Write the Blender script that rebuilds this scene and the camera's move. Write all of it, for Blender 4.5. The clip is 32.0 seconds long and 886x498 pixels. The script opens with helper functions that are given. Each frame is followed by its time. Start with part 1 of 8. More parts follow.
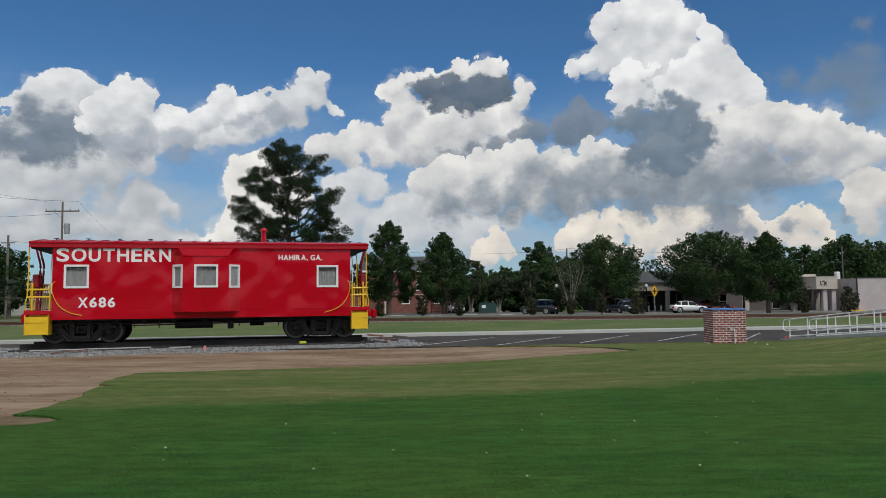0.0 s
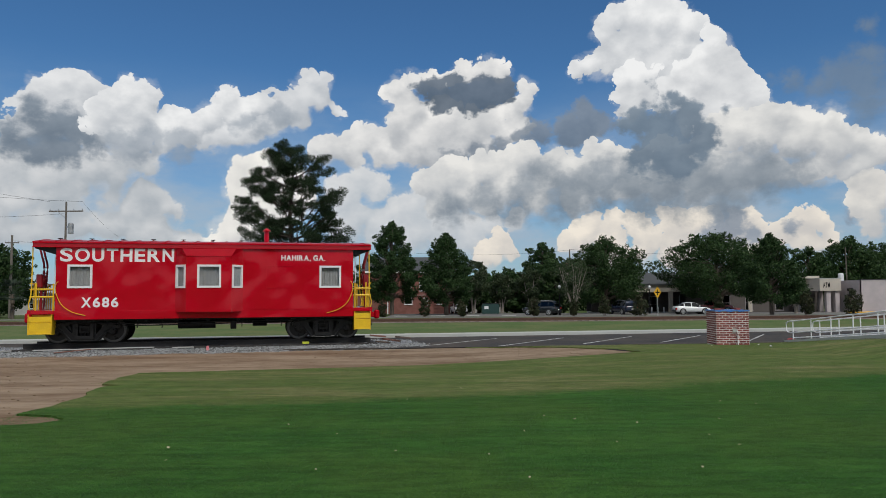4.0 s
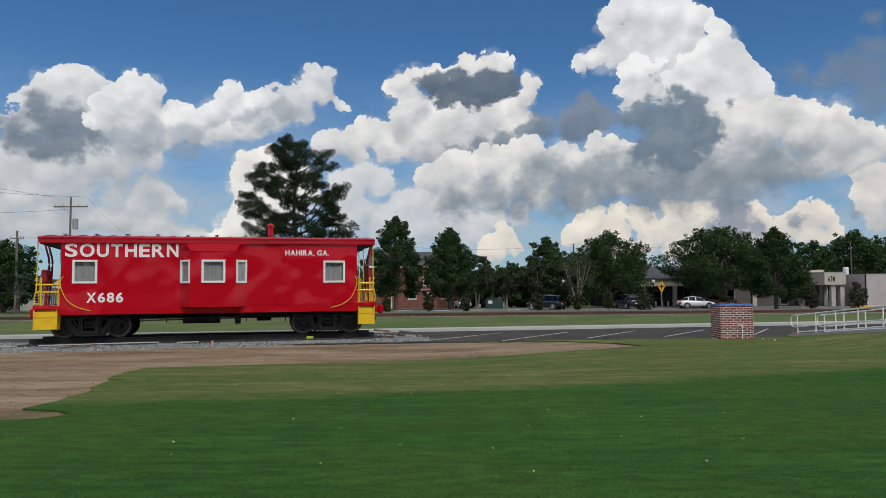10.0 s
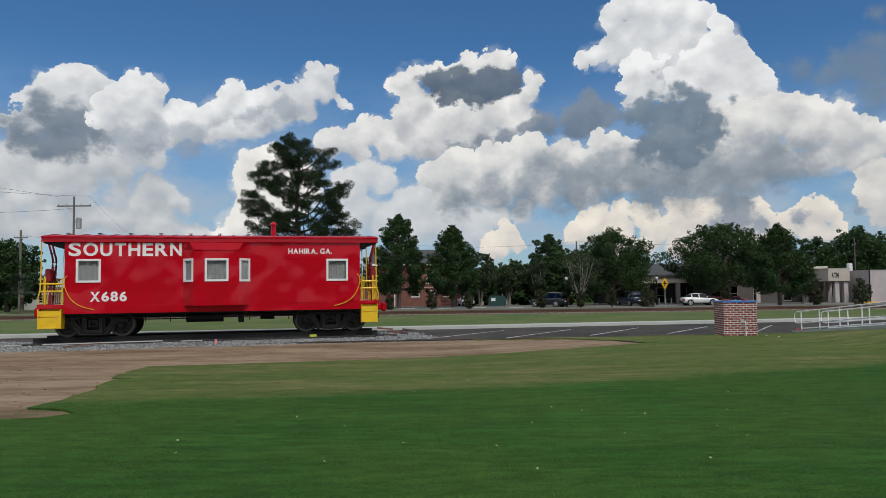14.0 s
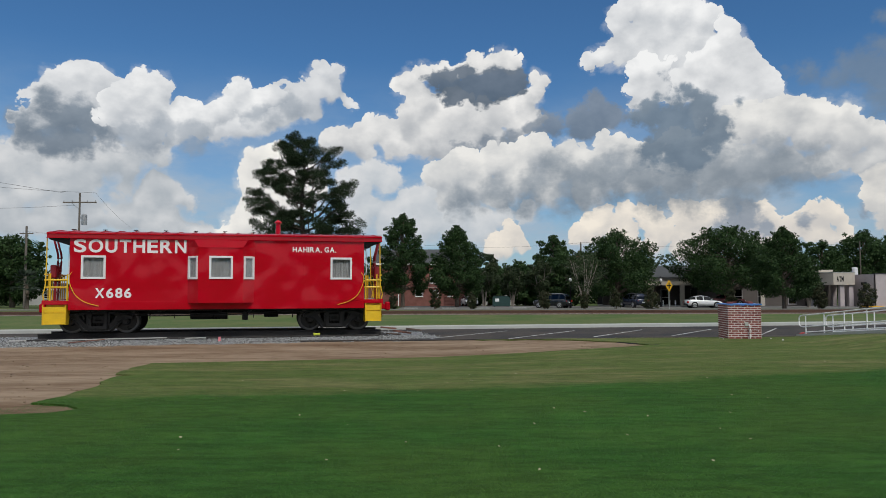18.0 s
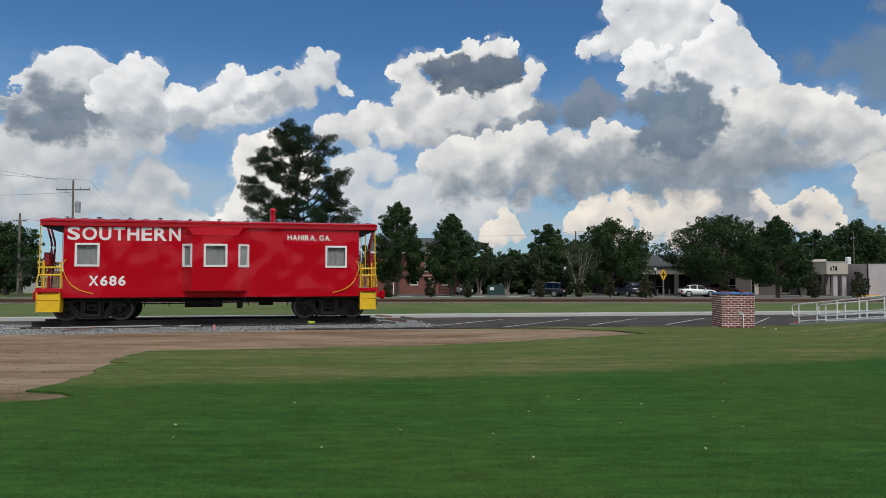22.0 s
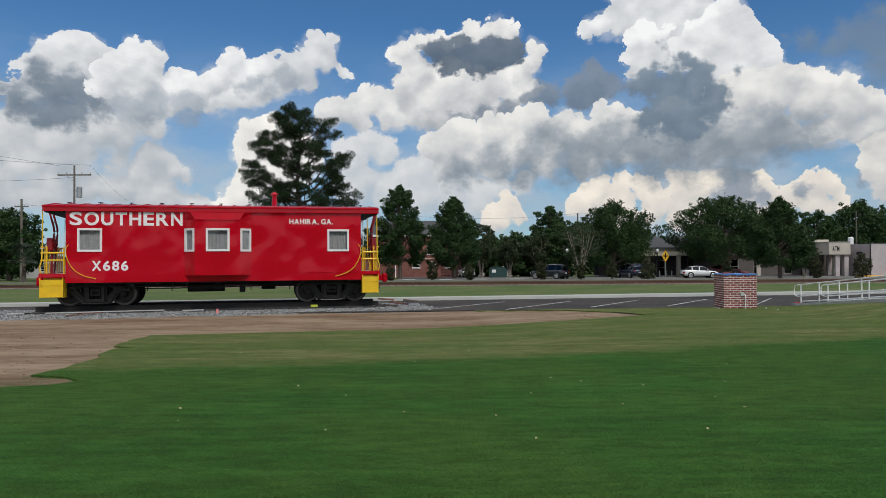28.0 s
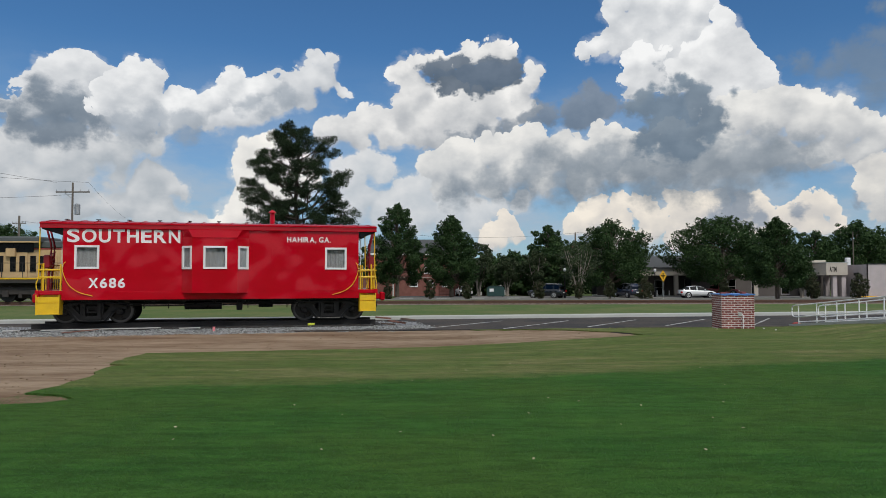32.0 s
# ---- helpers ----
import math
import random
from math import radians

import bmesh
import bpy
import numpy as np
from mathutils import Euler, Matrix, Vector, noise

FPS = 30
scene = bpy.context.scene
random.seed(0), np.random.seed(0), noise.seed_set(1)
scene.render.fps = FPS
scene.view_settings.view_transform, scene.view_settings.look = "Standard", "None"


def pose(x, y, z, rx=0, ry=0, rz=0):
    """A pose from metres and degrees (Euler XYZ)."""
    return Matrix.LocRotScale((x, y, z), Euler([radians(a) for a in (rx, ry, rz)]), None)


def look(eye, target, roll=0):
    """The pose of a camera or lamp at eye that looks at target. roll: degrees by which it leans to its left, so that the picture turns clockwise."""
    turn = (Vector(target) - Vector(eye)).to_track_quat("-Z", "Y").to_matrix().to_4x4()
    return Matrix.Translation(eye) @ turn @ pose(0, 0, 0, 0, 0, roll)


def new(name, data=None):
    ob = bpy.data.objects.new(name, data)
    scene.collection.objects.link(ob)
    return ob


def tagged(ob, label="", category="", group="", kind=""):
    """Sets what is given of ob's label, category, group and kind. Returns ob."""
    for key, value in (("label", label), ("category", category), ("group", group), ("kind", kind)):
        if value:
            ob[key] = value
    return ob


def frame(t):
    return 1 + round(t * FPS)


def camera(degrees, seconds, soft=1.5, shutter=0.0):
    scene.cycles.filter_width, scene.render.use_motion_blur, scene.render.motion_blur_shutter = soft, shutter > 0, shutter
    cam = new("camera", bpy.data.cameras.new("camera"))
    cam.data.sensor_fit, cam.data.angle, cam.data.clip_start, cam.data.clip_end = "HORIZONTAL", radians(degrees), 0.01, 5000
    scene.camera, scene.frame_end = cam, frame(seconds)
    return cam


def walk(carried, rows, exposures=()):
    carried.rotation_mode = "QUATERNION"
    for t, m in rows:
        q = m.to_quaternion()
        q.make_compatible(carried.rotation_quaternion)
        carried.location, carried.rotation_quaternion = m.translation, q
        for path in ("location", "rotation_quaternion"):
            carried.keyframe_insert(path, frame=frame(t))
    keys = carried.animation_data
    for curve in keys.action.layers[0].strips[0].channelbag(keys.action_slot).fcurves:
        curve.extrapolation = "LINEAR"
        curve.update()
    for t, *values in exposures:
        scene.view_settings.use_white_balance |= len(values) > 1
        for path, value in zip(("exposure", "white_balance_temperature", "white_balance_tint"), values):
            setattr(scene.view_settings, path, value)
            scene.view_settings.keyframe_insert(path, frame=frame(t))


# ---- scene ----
# The camera stands on the lawn and only turns a little, as a hand does.
EYE = (0.0, 0.0, 1.55)
cam = camera(63.0, 32.0, soft=0.6)
PATH = [
    (0, 93.571, 0.475, -0.727), (0.5, 93.613, 0.411, -0.688), (1, 93.746, 0.328, -0.697), (1.5, 93.796, 0.324, -0.751),
    (2, 93.856, 0.278, -0.893), (2.5, 93.906, 0.147, -0.870), (3, 93.828, 0.219, -0.807), (3.5, 93.697, 0.334, -0.502),
    (5.5, 93.507, 0.346, -0.583), (6, 93.367, 0.351, -0.512), (6.5, 93.437, 0.258, -0.427), (7, 93.329, 0.205, -0.354),
    (7.5, 93.377, 0.184, -0.403), (8, 93.365, 0.219, -0.435), (8.5, 93.388, 0.141, -0.499), (9, 93.331, 0.172, -0.418),
    (9.5, 93.224, 0.204, -0.361), (10, 93.211, 0.431, -0.207), (10.5, 93.203, 0.576, -0.176), (11, 93.138, 0.582, -0.236),
    (11.5, 93.158, 0.626, -0.184), (12, 93.074, 0.431, -0.111), (12.5, 92.961, 0.390, -0.032), (13, 92.864, 0.572, 0.029),
    (13.5, 92.931, 0.626, 0.029), (14, 93.035, 0.648, 0.029), (14.5, 92.998, 0.573, 0.151), (16.5, 93.053, 0.309, 0.237),
    (17, 93.029, 0.263, 0.202), (17.5, 93.057, 0.155, 0.352), (18, 93.026, 0.070, 0.330), (18.5, 93.016, 0.089, 0.362),
    (19, 93.008, 0.017, 0.269), (19.5, 92.956, 0.079, 0.266), (20, 92.868, -0.023, 0.173), (20.5, 92.587, -0.089, 0.135),
    (21, 92.276, -0.035, -0.059), (21.5, 92.107, -0.022, -0.208), (22, 92.115, -0.069, -0.072), (22.5, 92.202, 0.096, 0.108),
    (23, 92.107, 0.151, 0.155), (23.5, 91.936, 0.259, 0.285), (24, 92.090, 0.431, 0.181), (24.5, 91.832, 0.708, 0.168),
    (25, 91.404, 0.643, 0.135), (25.5, 91.157, 0.795, 0.408), (27.5, 90.807, 0.560, 0.365), (28, 90.757, 0.315, 0.092),
    (28.5, 90.969, 0.285, 0.080), (29, 91.311, 0.289, 0.026), (29.5, 91.592, 0.258, 0.162), (30, 91.780, 0.219, 0.207),
    (30.5, 91.849, 0.177, 0.087), (31, 92.039, 0.152, 0.095), (31.5, 92.191, 0.120, 0.065), (32, 92.242, 0.049, -0.096),
]
walk(cam, [(t, pose(*EYE, rx, ry, rz)) for t, rx, ry, rz in PATH],
     [(0, -0.04), (9, -0.02), (18, 0.0), (25, 0.05), (32, 0.04)])
scene.view_settings.exposure = 0.0

# ---- sky and sun ----
SUN_TURN, SUN_HEIGHT = radians(155), radians(52)      # from behind the camera, through thin cloud
sun = new("sun", bpy.data.lights.new("sun", "SUN"))
sun.data.energy, sun.data.angle, sun.data.color = 2.1, radians(12), (1.0, 0.965, 0.90)
sun.matrix_world = look((60 * math.sin(SUN_TURN), 60 * math.cos(SUN_TURN), 60 * math.tan(SUN_HEIGHT)), (0, 0, 0))

# heaps of cumulus: turn to the right, height above the horizon and radius, in degrees
CLOUD_WEST = [
    (-29.2, 14.2, 1.20), (-28.1, 14.8, 1.14), (-27.2, 15.0, 1.09), (-26.1, 14.7, 1.23), (-25.3, 14.2, 1.11), (-29.8, 13.3, 1.20), (-24.4, 12.2, 1.58), (-28.2, 12.3, 1.83),
    (-29.9, 11.6, 1.51), (-27.6, 13.5, 1.58), (-26.1, 13.2, 1.55), (-25.7, 11.4, 1.72), (-23.1, 11.3, 1.60),
]
CLOUD_NEAR = [
    (-23.4, 15.0, 1.09), (-22.2, 14.8, 1.14), (-24.0, 14.0, 1.13), (-22.8, 13.5, 1.58), (-21.7, 12.6, 1.35), (-24.7, 13.0, 0.94), (-25.1, 12.0, 1.01), (-23.4, 12.0, 1.43),
    (-19.9, 13.3, 1.04), (-20.7, 12.3, 1.30), (-18.9, 13.0, 1.11), (-17.8, 13.2, 1.12), (-16.3, 15.1, 1.04), (-16.9, 14.3, 1.05), (-17.4, 13.4, 1.25), (-15.6, 13.9, 1.19),
    (-14.5, 14.4, 0.99), (-13.6, 14.5, 0.86), (-21.0, 11.5, 1.30), (-18.9, 12.0, 1.25), (-23.7, 14.5, 0.94), (-24.2, 11.5, 1.08),
]
CLOUD_ARM = [
    (-9.6, 16.7, 0.89), (-8.8, 16.5, 0.93), (-10.3, 15.5, 1.20), (-11.2, 15.0, 1.20), (-12.3, 14.5, 1.13), (-9.2, 15.3, 1.14), (-12.8, 13.3, 1.21), (-14.5, 12.8, 1.34),
    (-16.2, 12.4, 1.40), (-11.0, 13.7, 0.94), (-13.4, 15.4, 0.36), (-13.0, 15.6, 0.33), (-17.4, 12.0, 1.32), (-7.8, 14.7, 0.41), (-7.2, 14.6, 0.27),
]
CLOUD_WEST_LOW = [
    (-30.3, 9.2, 1.82), (-28.1, 8.8, 2.02), (-25.8, 9.2, 1.74), (-30.2, 7.1, 1.99), (-27.4, 7.2, 2.04), (-31.1, 4.9, 1.83), (-28.8, 5.0, 1.87), (-26.4, 5.1, 1.76),
    (-24.4, 7.4, 1.10), (-21.8, 7.8, 1.38), (-22.4, 6.6, 1.48), (-20.7, 6.8, 1.26), (-19.6, 6.6, 0.87), (-21.7, 4.9, 1.82), (-19.3, 4.3, 1.21), (-24.1, 5.1, 1.63),
    (-32.3, 8.2, 1.79), (-32.5, 5.9, 2.10), (-23.6, 9.9, 1.48), (-24.4, 8.8, 1.48), (-21.8, 9.9, 1.17),
]
CLOUD_GLOW = [
    (-15.1, 9.3, 0.88), (-15.2, 7.8, 1.37), (-14.7, 5.9, 1.79), (-15.9, 5.0, 1.37), (-17.3, 4.4, 1.02), (-13.2, 9.2, 1.88), (-13.3, 6.3, 2.07), (-14.7, 10.1, 0.88),
    (-11.6, 7.8, 2.08), (-19.6, 4.0, 0.61), (-18.5, 4.2, 0.68),
]
CLOUD_MIDDLE = [
    (3.8, 17.7, 1.03), (2.5, 17.3, 0.90), (5.1, 17.5, 0.96), (1.3, 16.9, 0.67), (-0.3, 17.2, 0.57), (7.4, 16.1, 0.90), (6.9, 15.2, 0.94), (0.4, 16.6, 0.74),
    (0.3, 13.6, 1.89), (2.5, 13.2, 1.99), (4.4, 13.5, 1.44), (5.6, 12.6, 1.31), (6.8, 13.4, 1.09), (1.2, 11.8, 1.60), (3.4, 11.7, 1.59), (6.3, 14.5, 0.95),
    (-3.0, 15.8, 1.21), (-1.8, 16.5, 1.11), (-0.5, 16.9, 0.94), (-3.9, 15.2, 0.58), (-2.7, 13.3, 1.65), (-5.5, 12.2, 1.52), (-7.3, 11.7, 1.38), (-8.3, 12.3, 0.75),
    (-8.9, 11.4, 1.10), (-6.7, 10.9, 1.18), (-4.3, 11.2, 1.53), (-1.8, 11.9, 1.90), (0.1, 12.7, 2.07), (-2.2, 14.2, 1.57), (0.1, 11.3, 1.39),
]
CLOUD_BAND = [
    (1.2, 9.4, 1.62), (4.0, 10.1, 1.61), (6.8, 10.4, 1.60), (9.5, 10.6, 1.31), (12.5, 11.4, 0.95), (12.8, 10.4, 1.43), (13.8, 11.2, 0.75), (10.7, 9.9, 1.58),
    (2.1, 8.0, 1.94), (0.3, 7.4, 1.59), (5.5, 8.5, 2.03), (8.6, 9.2, 1.95), (-0.7, 8.7, 1.41), (12.2, 8.7, 2.06), (14.8, 9.8, 1.36), (7.9, 7.4, 1.58),
    (11.0, 7.6, 1.74), (3.6, 7.0, 1.27),
]
CLOUD_EAST = [
    (13.9, 20.7, 1.31), (16.0, 20.8, 1.60), (17.7, 20.3, 1.72), (19.6, 19.8, 1.46), (20.5, 19.6, 0.98), (13.3, 19.5, 1.05), (14.2, 18.4, 1.47), (13.0, 17.6, 1.10),
    (11.5, 17.4, 0.72), (16.6, 19.0, 2.03), (18.8, 18.5, 1.74), (17.3, 17.3, 1.90), (15.3, 17.3, 1.44), (15.1, 19.2, 1.26), (20.1, 18.1, 1.55), (18.7, 16.1, 1.91),
    (16.4, 15.4, 1.62),
]
CLOUD_RIDGE = [
    (21.7, 18.6, 1.01), (21.1, 17.7, 1.30), (22.1, 17.6, 0.77), (20.1, 17.3, 1.13), (19.1, 16.7, 1.08), (20.4, 15.9, 1.89), (22.6, 15.9, 1.00), (23.1, 15.0, 1.12),
    (21.4, 14.9, 1.58), (23.9, 14.1, 1.25), (24.6, 13.5, 0.94), (21.9, 13.5, 1.91), (19.8, 14.6, 1.60), (18.1, 15.4, 1.16), (23.0, 13.1, 1.58), (18.1, 14.2, 1.43),
    (20.3, 12.8, 1.62), (21.8, 16.7, 1.24), (22.4, 16.7, 0.87),
]
CLOUD_KNOB = [
    (14.7, 16.1, 0.98), (15.6, 16.4, 1.04), (16.5, 16.5, 0.77), (17.3, 16.7, 0.64), (14.7, 14.9, 1.05), (16.0, 15.5, 1.24), (17.0, 15.9, 0.84), (15.2, 14.1, 1.12),
    (16.7, 14.7, 1.17),
]
CLOUD_SHOULDER = [
    (25.6, 12.8, 1.12), (26.6, 13.0, 0.77), (27.6, 12.7, 0.86), (28.8, 12.4, 1.00), (29.7, 11.9, 0.90), (30.4, 10.9, 1.08), (31.5, 10.2, 0.96), (27.0, 11.1, 1.71),
    (28.9, 10.5, 1.68), (24.5, 11.3, 2.05), (30.8, 9.3, 1.21), (22.7, 11.5, 2.08), (32.2, 9.6, 1.13), (25.4, 9.0, 1.59), (27.9, 8.8, 1.49), (29.8, 8.6, 1.10),
    (20.2, 9.7, 1.84), (22.8, 8.7, 1.95), (20.2, 8.3, 2.31), (17.4, 8.8, 2.35), (15.4, 8.6, 1.87), (17.4, 9.9, 1.87),
]
CLOUD_EDGE = [
    (31.2, 7.5, 1.21), (30.3, 6.4, 0.80), (31.3, 5.9, 1.40), (30.7, 8.0, 1.03), (31.6, 4.7, 1.09), (32.3, 6.6, 1.50),
]
CLOUD_ROW = [
    (12.4, 5.6, 0.83), (13.9, 5.7, 0.83), (11.6, 4.9, 1.12), (10.7, 4.2, 1.26), (13.3, 4.8, 1.25), (15.0, 5.3, 0.83), (16.2, 4.9, 1.09), (17.6, 5.5, 0.88),
    (18.4, 5.9, 0.61), (20.1, 5.4, 1.07), (21.2, 5.6, 0.73), (18.5, 4.6, 1.55), (16.2, 3.8, 1.23), (23.5, 5.5, 0.78), (23.1, 5.0, 0.85), (24.1, 4.6, 0.85),
    (27.1, 5.1, 0.82), (27.8, 4.7, 0.82), (26.4, 4.5, 0.70), (28.7, 3.8, 0.81), (25.3, 3.7, 1.10), (21.7, 4.2, 1.19), (4.9, 4.1, 1.14), (4.0, 3.4, 1.14),
    (5.8, 3.4, 0.78), (13.5, 3.5, 1.60), (18.7, 3.3, 1.55), (23.2, 3.5, 1.18), (27.3, 3.6, 1.08),
]
CLOUD_PALE = [
    (-6.1, 8.8, 1.54), (-7.4, 7.8, 1.61), (-4.9, 8.2, 1.41), (-6.8, 5.9, 1.84), (-4.3, 5.4, 1.70), (-2.5, 6.6, 1.70), (-1.2, 7.5, 1.49), (-0.2, 8.1, 1.27),
    (-1.9, 5.2, 1.96), (0.3, 5.8, 1.95), (0.4, 9.0, 0.99), (0.5, 5.1, 1.96), (2.4, 4.9, 1.78), (4.2, 5.3, 1.28), (6.4, 5.7, 0.92),
]
SHADE_WEST = [
    (-29.4, 12.9, 1.26), (-30.4, 11.7, 1.26), (-28.7, 11.9, 1.58), (-27.3, 12.3, 1.42), (-26.4, 11.4, 1.44), (-29.1, 10.6, 1.41), (-27.7, 10.4, 1.30), (-25.7, 10.9, 1.13),
    (-30.3, 10.5, 0.97),
]
SHADE_ARM = [
    (-14.5, 13.4, 0.67), (-12.3, 13.7, 0.81), (-13.6, 13.0, 0.67), (-15.1, 13.0, 0.60), (-21.8, 11.4, 1.29), (-19.6, 11.4, 1.31), (-23.7, 10.8, 1.28),
]
SHADE_MIDDLE = [
    (0.0, 16.0, 1.35), (1.9, 15.9, 1.48), (3.8, 16.0, 1.41), (5.3, 15.9, 1.28), (6.1, 15.9, 0.81), (0.6, 15.0, 1.02), (2.8, 15.1, 1.09), (4.1, 15.4, 1.08),
    (-0.8, 15.9, 1.21), (-1.4, 16.0, 0.74), (0.1, 15.2, 1.09),
]
SHADE_LINK = [
    (12.0, 13.7, 1.41), (10.8, 12.9, 1.42), (12.9, 13.1, 1.21), (9.9, 12.7, 1.09), (11.7, 14.7, 0.60), (8.3, 12.7, 1.23), (6.8, 12.2, 1.03), (4.9, 11.6, 1.04),
    (3.1, 11.1, 1.05), (1.2, 10.6, 0.91),
]
SHADE_TOWER = [
    (18.7, 14.3, 0.71), (17.8, 13.6, 1.18), (15.9, 13.1, 1.32), (17.5, 12.5, 1.52), (19.5, 12.6, 1.43), (20.6, 11.3, 1.30), (19.1, 11.1, 1.45), (16.3, 11.7, 1.20),
    (17.7, 11.0, 1.46), (16.3, 10.4, 1.14), (17.0, 9.4, 1.21), (18.5, 9.6, 1.46), (21.4, 12.0, 0.78), (19.8, 13.5, 0.78), (15.1, 13.3, 0.73), (22.2, 13.5, 0.35),
    (17.0, 15.8, 0.52), (19.9, 10.0, 0.99),
]
SHADE_BASE = [
    (8.6, 9.2, 1.81), (7.0, 8.0, 1.61), (10.1, 7.9, 2.22), (12.5, 8.4, 2.06), (14.0, 8.9, 1.57), (4.0, 7.4, 1.55), (1.2, 6.8, 1.42), (6.4, 6.8, 1.41),
    (9.1, 7.0, 1.61), (17.4, 8.5, 2.52), (20.2, 8.3, 2.48), (22.3, 7.9, 2.16), (24.5, 8.3, 2.05), (26.0, 8.4, 1.58), (15.4, 8.6, 1.90), (27.4, 8.3, 1.13),
    (18.5, 6.9, 1.55), (21.7, 6.7, 1.52), (24.4, 7.2, 1.16), (16.2, 7.0, 1.57), (27.0, 9.7, 0.81), (24.5, 9.6, 1.40),
]
SHADE_ROW = [
    (22.0, 5.2, 1.32), (21.2, 4.5, 0.86), (26.6, 4.5, 0.70), (23.3, 4.1, 0.98), (30.4, 5.4, 0.92),
]
SHADE_WISP = [
    (28.2, 14.6, 0.66), (29.4, 14.9, 1.07), (30.6, 14.8, 1.29), (31.7, 15.1, 1.27), (31.4, 13.9, 1.17), (31.6, 12.6, 1.18), (26.4, 15.4, 0.67), (25.2, 15.3, 0.37),
    (31.6, 17.7, 0.45),
]


def node(tree, kind, operation="", group=None):
    nd = tree.nodes.new(kind)
    if operation:
        nd.operation = operation
    if group:
        nd.node_tree = group
    return nd


def plug(tree, nd, *sources):
    """Feeds sockets or plain values into a node's inputs in order; returns its first output."""
    for slot, source in zip(nd.inputs, sources):
        if isinstance(source, bpy.types.NodeSocket):
            tree.links.new(source, slot)
        elif source is not None:
            slot.default_value = source
    return nd.outputs[0]


def maths(tree, op, a, b=None, c=None, clamp=False):
    nd = node(tree, "ShaderNodeMath", op)
    nd.use_clamp = clamp
    return plug(tree, nd, a, b, c)


def vmaths(tree, op, a, b=None):
    nd = node(tree, "ShaderNodeVectorMath", op)
    plug(tree, nd, a, b)
    return nd.outputs["Value"] if op in ("DISTANCE", "LENGTH", "DOT_PRODUCT") else nd.outputs[0]


def ramp01(tree, value, low, high):
    nd = node(tree, "ShaderNodeMapRange")
    nd.interpolation_type = "SMOOTHSTEP"
    return plug(tree, nd, value, low, high, 0.0, 1.0)


def blend(tree, fac, a, b):
    nd = node(tree, "ShaderNodeMix")
    nd.data_type = "RGBA"
    for slot, source in ((nd.inputs[0], fac), (nd.inputs[6], a), (nd.inputs[7], b)):
        if isinstance(source, bpy.types.NodeSocket):
            tree.links.new(source, slot)
        else:
            slot.default_value = source
    return nd.outputs[2]


def heap_group(name, puffs, melt):
    """A node group: how deep a point of the sky, in degrees, lies inside a smooth heap of puffs."""
    g = bpy.data.node_groups.new(name, "ShaderNodeTree")
    g.interface.new_socket("At", in_out="INPUT", socket_type="NodeSocketVector")
    g.interface.new_socket("Depth", in_out="OUTPUT", socket_type="NodeSocketFloat")
    p = node(g, "NodeGroupInput").outputs[0]
    depth = None
    for turn, high, r in puffs:
        off = vmaths(g, "SUBTRACT", p, (turn, high, 0.0))
        d = maths(g, "MULTIPLY_ADD", vmaths(g, "DOT_PRODUCT", off, off), -1.0 / r, r)
        depth = d if depth is None else maths(g, "SMOOTH_MAX", depth, d, melt)
    g.links.new(depth, node(g, "NodeGroupOutput").inputs[0])
    return g


def lump_group():
    """A node group: rounded lumps with creases between them, as on a cumulus."""
    g = bpy.data.node_groups.new("cloud_lumps", "ShaderNodeTree")
    g.interface.new_socket("At", in_out="INPUT", socket_type="NodeSocketVector")
    g.interface.new_socket("Lump", in_out="OUTPUT", socket_type="NodeSocketFloat")
    g.interface.new_socket("Form", in_out="OUTPUT", socket_type="NodeSocketFloat")
    out = node(g, "NodeGroupOutput")
    at = node(g, "NodeGroupInput").outputs[0]
    bend = node(g, "ShaderNodeTexNoise")
    plug(g, bend, at, None, 0.7, 3.0, 0.5)
    p = vmaths(g, "ADD", at, vmaths(g, "MULTIPLY", vmaths(g, "SUBTRACT", bend.outputs["Color"], (0.5, 0.5, 0.5)), (1.3, 1.1, 0.0)))
    total = None
    for scale, size in ((0.24, 0.8), (0.55, 0.85), (1.25, 0.58), (2.9, 0.32), (6.5, 0.14)):
        cells = node(g, "ShaderNodeTexVoronoi")
        cells.voronoi_dimensions = "2D"
        plug(g, cells, p, None, scale)
        lump = maths(g, "MULTIPLY", maths(g, "SUBTRACT", 0.28, maths(g, "POWER", cells.outputs["Distance"], 2.0)), size)
        total = lump if total is None else maths(g, "ADD", total, lump)
        if scale == 1.15:
            g.links.new(total, out.inputs[1])
    g.links.new(total, out.inputs[0])
    return g


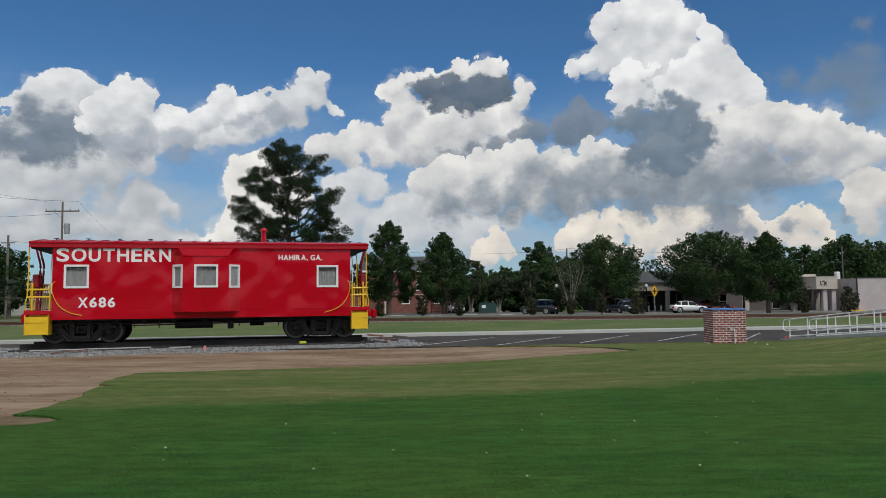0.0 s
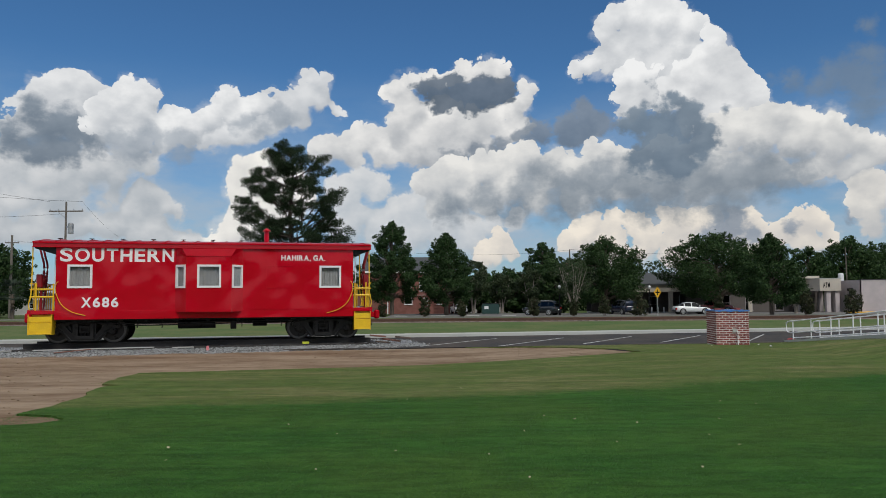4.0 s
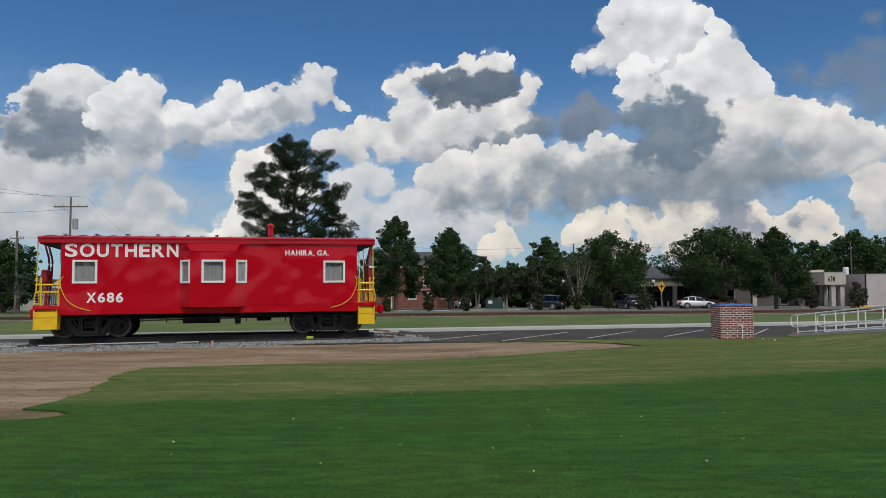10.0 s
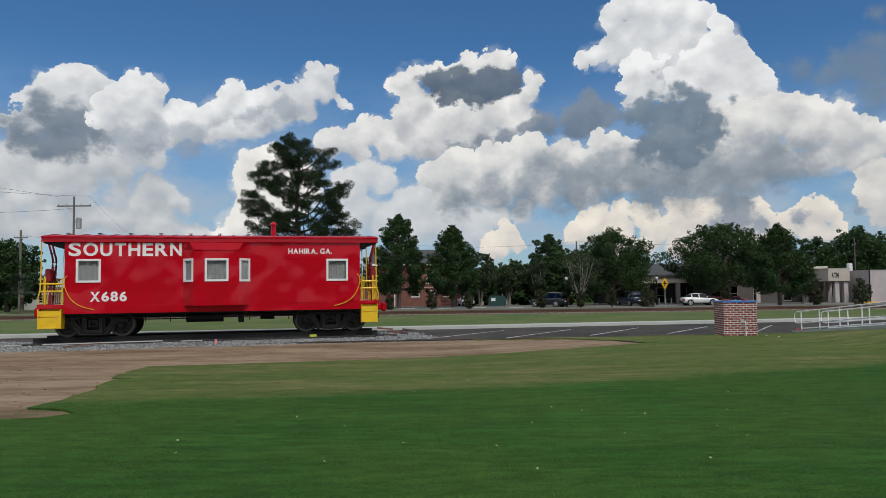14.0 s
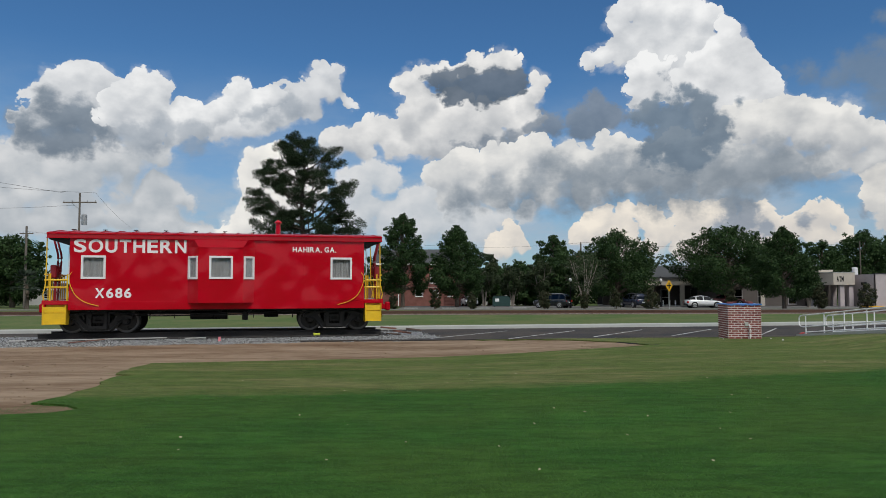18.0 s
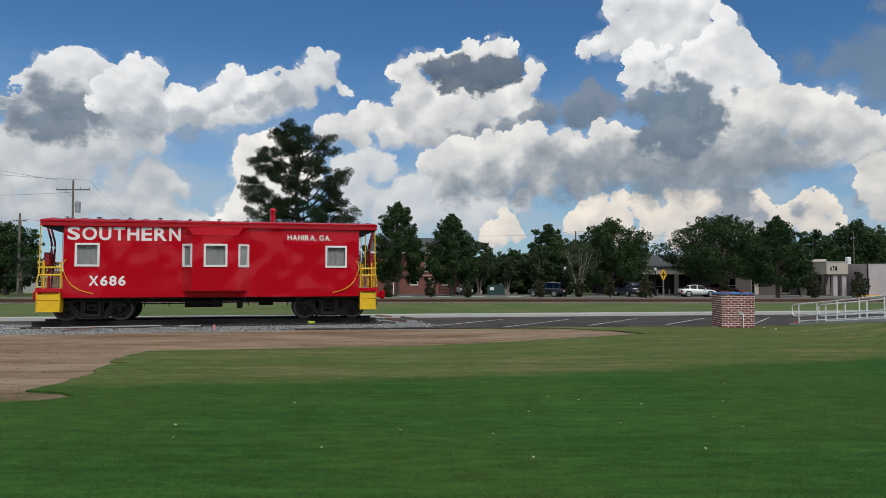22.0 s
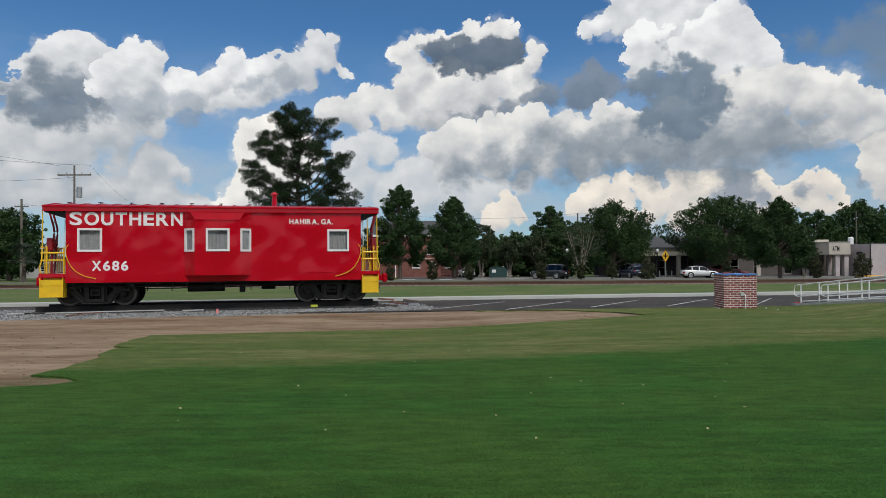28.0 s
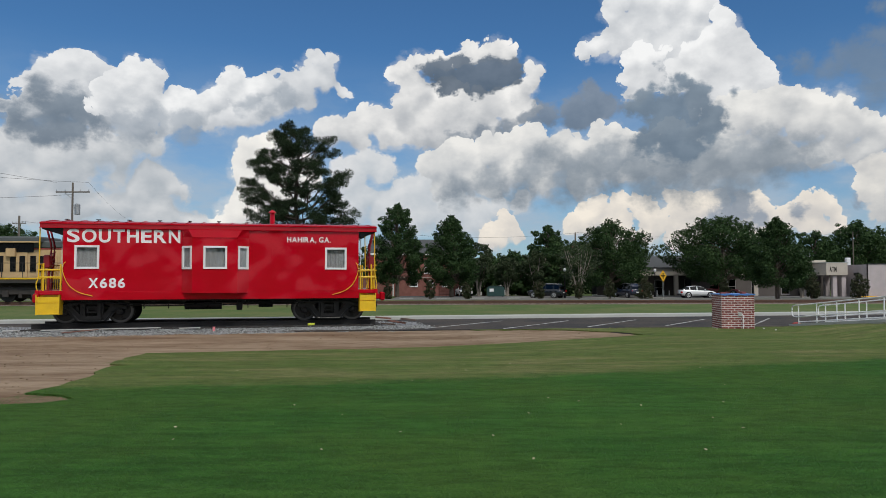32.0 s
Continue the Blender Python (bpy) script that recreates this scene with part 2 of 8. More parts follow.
def build_sky():
    world = bpy.data.worlds.new("sky")
    scene.world = world
    world.use_nodes = True
    t = world.node_tree
    t.nodes.clear()
    sky = node(t, "ShaderNodeTexSky")
    sky.sky_type, sky.sun_disc, sky.sun_elevation, sky.sun_rotation = "NISHITA", False, SUN_HEIGHT, SUN_TURN
    sky.air_density, sky.dust_density, sky.ozone_density = 1.0, 0.1, 4.0
    way = node(t, "ShaderNodeTexCoord").outputs["Generated"]
    xyz = node(t, "ShaderNodeSeparateXYZ")
    plug(t, xyz, way)
    x, y, z = xyz.outputs
    turn = maths(t, "DEGREES", maths(t, "ARCTAN2", x, y))
    high = maths(t, "DEGREES", maths(t, "ARCSINE", z))
    at = plug(t, node(t, "ShaderNodeCombineXYZ"), turn, high, 0.0)
    bend = node(t, "ShaderNodeTexNoise")
    plug(t, bend, at, None, 0.16, 3.0, 0.5)
    bent = vmaths(t, "ADD", at, vmaths(t, "MULTIPLY", vmaths(t, "SUBTRACT", bend.outputs["Color"], (0.5, 0.5, 0.5)), (2.4, 1.8, 0.0)))
    bend = node(t, "ShaderNodeTexNoise")
    plug(t, bend, at, None, 0.55, 3.0, 0.5)
    bent = vmaths(t, "ADD", bent, vmaths(t, "MULTIPLY", vmaths(t, "SUBTRACT", bend.outputs["Color"], (0.5, 0.5, 0.5)), (1.7, 1.5, 0.0)))

    def reach(group, origin, shift):
        nd = node(t, "ShaderNodeGroup", group=group)
        plug(t, nd, vmaths(t, "ADD", origin, shift))
        return nd.outputs

    lumps = lump_group()
    here_, up_ = reach(lumps, at, (0.0, 0.0, 0.0)), reach(lumps, at, (-0.25, 0.45, 0.0))
    lump = maths(t, "MAXIMUM", here_[0], -0.28)
    relief = ramp01(t, maths(t, "SUBTRACT", here_[1], up_[1]), -0.40, 0.34)

    def cloud_noise(sx, sy, detail, low, high_, rough=0.55):
        nd = node(t, "ShaderNodeTexNoise")
        plug(t, nd, vmaths(t, "MULTIPLY", at, (sx, sy, 1.0)), None, 1.0, detail, rough)
        return ramp01(t, nd.outputs[0], low, high_)

    murk = cloud_noise(0.13, 0.20, 5.0, 0.64, 0.36)
    billow = cloud_noise(0.42, 0.55, 5.0, 0.32, 0.68)
    quiet = cloud_noise(0.22, 0.26, 3.0, 0.42, 0.60)
    fray = cloud_noise(0.50, 0.75, 6.0, 0.25, 0.75, 0.62)

    colour = vmaths(t, "MULTIPLY", sky.outputs[0], (0.040, 0.066, 0.084))

    # thin haze low down
    veil = node(t, "ShaderNodeTexNoise")
    plug(t, veil, vmaths(t, "MULTIPLY", at, (0.10, 0.24, 1.0)), None, 1.0, 6.0, 0.6)
    haze = maths(t, "MULTIPLY", ramp01(t, high, 18.0, 4.0), maths(t, "MULTIPLY_ADD", ramp01(t, veil.outputs[0], 0.36, 0.60), 0.6, 0.4))
    colour = blend(t, maths(t, "MULTIPLY", haze, 0.85), colour, (0.38, 0.46, 0.55, 1.0))

    def heap(under, name, puffs, light, shade, crisp=0.22, low=-1.4, top=1.6, ruffle=0.6, lumpy=1.35, soft=1.1, wisp=0.45):
        """One bank of cumulus laid over what is behind it: bright above and at its rim, grey below, with frayed wisps about it."""
        g = heap_group(name, puffs, 1.1)
        here, above = reach(g, bent, (0.0, 0.0, 0.0))[0], reach(g, bent, (-0.3, 1.0, 0.0))[0]
        lit = ramp01(t, maths(t, "SUBTRACT", here, above), low, top)
        thin = maths(t, "MULTIPLY", ramp01(t, maths(t, "MULTIPLY_ADD", fray, 1.6, here), 0.3, 2.2), wisp)
        under = blend(t, thin, under, blend(t, 0.6, shade, light))
        # crisp against the sky on top, melting away below
        edge = maths(t, "MULTIPLY_ADD", ramp01(t, lit, 0.38, 0.06), soft, crisp)
        cover = ramp01(t, maths(t, "MULTIPLY_ADD", lump, lumpy, here), 0.18, maths(t, "ADD", edge, 0.20))
        rim = maths(t, "MULTIPLY_ADD", ramp01(t, here, 1.5, 0.1), 0.45, 0.55)
        rough_ = maths(t, "MULTIPLY", rim, maths(t, "MULTIPLY_ADD", quiet, 0.75, 0.25))
        form = maths(t, "ADD", maths(t, "MULTIPLY", lit, 0.68), maths(t, "MULTIPLY", billow, 0.32))
        tone = maths(t, "ADD", form, maths(t, "MULTIPLY", maths(t, "MULTIPLY", maths(t, "SUBTRACT", relief, 0.5), rough_), 2.0 * ruffle))
        tone = maths(t, "MULTIPLY", tone, maths(t, "MULTIPLY_ADD", murk, 0.34, 0.76), clamp=True)
        return blend(t, cover, under, blend(t, tone, shade, light))

    # nearer cloud in shade
    def shaded(under, name, puffs, edge0, edge1, amount, a, b, lumpy):
        g = heap_group(name, puffs, 0.7)
        here, above = reach(g, bent, (0.0, 0.0, 0.0))[0], reach(g, bent, (-0.2, 0.9, 0.0))[0]
        lit = ramp01(t, maths(t, "SUBTRACT", here, above), -1.2, 1.8)
        here = maths(t, "MULTIPLY_ADD", lump, lumpy, maths(t, "MULTIPLY_ADD", maths(t, "SUBTRACT", fray, 0.5), 1.2, here))
        mixed = maths(t, "ADD", maths(t, "MULTIPLY", billow, 0.40), maths(t, "ADD", maths(t, "MULTIPLY", relief, 0.12), maths(t, "MULTIPLY", lit, 0.48)))
        return blend(t, maths(t, "MULTIPLY", ramp01(t, here, edge0, edge1), amount), under, blend(t, mixed, a, b))

    bright, cream = (0.885, 0.89, 0.89, 1.0), (0.88, 0.81, 0.71, 1.0)
    colour = heap(colour, "far_pale", CLOUD_PALE, (0.70, 0.71, 0.72, 1.0), (0.40, 0.46, 0.52, 1.0), 0.6, soft=1.4)
    colour = heap(colour, "far_row", CLOUD_ROW, cream, (0.46, 0.46, 0.47, 1.0))
    colour = shaded(colour, "soft_row", SHADE_ROW, -0.1, 1.1, 0.85, (0.20, 0.25, 0.32, 1.0), (0.31, 0.36, 0.43, 1.0), 1.0)
    colour = heap(colour, "glow", CLOUD_GLOW, (0.90, 0.88, 0.83, 1.0), (0.58, 0.58, 0.58, 1.0), 0.25)
    colour = heap(colour, "west_low", CLOUD_WEST_LOW, (0.68, 0.69, 0.70, 1.0), (0.32, 0.37, 0.42, 1.0), 0.8, soft=1.6, wisp=0.6)
    colour = heap(colour, "arm", CLOUD_ARM, (0.80, 0.81, 0.82, 1.0), (0.36, 0.40, 0.45, 1.0))
    colour = heap(colour, "west", CLOUD_WEST, (0.80, 0.81, 0.82, 1.0), (0.33, 0.37, 0.42, 1.0))
    colour = shaded(colour, "soft_west", SHADE_WEST, -0.5, 1.3, 0.92, (0.13, 0.175, 0.23, 1.0), (0.23, 0.28, 0.34, 1.0), 1.0)
    colour = heap(colour, "near_west", CLOUD_NEAR, bright, (0.36, 0.40, 0.45, 1.0))
    colour = heap(colour, "edge", CLOUD_EDGE, (0.82, 0.79, 0.73, 1.0), (0.40, 0.42, 0.45, 1.0))
    colour = heap(colour, "east", CLOUD_EAST, bright, (0.40, 0.435, 0.48, 1.0), 0.18)
    colour = heap(colour, "ridge", CLOUD_RIDGE, bright, (0.44, 0.465, 0.50, 1.0), 0.18)
    colour = heap(colour, "knob", CLOUD_KNOB, bright, (0.40, 0.43, 0.47, 1.0), 0.18)
    colour = heap(colour, "shoulder", CLOUD_SHOULDER, (0.84, 0.83, 0.80, 1.0), (0.34, 0.37, 0.41, 1.0), soft=1.5)
    colour = heap(colour, "middle", CLOUD_MIDDLE, (0.87, 0.86, 0.84, 1.0), (0.34, 0.37, 0.41, 1.0), 0.18)
    colour = shaded(colour, "soft_link", SHADE_LINK, -0.1, 1.1, 0.86, (0.13, 0.17, 0.225, 1.0), (0.24, 0.285, 0.345, 1.0), 1.1)
    colour = heap(colour, "band", CLOUD_BAND, (0.82, 0.81, 0.78, 1.0), (0.32, 0.36, 0.41, 1.0))
    colour = shaded(colour, "soft_arm", SHADE_ARM, -0.7, 1.1, 0.62, (0.22, 0.27, 0.33, 1.0), (0.34, 0.39, 0.45, 1.0), 1.0)
    colour = shaded(colour, "thin_east", SHADE_WISP, -1.0, 1.8, 0.62, (0.15, 0.20, 0.255, 1.0), (0.21, 0.26, 0.315, 1.0), 1.4)
    colour = shaded(colour, "soft_base", SHADE_BASE, -1.0, 2.3, 0.84, (0.14, 0.185, 0.235, 1.0), (0.29, 0.335, 0.385, 1.0), 1.2)
    colour = shaded(colour, "firm_tower", SHADE_TOWER, -0.25, 1.1, 0.95, (0.125, 0.175, 0.235, 1.0), (0.22, 0.28, 0.345, 1.0), 1.3)
    colour = shaded(colour, "firm_middle", SHADE_MIDDLE, 0.05, 0.75, 0.95, (0.085, 0.12, 0.165, 1.0), (0.16, 0.20, 0.255, 1.0), 0.9)

    # broken cloud over the rest of the sky
    rest = node(t, "ShaderNodeTexNoise")
    plug(t, rest, way, None, 3.2, 7.0, 0.55)
    away = maths(t, "MAXIMUM", ramp01(t, maths(t, "ABSOLUTE", turn), 34.0, 44.0), ramp01(t, high, 26.0, 34.0))
    patch = maths(t, "MULTIPLY", maths(t, "MULTIPLY", away, ramp01(t, rest.outputs[0], 0.42, 0.56)), ramp01(t, z, 0.0, 0.05))
    colour = blend(t, patch, colour, (0.80, 0.80, 0.80, 1.0))
    back = node(t, "ShaderNodeBackground")
    plug(t, back, colour, 1.0)
    t.links.new(back.outputs[0], node(t, "ShaderNodeOutputWorld").inputs[0])


build_sky()

# ---- materials ----


def material(name, colour, rough=0.6, metal=0.0, other=None, scale=2.0, fine=40.0, vary=0.5, bump=0.2, depth=0.01, gloss=0.5, coat=0.0, each=0.0, stretch=(1, 1, 1)):
    """A surface with patches at one scale, grain at a finer one and a little relief. other: the colour it varies towards."""
    m = bpy.data.materials.new(name)
    m.use_nodes = True
    t = m.node_tree
    b = t.nodes["Principled BSDF"]
    at = node(t, "ShaderNodeTexCoord").outputs["Object"]
    at = vmaths(t, "MULTIPLY", at, stretch)
    big, small = node(t, "ShaderNodeTexNoise"), node(t, "ShaderNodeTexNoise")
    plug(t, big, at, None, scale, 4.0, 0.6)
    plug(t, small, at, None, fine, 3.0, 0.6)
    other = other or tuple(c * 0.7 for c in colour)
    mixed = maths(t, "ADD", maths(t, "MULTIPLY", big.outputs[0], 0.65), maths(t, "MULTIPLY", small.outputs[0], 0.35))
    fac = maths(t, "MULTIPLY", ramp01(t, mixed, 0.36, 0.64), vary)
    if each:
        pick = node(t, "ShaderNodeObjectInfo").outputs["Random"]
        fac = maths(t, "ADD", fac, maths(t, "MULTIPLY", maths(t, "SUBTRACT", pick, 0.5), each), clamp=True)
    col = blend(t, fac, (*colour, 1.0), (*other, 1.0))
    t.links.new(col, b.inputs["Base Color"])
    b.inputs["Metallic"].default_value = metal
    b.inputs["Specular IOR Level"].default_value = gloss
    b.inputs["Coat Weight"].default_value = coat
    b.inputs["Coat Roughness"].default_value = 0.12
    t.links.new(maths(t, "MULTIPLY_ADD", big.outputs[0], 0.24, max(rough - 0.12, 0.0), clamp=True), b.inputs["Roughness"])
    if bump:
        bm_ = node(t, "ShaderNodeBump")
        bm_.inputs["Strength"].default_value, bm_.inputs["Distance"].default_value = bump, depth
        t.links.new(small.outputs[0], bm_.inputs["Height"])
        t.links.new(bm_.outputs[0], b.inputs["Normal"])
    return m


def glass(name, tint=(0.75, 0.8, 0.8), rough=0.03, clear=0.55):
    """A window pane: part see-through, part mirror."""
    m = bpy.data.materials.new(name)
    m.use_nodes = True
    t = m.node_tree
    t.nodes.clear()
    g = node(t, "ShaderNodeBsdfGlossy")
    plug(t, g, (0.9, 0.95, 1.0, 1.0), rough)
    s = node(t, "ShaderNodeBsdfTransparent")
    plug(t, s, (*tint, 1.0))
    facing = node(t, "ShaderNodeLayerWeight").outputs["Facing"]
    gleam = maths(t, "MULTIPLY_ADD", maths(t, "POWER", facing, 5.0), 0.9, 0.045, clamp=True)
    mix = node(t, "ShaderNodeMixShader")
    t.links.new(gleam, mix.inputs[0])
    t.links.new(s.outputs[0], mix.inputs[1])
    t.links.new(g.outputs[0], mix.inputs[2])
    t.links.new(mix.outputs[0], node(t, "ShaderNodeOutputMaterial").inputs[0])
    return m


RED = material("red_paint", (0.45, 0.002, 0.013), 0.13, other=(0.40, 0.002, 0.010), scale=0.9, fine=9.0, vary=0.6, bump=0, gloss=0.25)


def dent(m, scale, depth):
    """Shallow dents and waves in sheet metal."""
    t = m.node_tree
    n1 = node(t, "ShaderNodeTexNoise")
    plug(t, n1, vmaths(t, "MULTIPLY", node(t, "ShaderNodeTexCoord").outputs["Object"], (1.0, 1.0, 0.8)), None, scale, 1.0, 0.4)
    b = node(t, "ShaderNodeBump")
    b.inputs["Strength"].default_value, b.inputs["Distance"].default_value = 1.0, depth
    t.links.new(n1.outputs[0], b.inputs["Height"])
    t.links.new(b.outputs[0], t.nodes["Principled BSDF"].inputs["Normal"])


dent(RED, 1.0, 0.16)
DARK_RED = material("dark_red_paint", (0.26, 0.012, 0.02), 0.4, scale=2, fine=14, bump=0.1)
YELLOW = material("yellow_paint", (0.80, 0.52, 0.015), 0.4, other=(0.60, 0.36, 0.02), scale=4, fine=30, bump=0.1)
WHITE = material("white_paint", (0.78, 0.78, 0.78), 0.5, other=(0.62, 0.62, 0.61), scale=3, fine=30, vary=0.4, bump=0.05)
BLACK = material("black_paint", (0.006, 0.006, 0.007), 0.30, other=(0.012, 0.012, 0.012), scale=5, fine=40, bump=0.15, gloss=0.2)
WHEEL = material("worn_wheel_steel", (0.012, 0.012, 0.013), 0.36, other=(0.026, 0.025, 0.024), scale=5, fine=30, gloss=0.3)
RUST = material("rusty_steel", (0.09, 0.05, 0.035), 0.75, metal=0.2, other=(0.16, 0.085, 0.055), scale=3, fine=50)
TIE = material("creosoted_timber", (0.018, 0.017, 0.017), 0.8, other=(0.05, 0.045, 0.04), scale=3, fine=30, each=0.5)
TIE_OLD = material("weathered_timber", (0.075, 0.055, 0.045), 0.9, other=(0.15, 0.12, 0.10), scale=3, fine=30, each=0.6)
CURTAIN = material("grey_curtain", (0.62, 0.55, 0.55), 0.9, other=(0.42, 0.37, 0.375), scale=3, fine=20, vary=0.8, stretch=(6, 6, 0.6))
GLASS = glass("window_glass")
DARK_GLASS = glass("dark_glass", tint=(0.03, 0.035, 0.04))
ROUGH_GRASS = material("verge_grass", (0.062, 0.112, 0.030), 0.9, other=(0.125, 0.140, 0.056), scale=0.3, fine=4, vary=1.0, bump=0.6, depth=0.03, gloss=0.1)
DIRT = material("bare_earth", (0.145, 0.094, 0.057), 0.95, other=(0.29, 0.218, 0.150), scale=0.5, fine=5, vary=1.0, bump=0.5, depth=0.04, gloss=0.1, stretch=(0.45, 1.5, 1))
ASPHALT = material("asphalt", (0.023, 0.023, 0.024), 0.9, other=(0.075, 0.062, 0.050), scale=0.35, fine=8, vary=0.9, bump=0.3, gloss=0.25)
WORN_LINE = material("worn_line_paint", (0.62, 0.62, 0.60), 0.8, other=(0.16, 0.155, 0.145), scale=1.6, fine=22, vary=0.9)
ROAD = material("old_asphalt", (0.15, 0.148, 0.140), 0.9, other=(0.20, 0.195, 0.18), scale=0.3, fine=30, gloss=0.2)
CONCRETE = material("concrete", (0.44, 0.45, 0.42), 0.85, other=(0.33, 0.34, 0.32), scale=0.8, fine=30, bump=0.2)
GRAVEL = material("grey_gravel", (0.30, 0.315, 0.33), 0.9, other=(0.11, 0.115, 0.125), scale=9, fine=60, vary=1.0)
BALLAST = material("brown_ballast", (0.16, 0.12, 0.10), 0.95, other=(0.25, 0.20, 0.17), scale=2, fine=14, vary=1.0, bump=1.0, depth=0.06)
BRICK = material("red_brick", (0.15, 0.034, 0.029), 0.85, other=(0.29, 0.088, 0.072), scale=6, fine=50, vary=0.6, each=0.9)
MORTAR = material("pale_mortar", (0.66, 0.61, 0.58), 0.95, other=(0.55, 0.50, 0.47), scale=5, fine=60)
BLUE = material("blue_membrane", (0.08, 0.22, 0.55), 0.5, other=(0.05, 0.15, 0.42), scale=6, fine=40)
BARK = material("bark", (0.085, 0.065, 0.05), 0.95, other=(0.16, 0.13, 0.105), scale=3, fine=14, vary=1.0, bump=0.8, depth=0.04, stretch=(2, 2, 0.5))
PALE_BARK = material("smooth_pale_bark", (0.23, 0.20, 0.165), 0.85, other=(0.34, 0.30, 0.26), scale=3, fine=14, vary=1.0)
POLE_WOOD = material("pole_timber", (0.16, 0.14, 0.12), 0.9, other=(0.10, 0.085, 0.07), scale=2, fine=20, stretch=(3, 3, 0.4))
GALVANISED = material("galvanised_metal", (0.42, 0.43, 0.44), 0.45, metal=0.6, scale=4, fine=30)
LOCO_YELLOW = material("armour_yellow", (0.56, 0.39, 0.20), 0.55, other=(0.46, 0.31, 0.16), scale=1.2, fine=12, vary=0.8, bump=0.1)
LOCO_GREY = material("dark_grey_paint", (0.085, 0.095, 0.095), 0.6, other=(0.06, 0.065, 0.065), scale=1.2, fine=12)
LOCO_DARK = material("grimy_running_gear", (0.028, 0.025, 0.024), 0.8, other=(0.060, 0.050, 0.044), scale=2, fine=20, bump=0.4)


def leaves(name, colour, other, clear=0.25, upright=False):
    """Foliage: varies leaf by leaf, and lets some light through."""
    m = bpy.data.materials.new(name)
    m.use_nodes = True
    t = m.node_tree
    b = t.nodes["Principled BSDF"]
    isle = node(t, "ShaderNodeNewGeometry").outputs["Random Per Island"]
    col = blend(t, isle, (*colour, 1.0), (*other, 1.0))
    t.links.new(col, b.inputs["Base Color"])
    b.inputs["Roughness"].default_value = 0.55
    b.inputs["Specular IOR Level"].default_value = 0.12
    through_ = node(t, "ShaderNodeBsdfTranslucent")
    t.links.new(col, through_.inputs[0])
    if upright:
        sky_side = plug(t, node(t, "ShaderNodeCombineXYZ"), 0.0, 0.0, 1.0)
        t.links.new(sky_side, b.inputs["Normal"])
        t.links.new(sky_side, through_.inputs[1])
    mix = node(t, "ShaderNodeMixShader")
    mix.inputs[0].default_value = clear
    t.links.new(b.outputs[0], mix.inputs[1])
    t.links.new(through_.outputs[0], mix.inputs[2])
    t.links.new(mix.outputs[0], t.nodes["Material Output"].inputs[0])
    return m


OAK_LEAF = leaves("oak_leaves", (0.022, 0.050, 0.018), (0.060, 0.105, 0.036))
MAGNOLIA_LEAF = leaves("magnolia_leaves", (0.020, 0.046, 0.017), (0.058, 0.105, 0.036))
PINE_LEAF = leaves("pine_needles", (0.014, 0.027, 0.014), (0.040, 0.064, 0.028))
MYRTLE_LEAF = leaves("myrtle_leaves", (0.034, 0.056, 0.028), (0.080, 0.105, 0.052))
PALM_LEAF = leaves("palm_leaves", (0.022, 0.036, 0.024), (0.05, 0.07, 0.045))
SHRUB_LEAF = leaves("shrub_leaves", (0.028, 0.048, 0.022), (0.085, 0.080, 0.045))



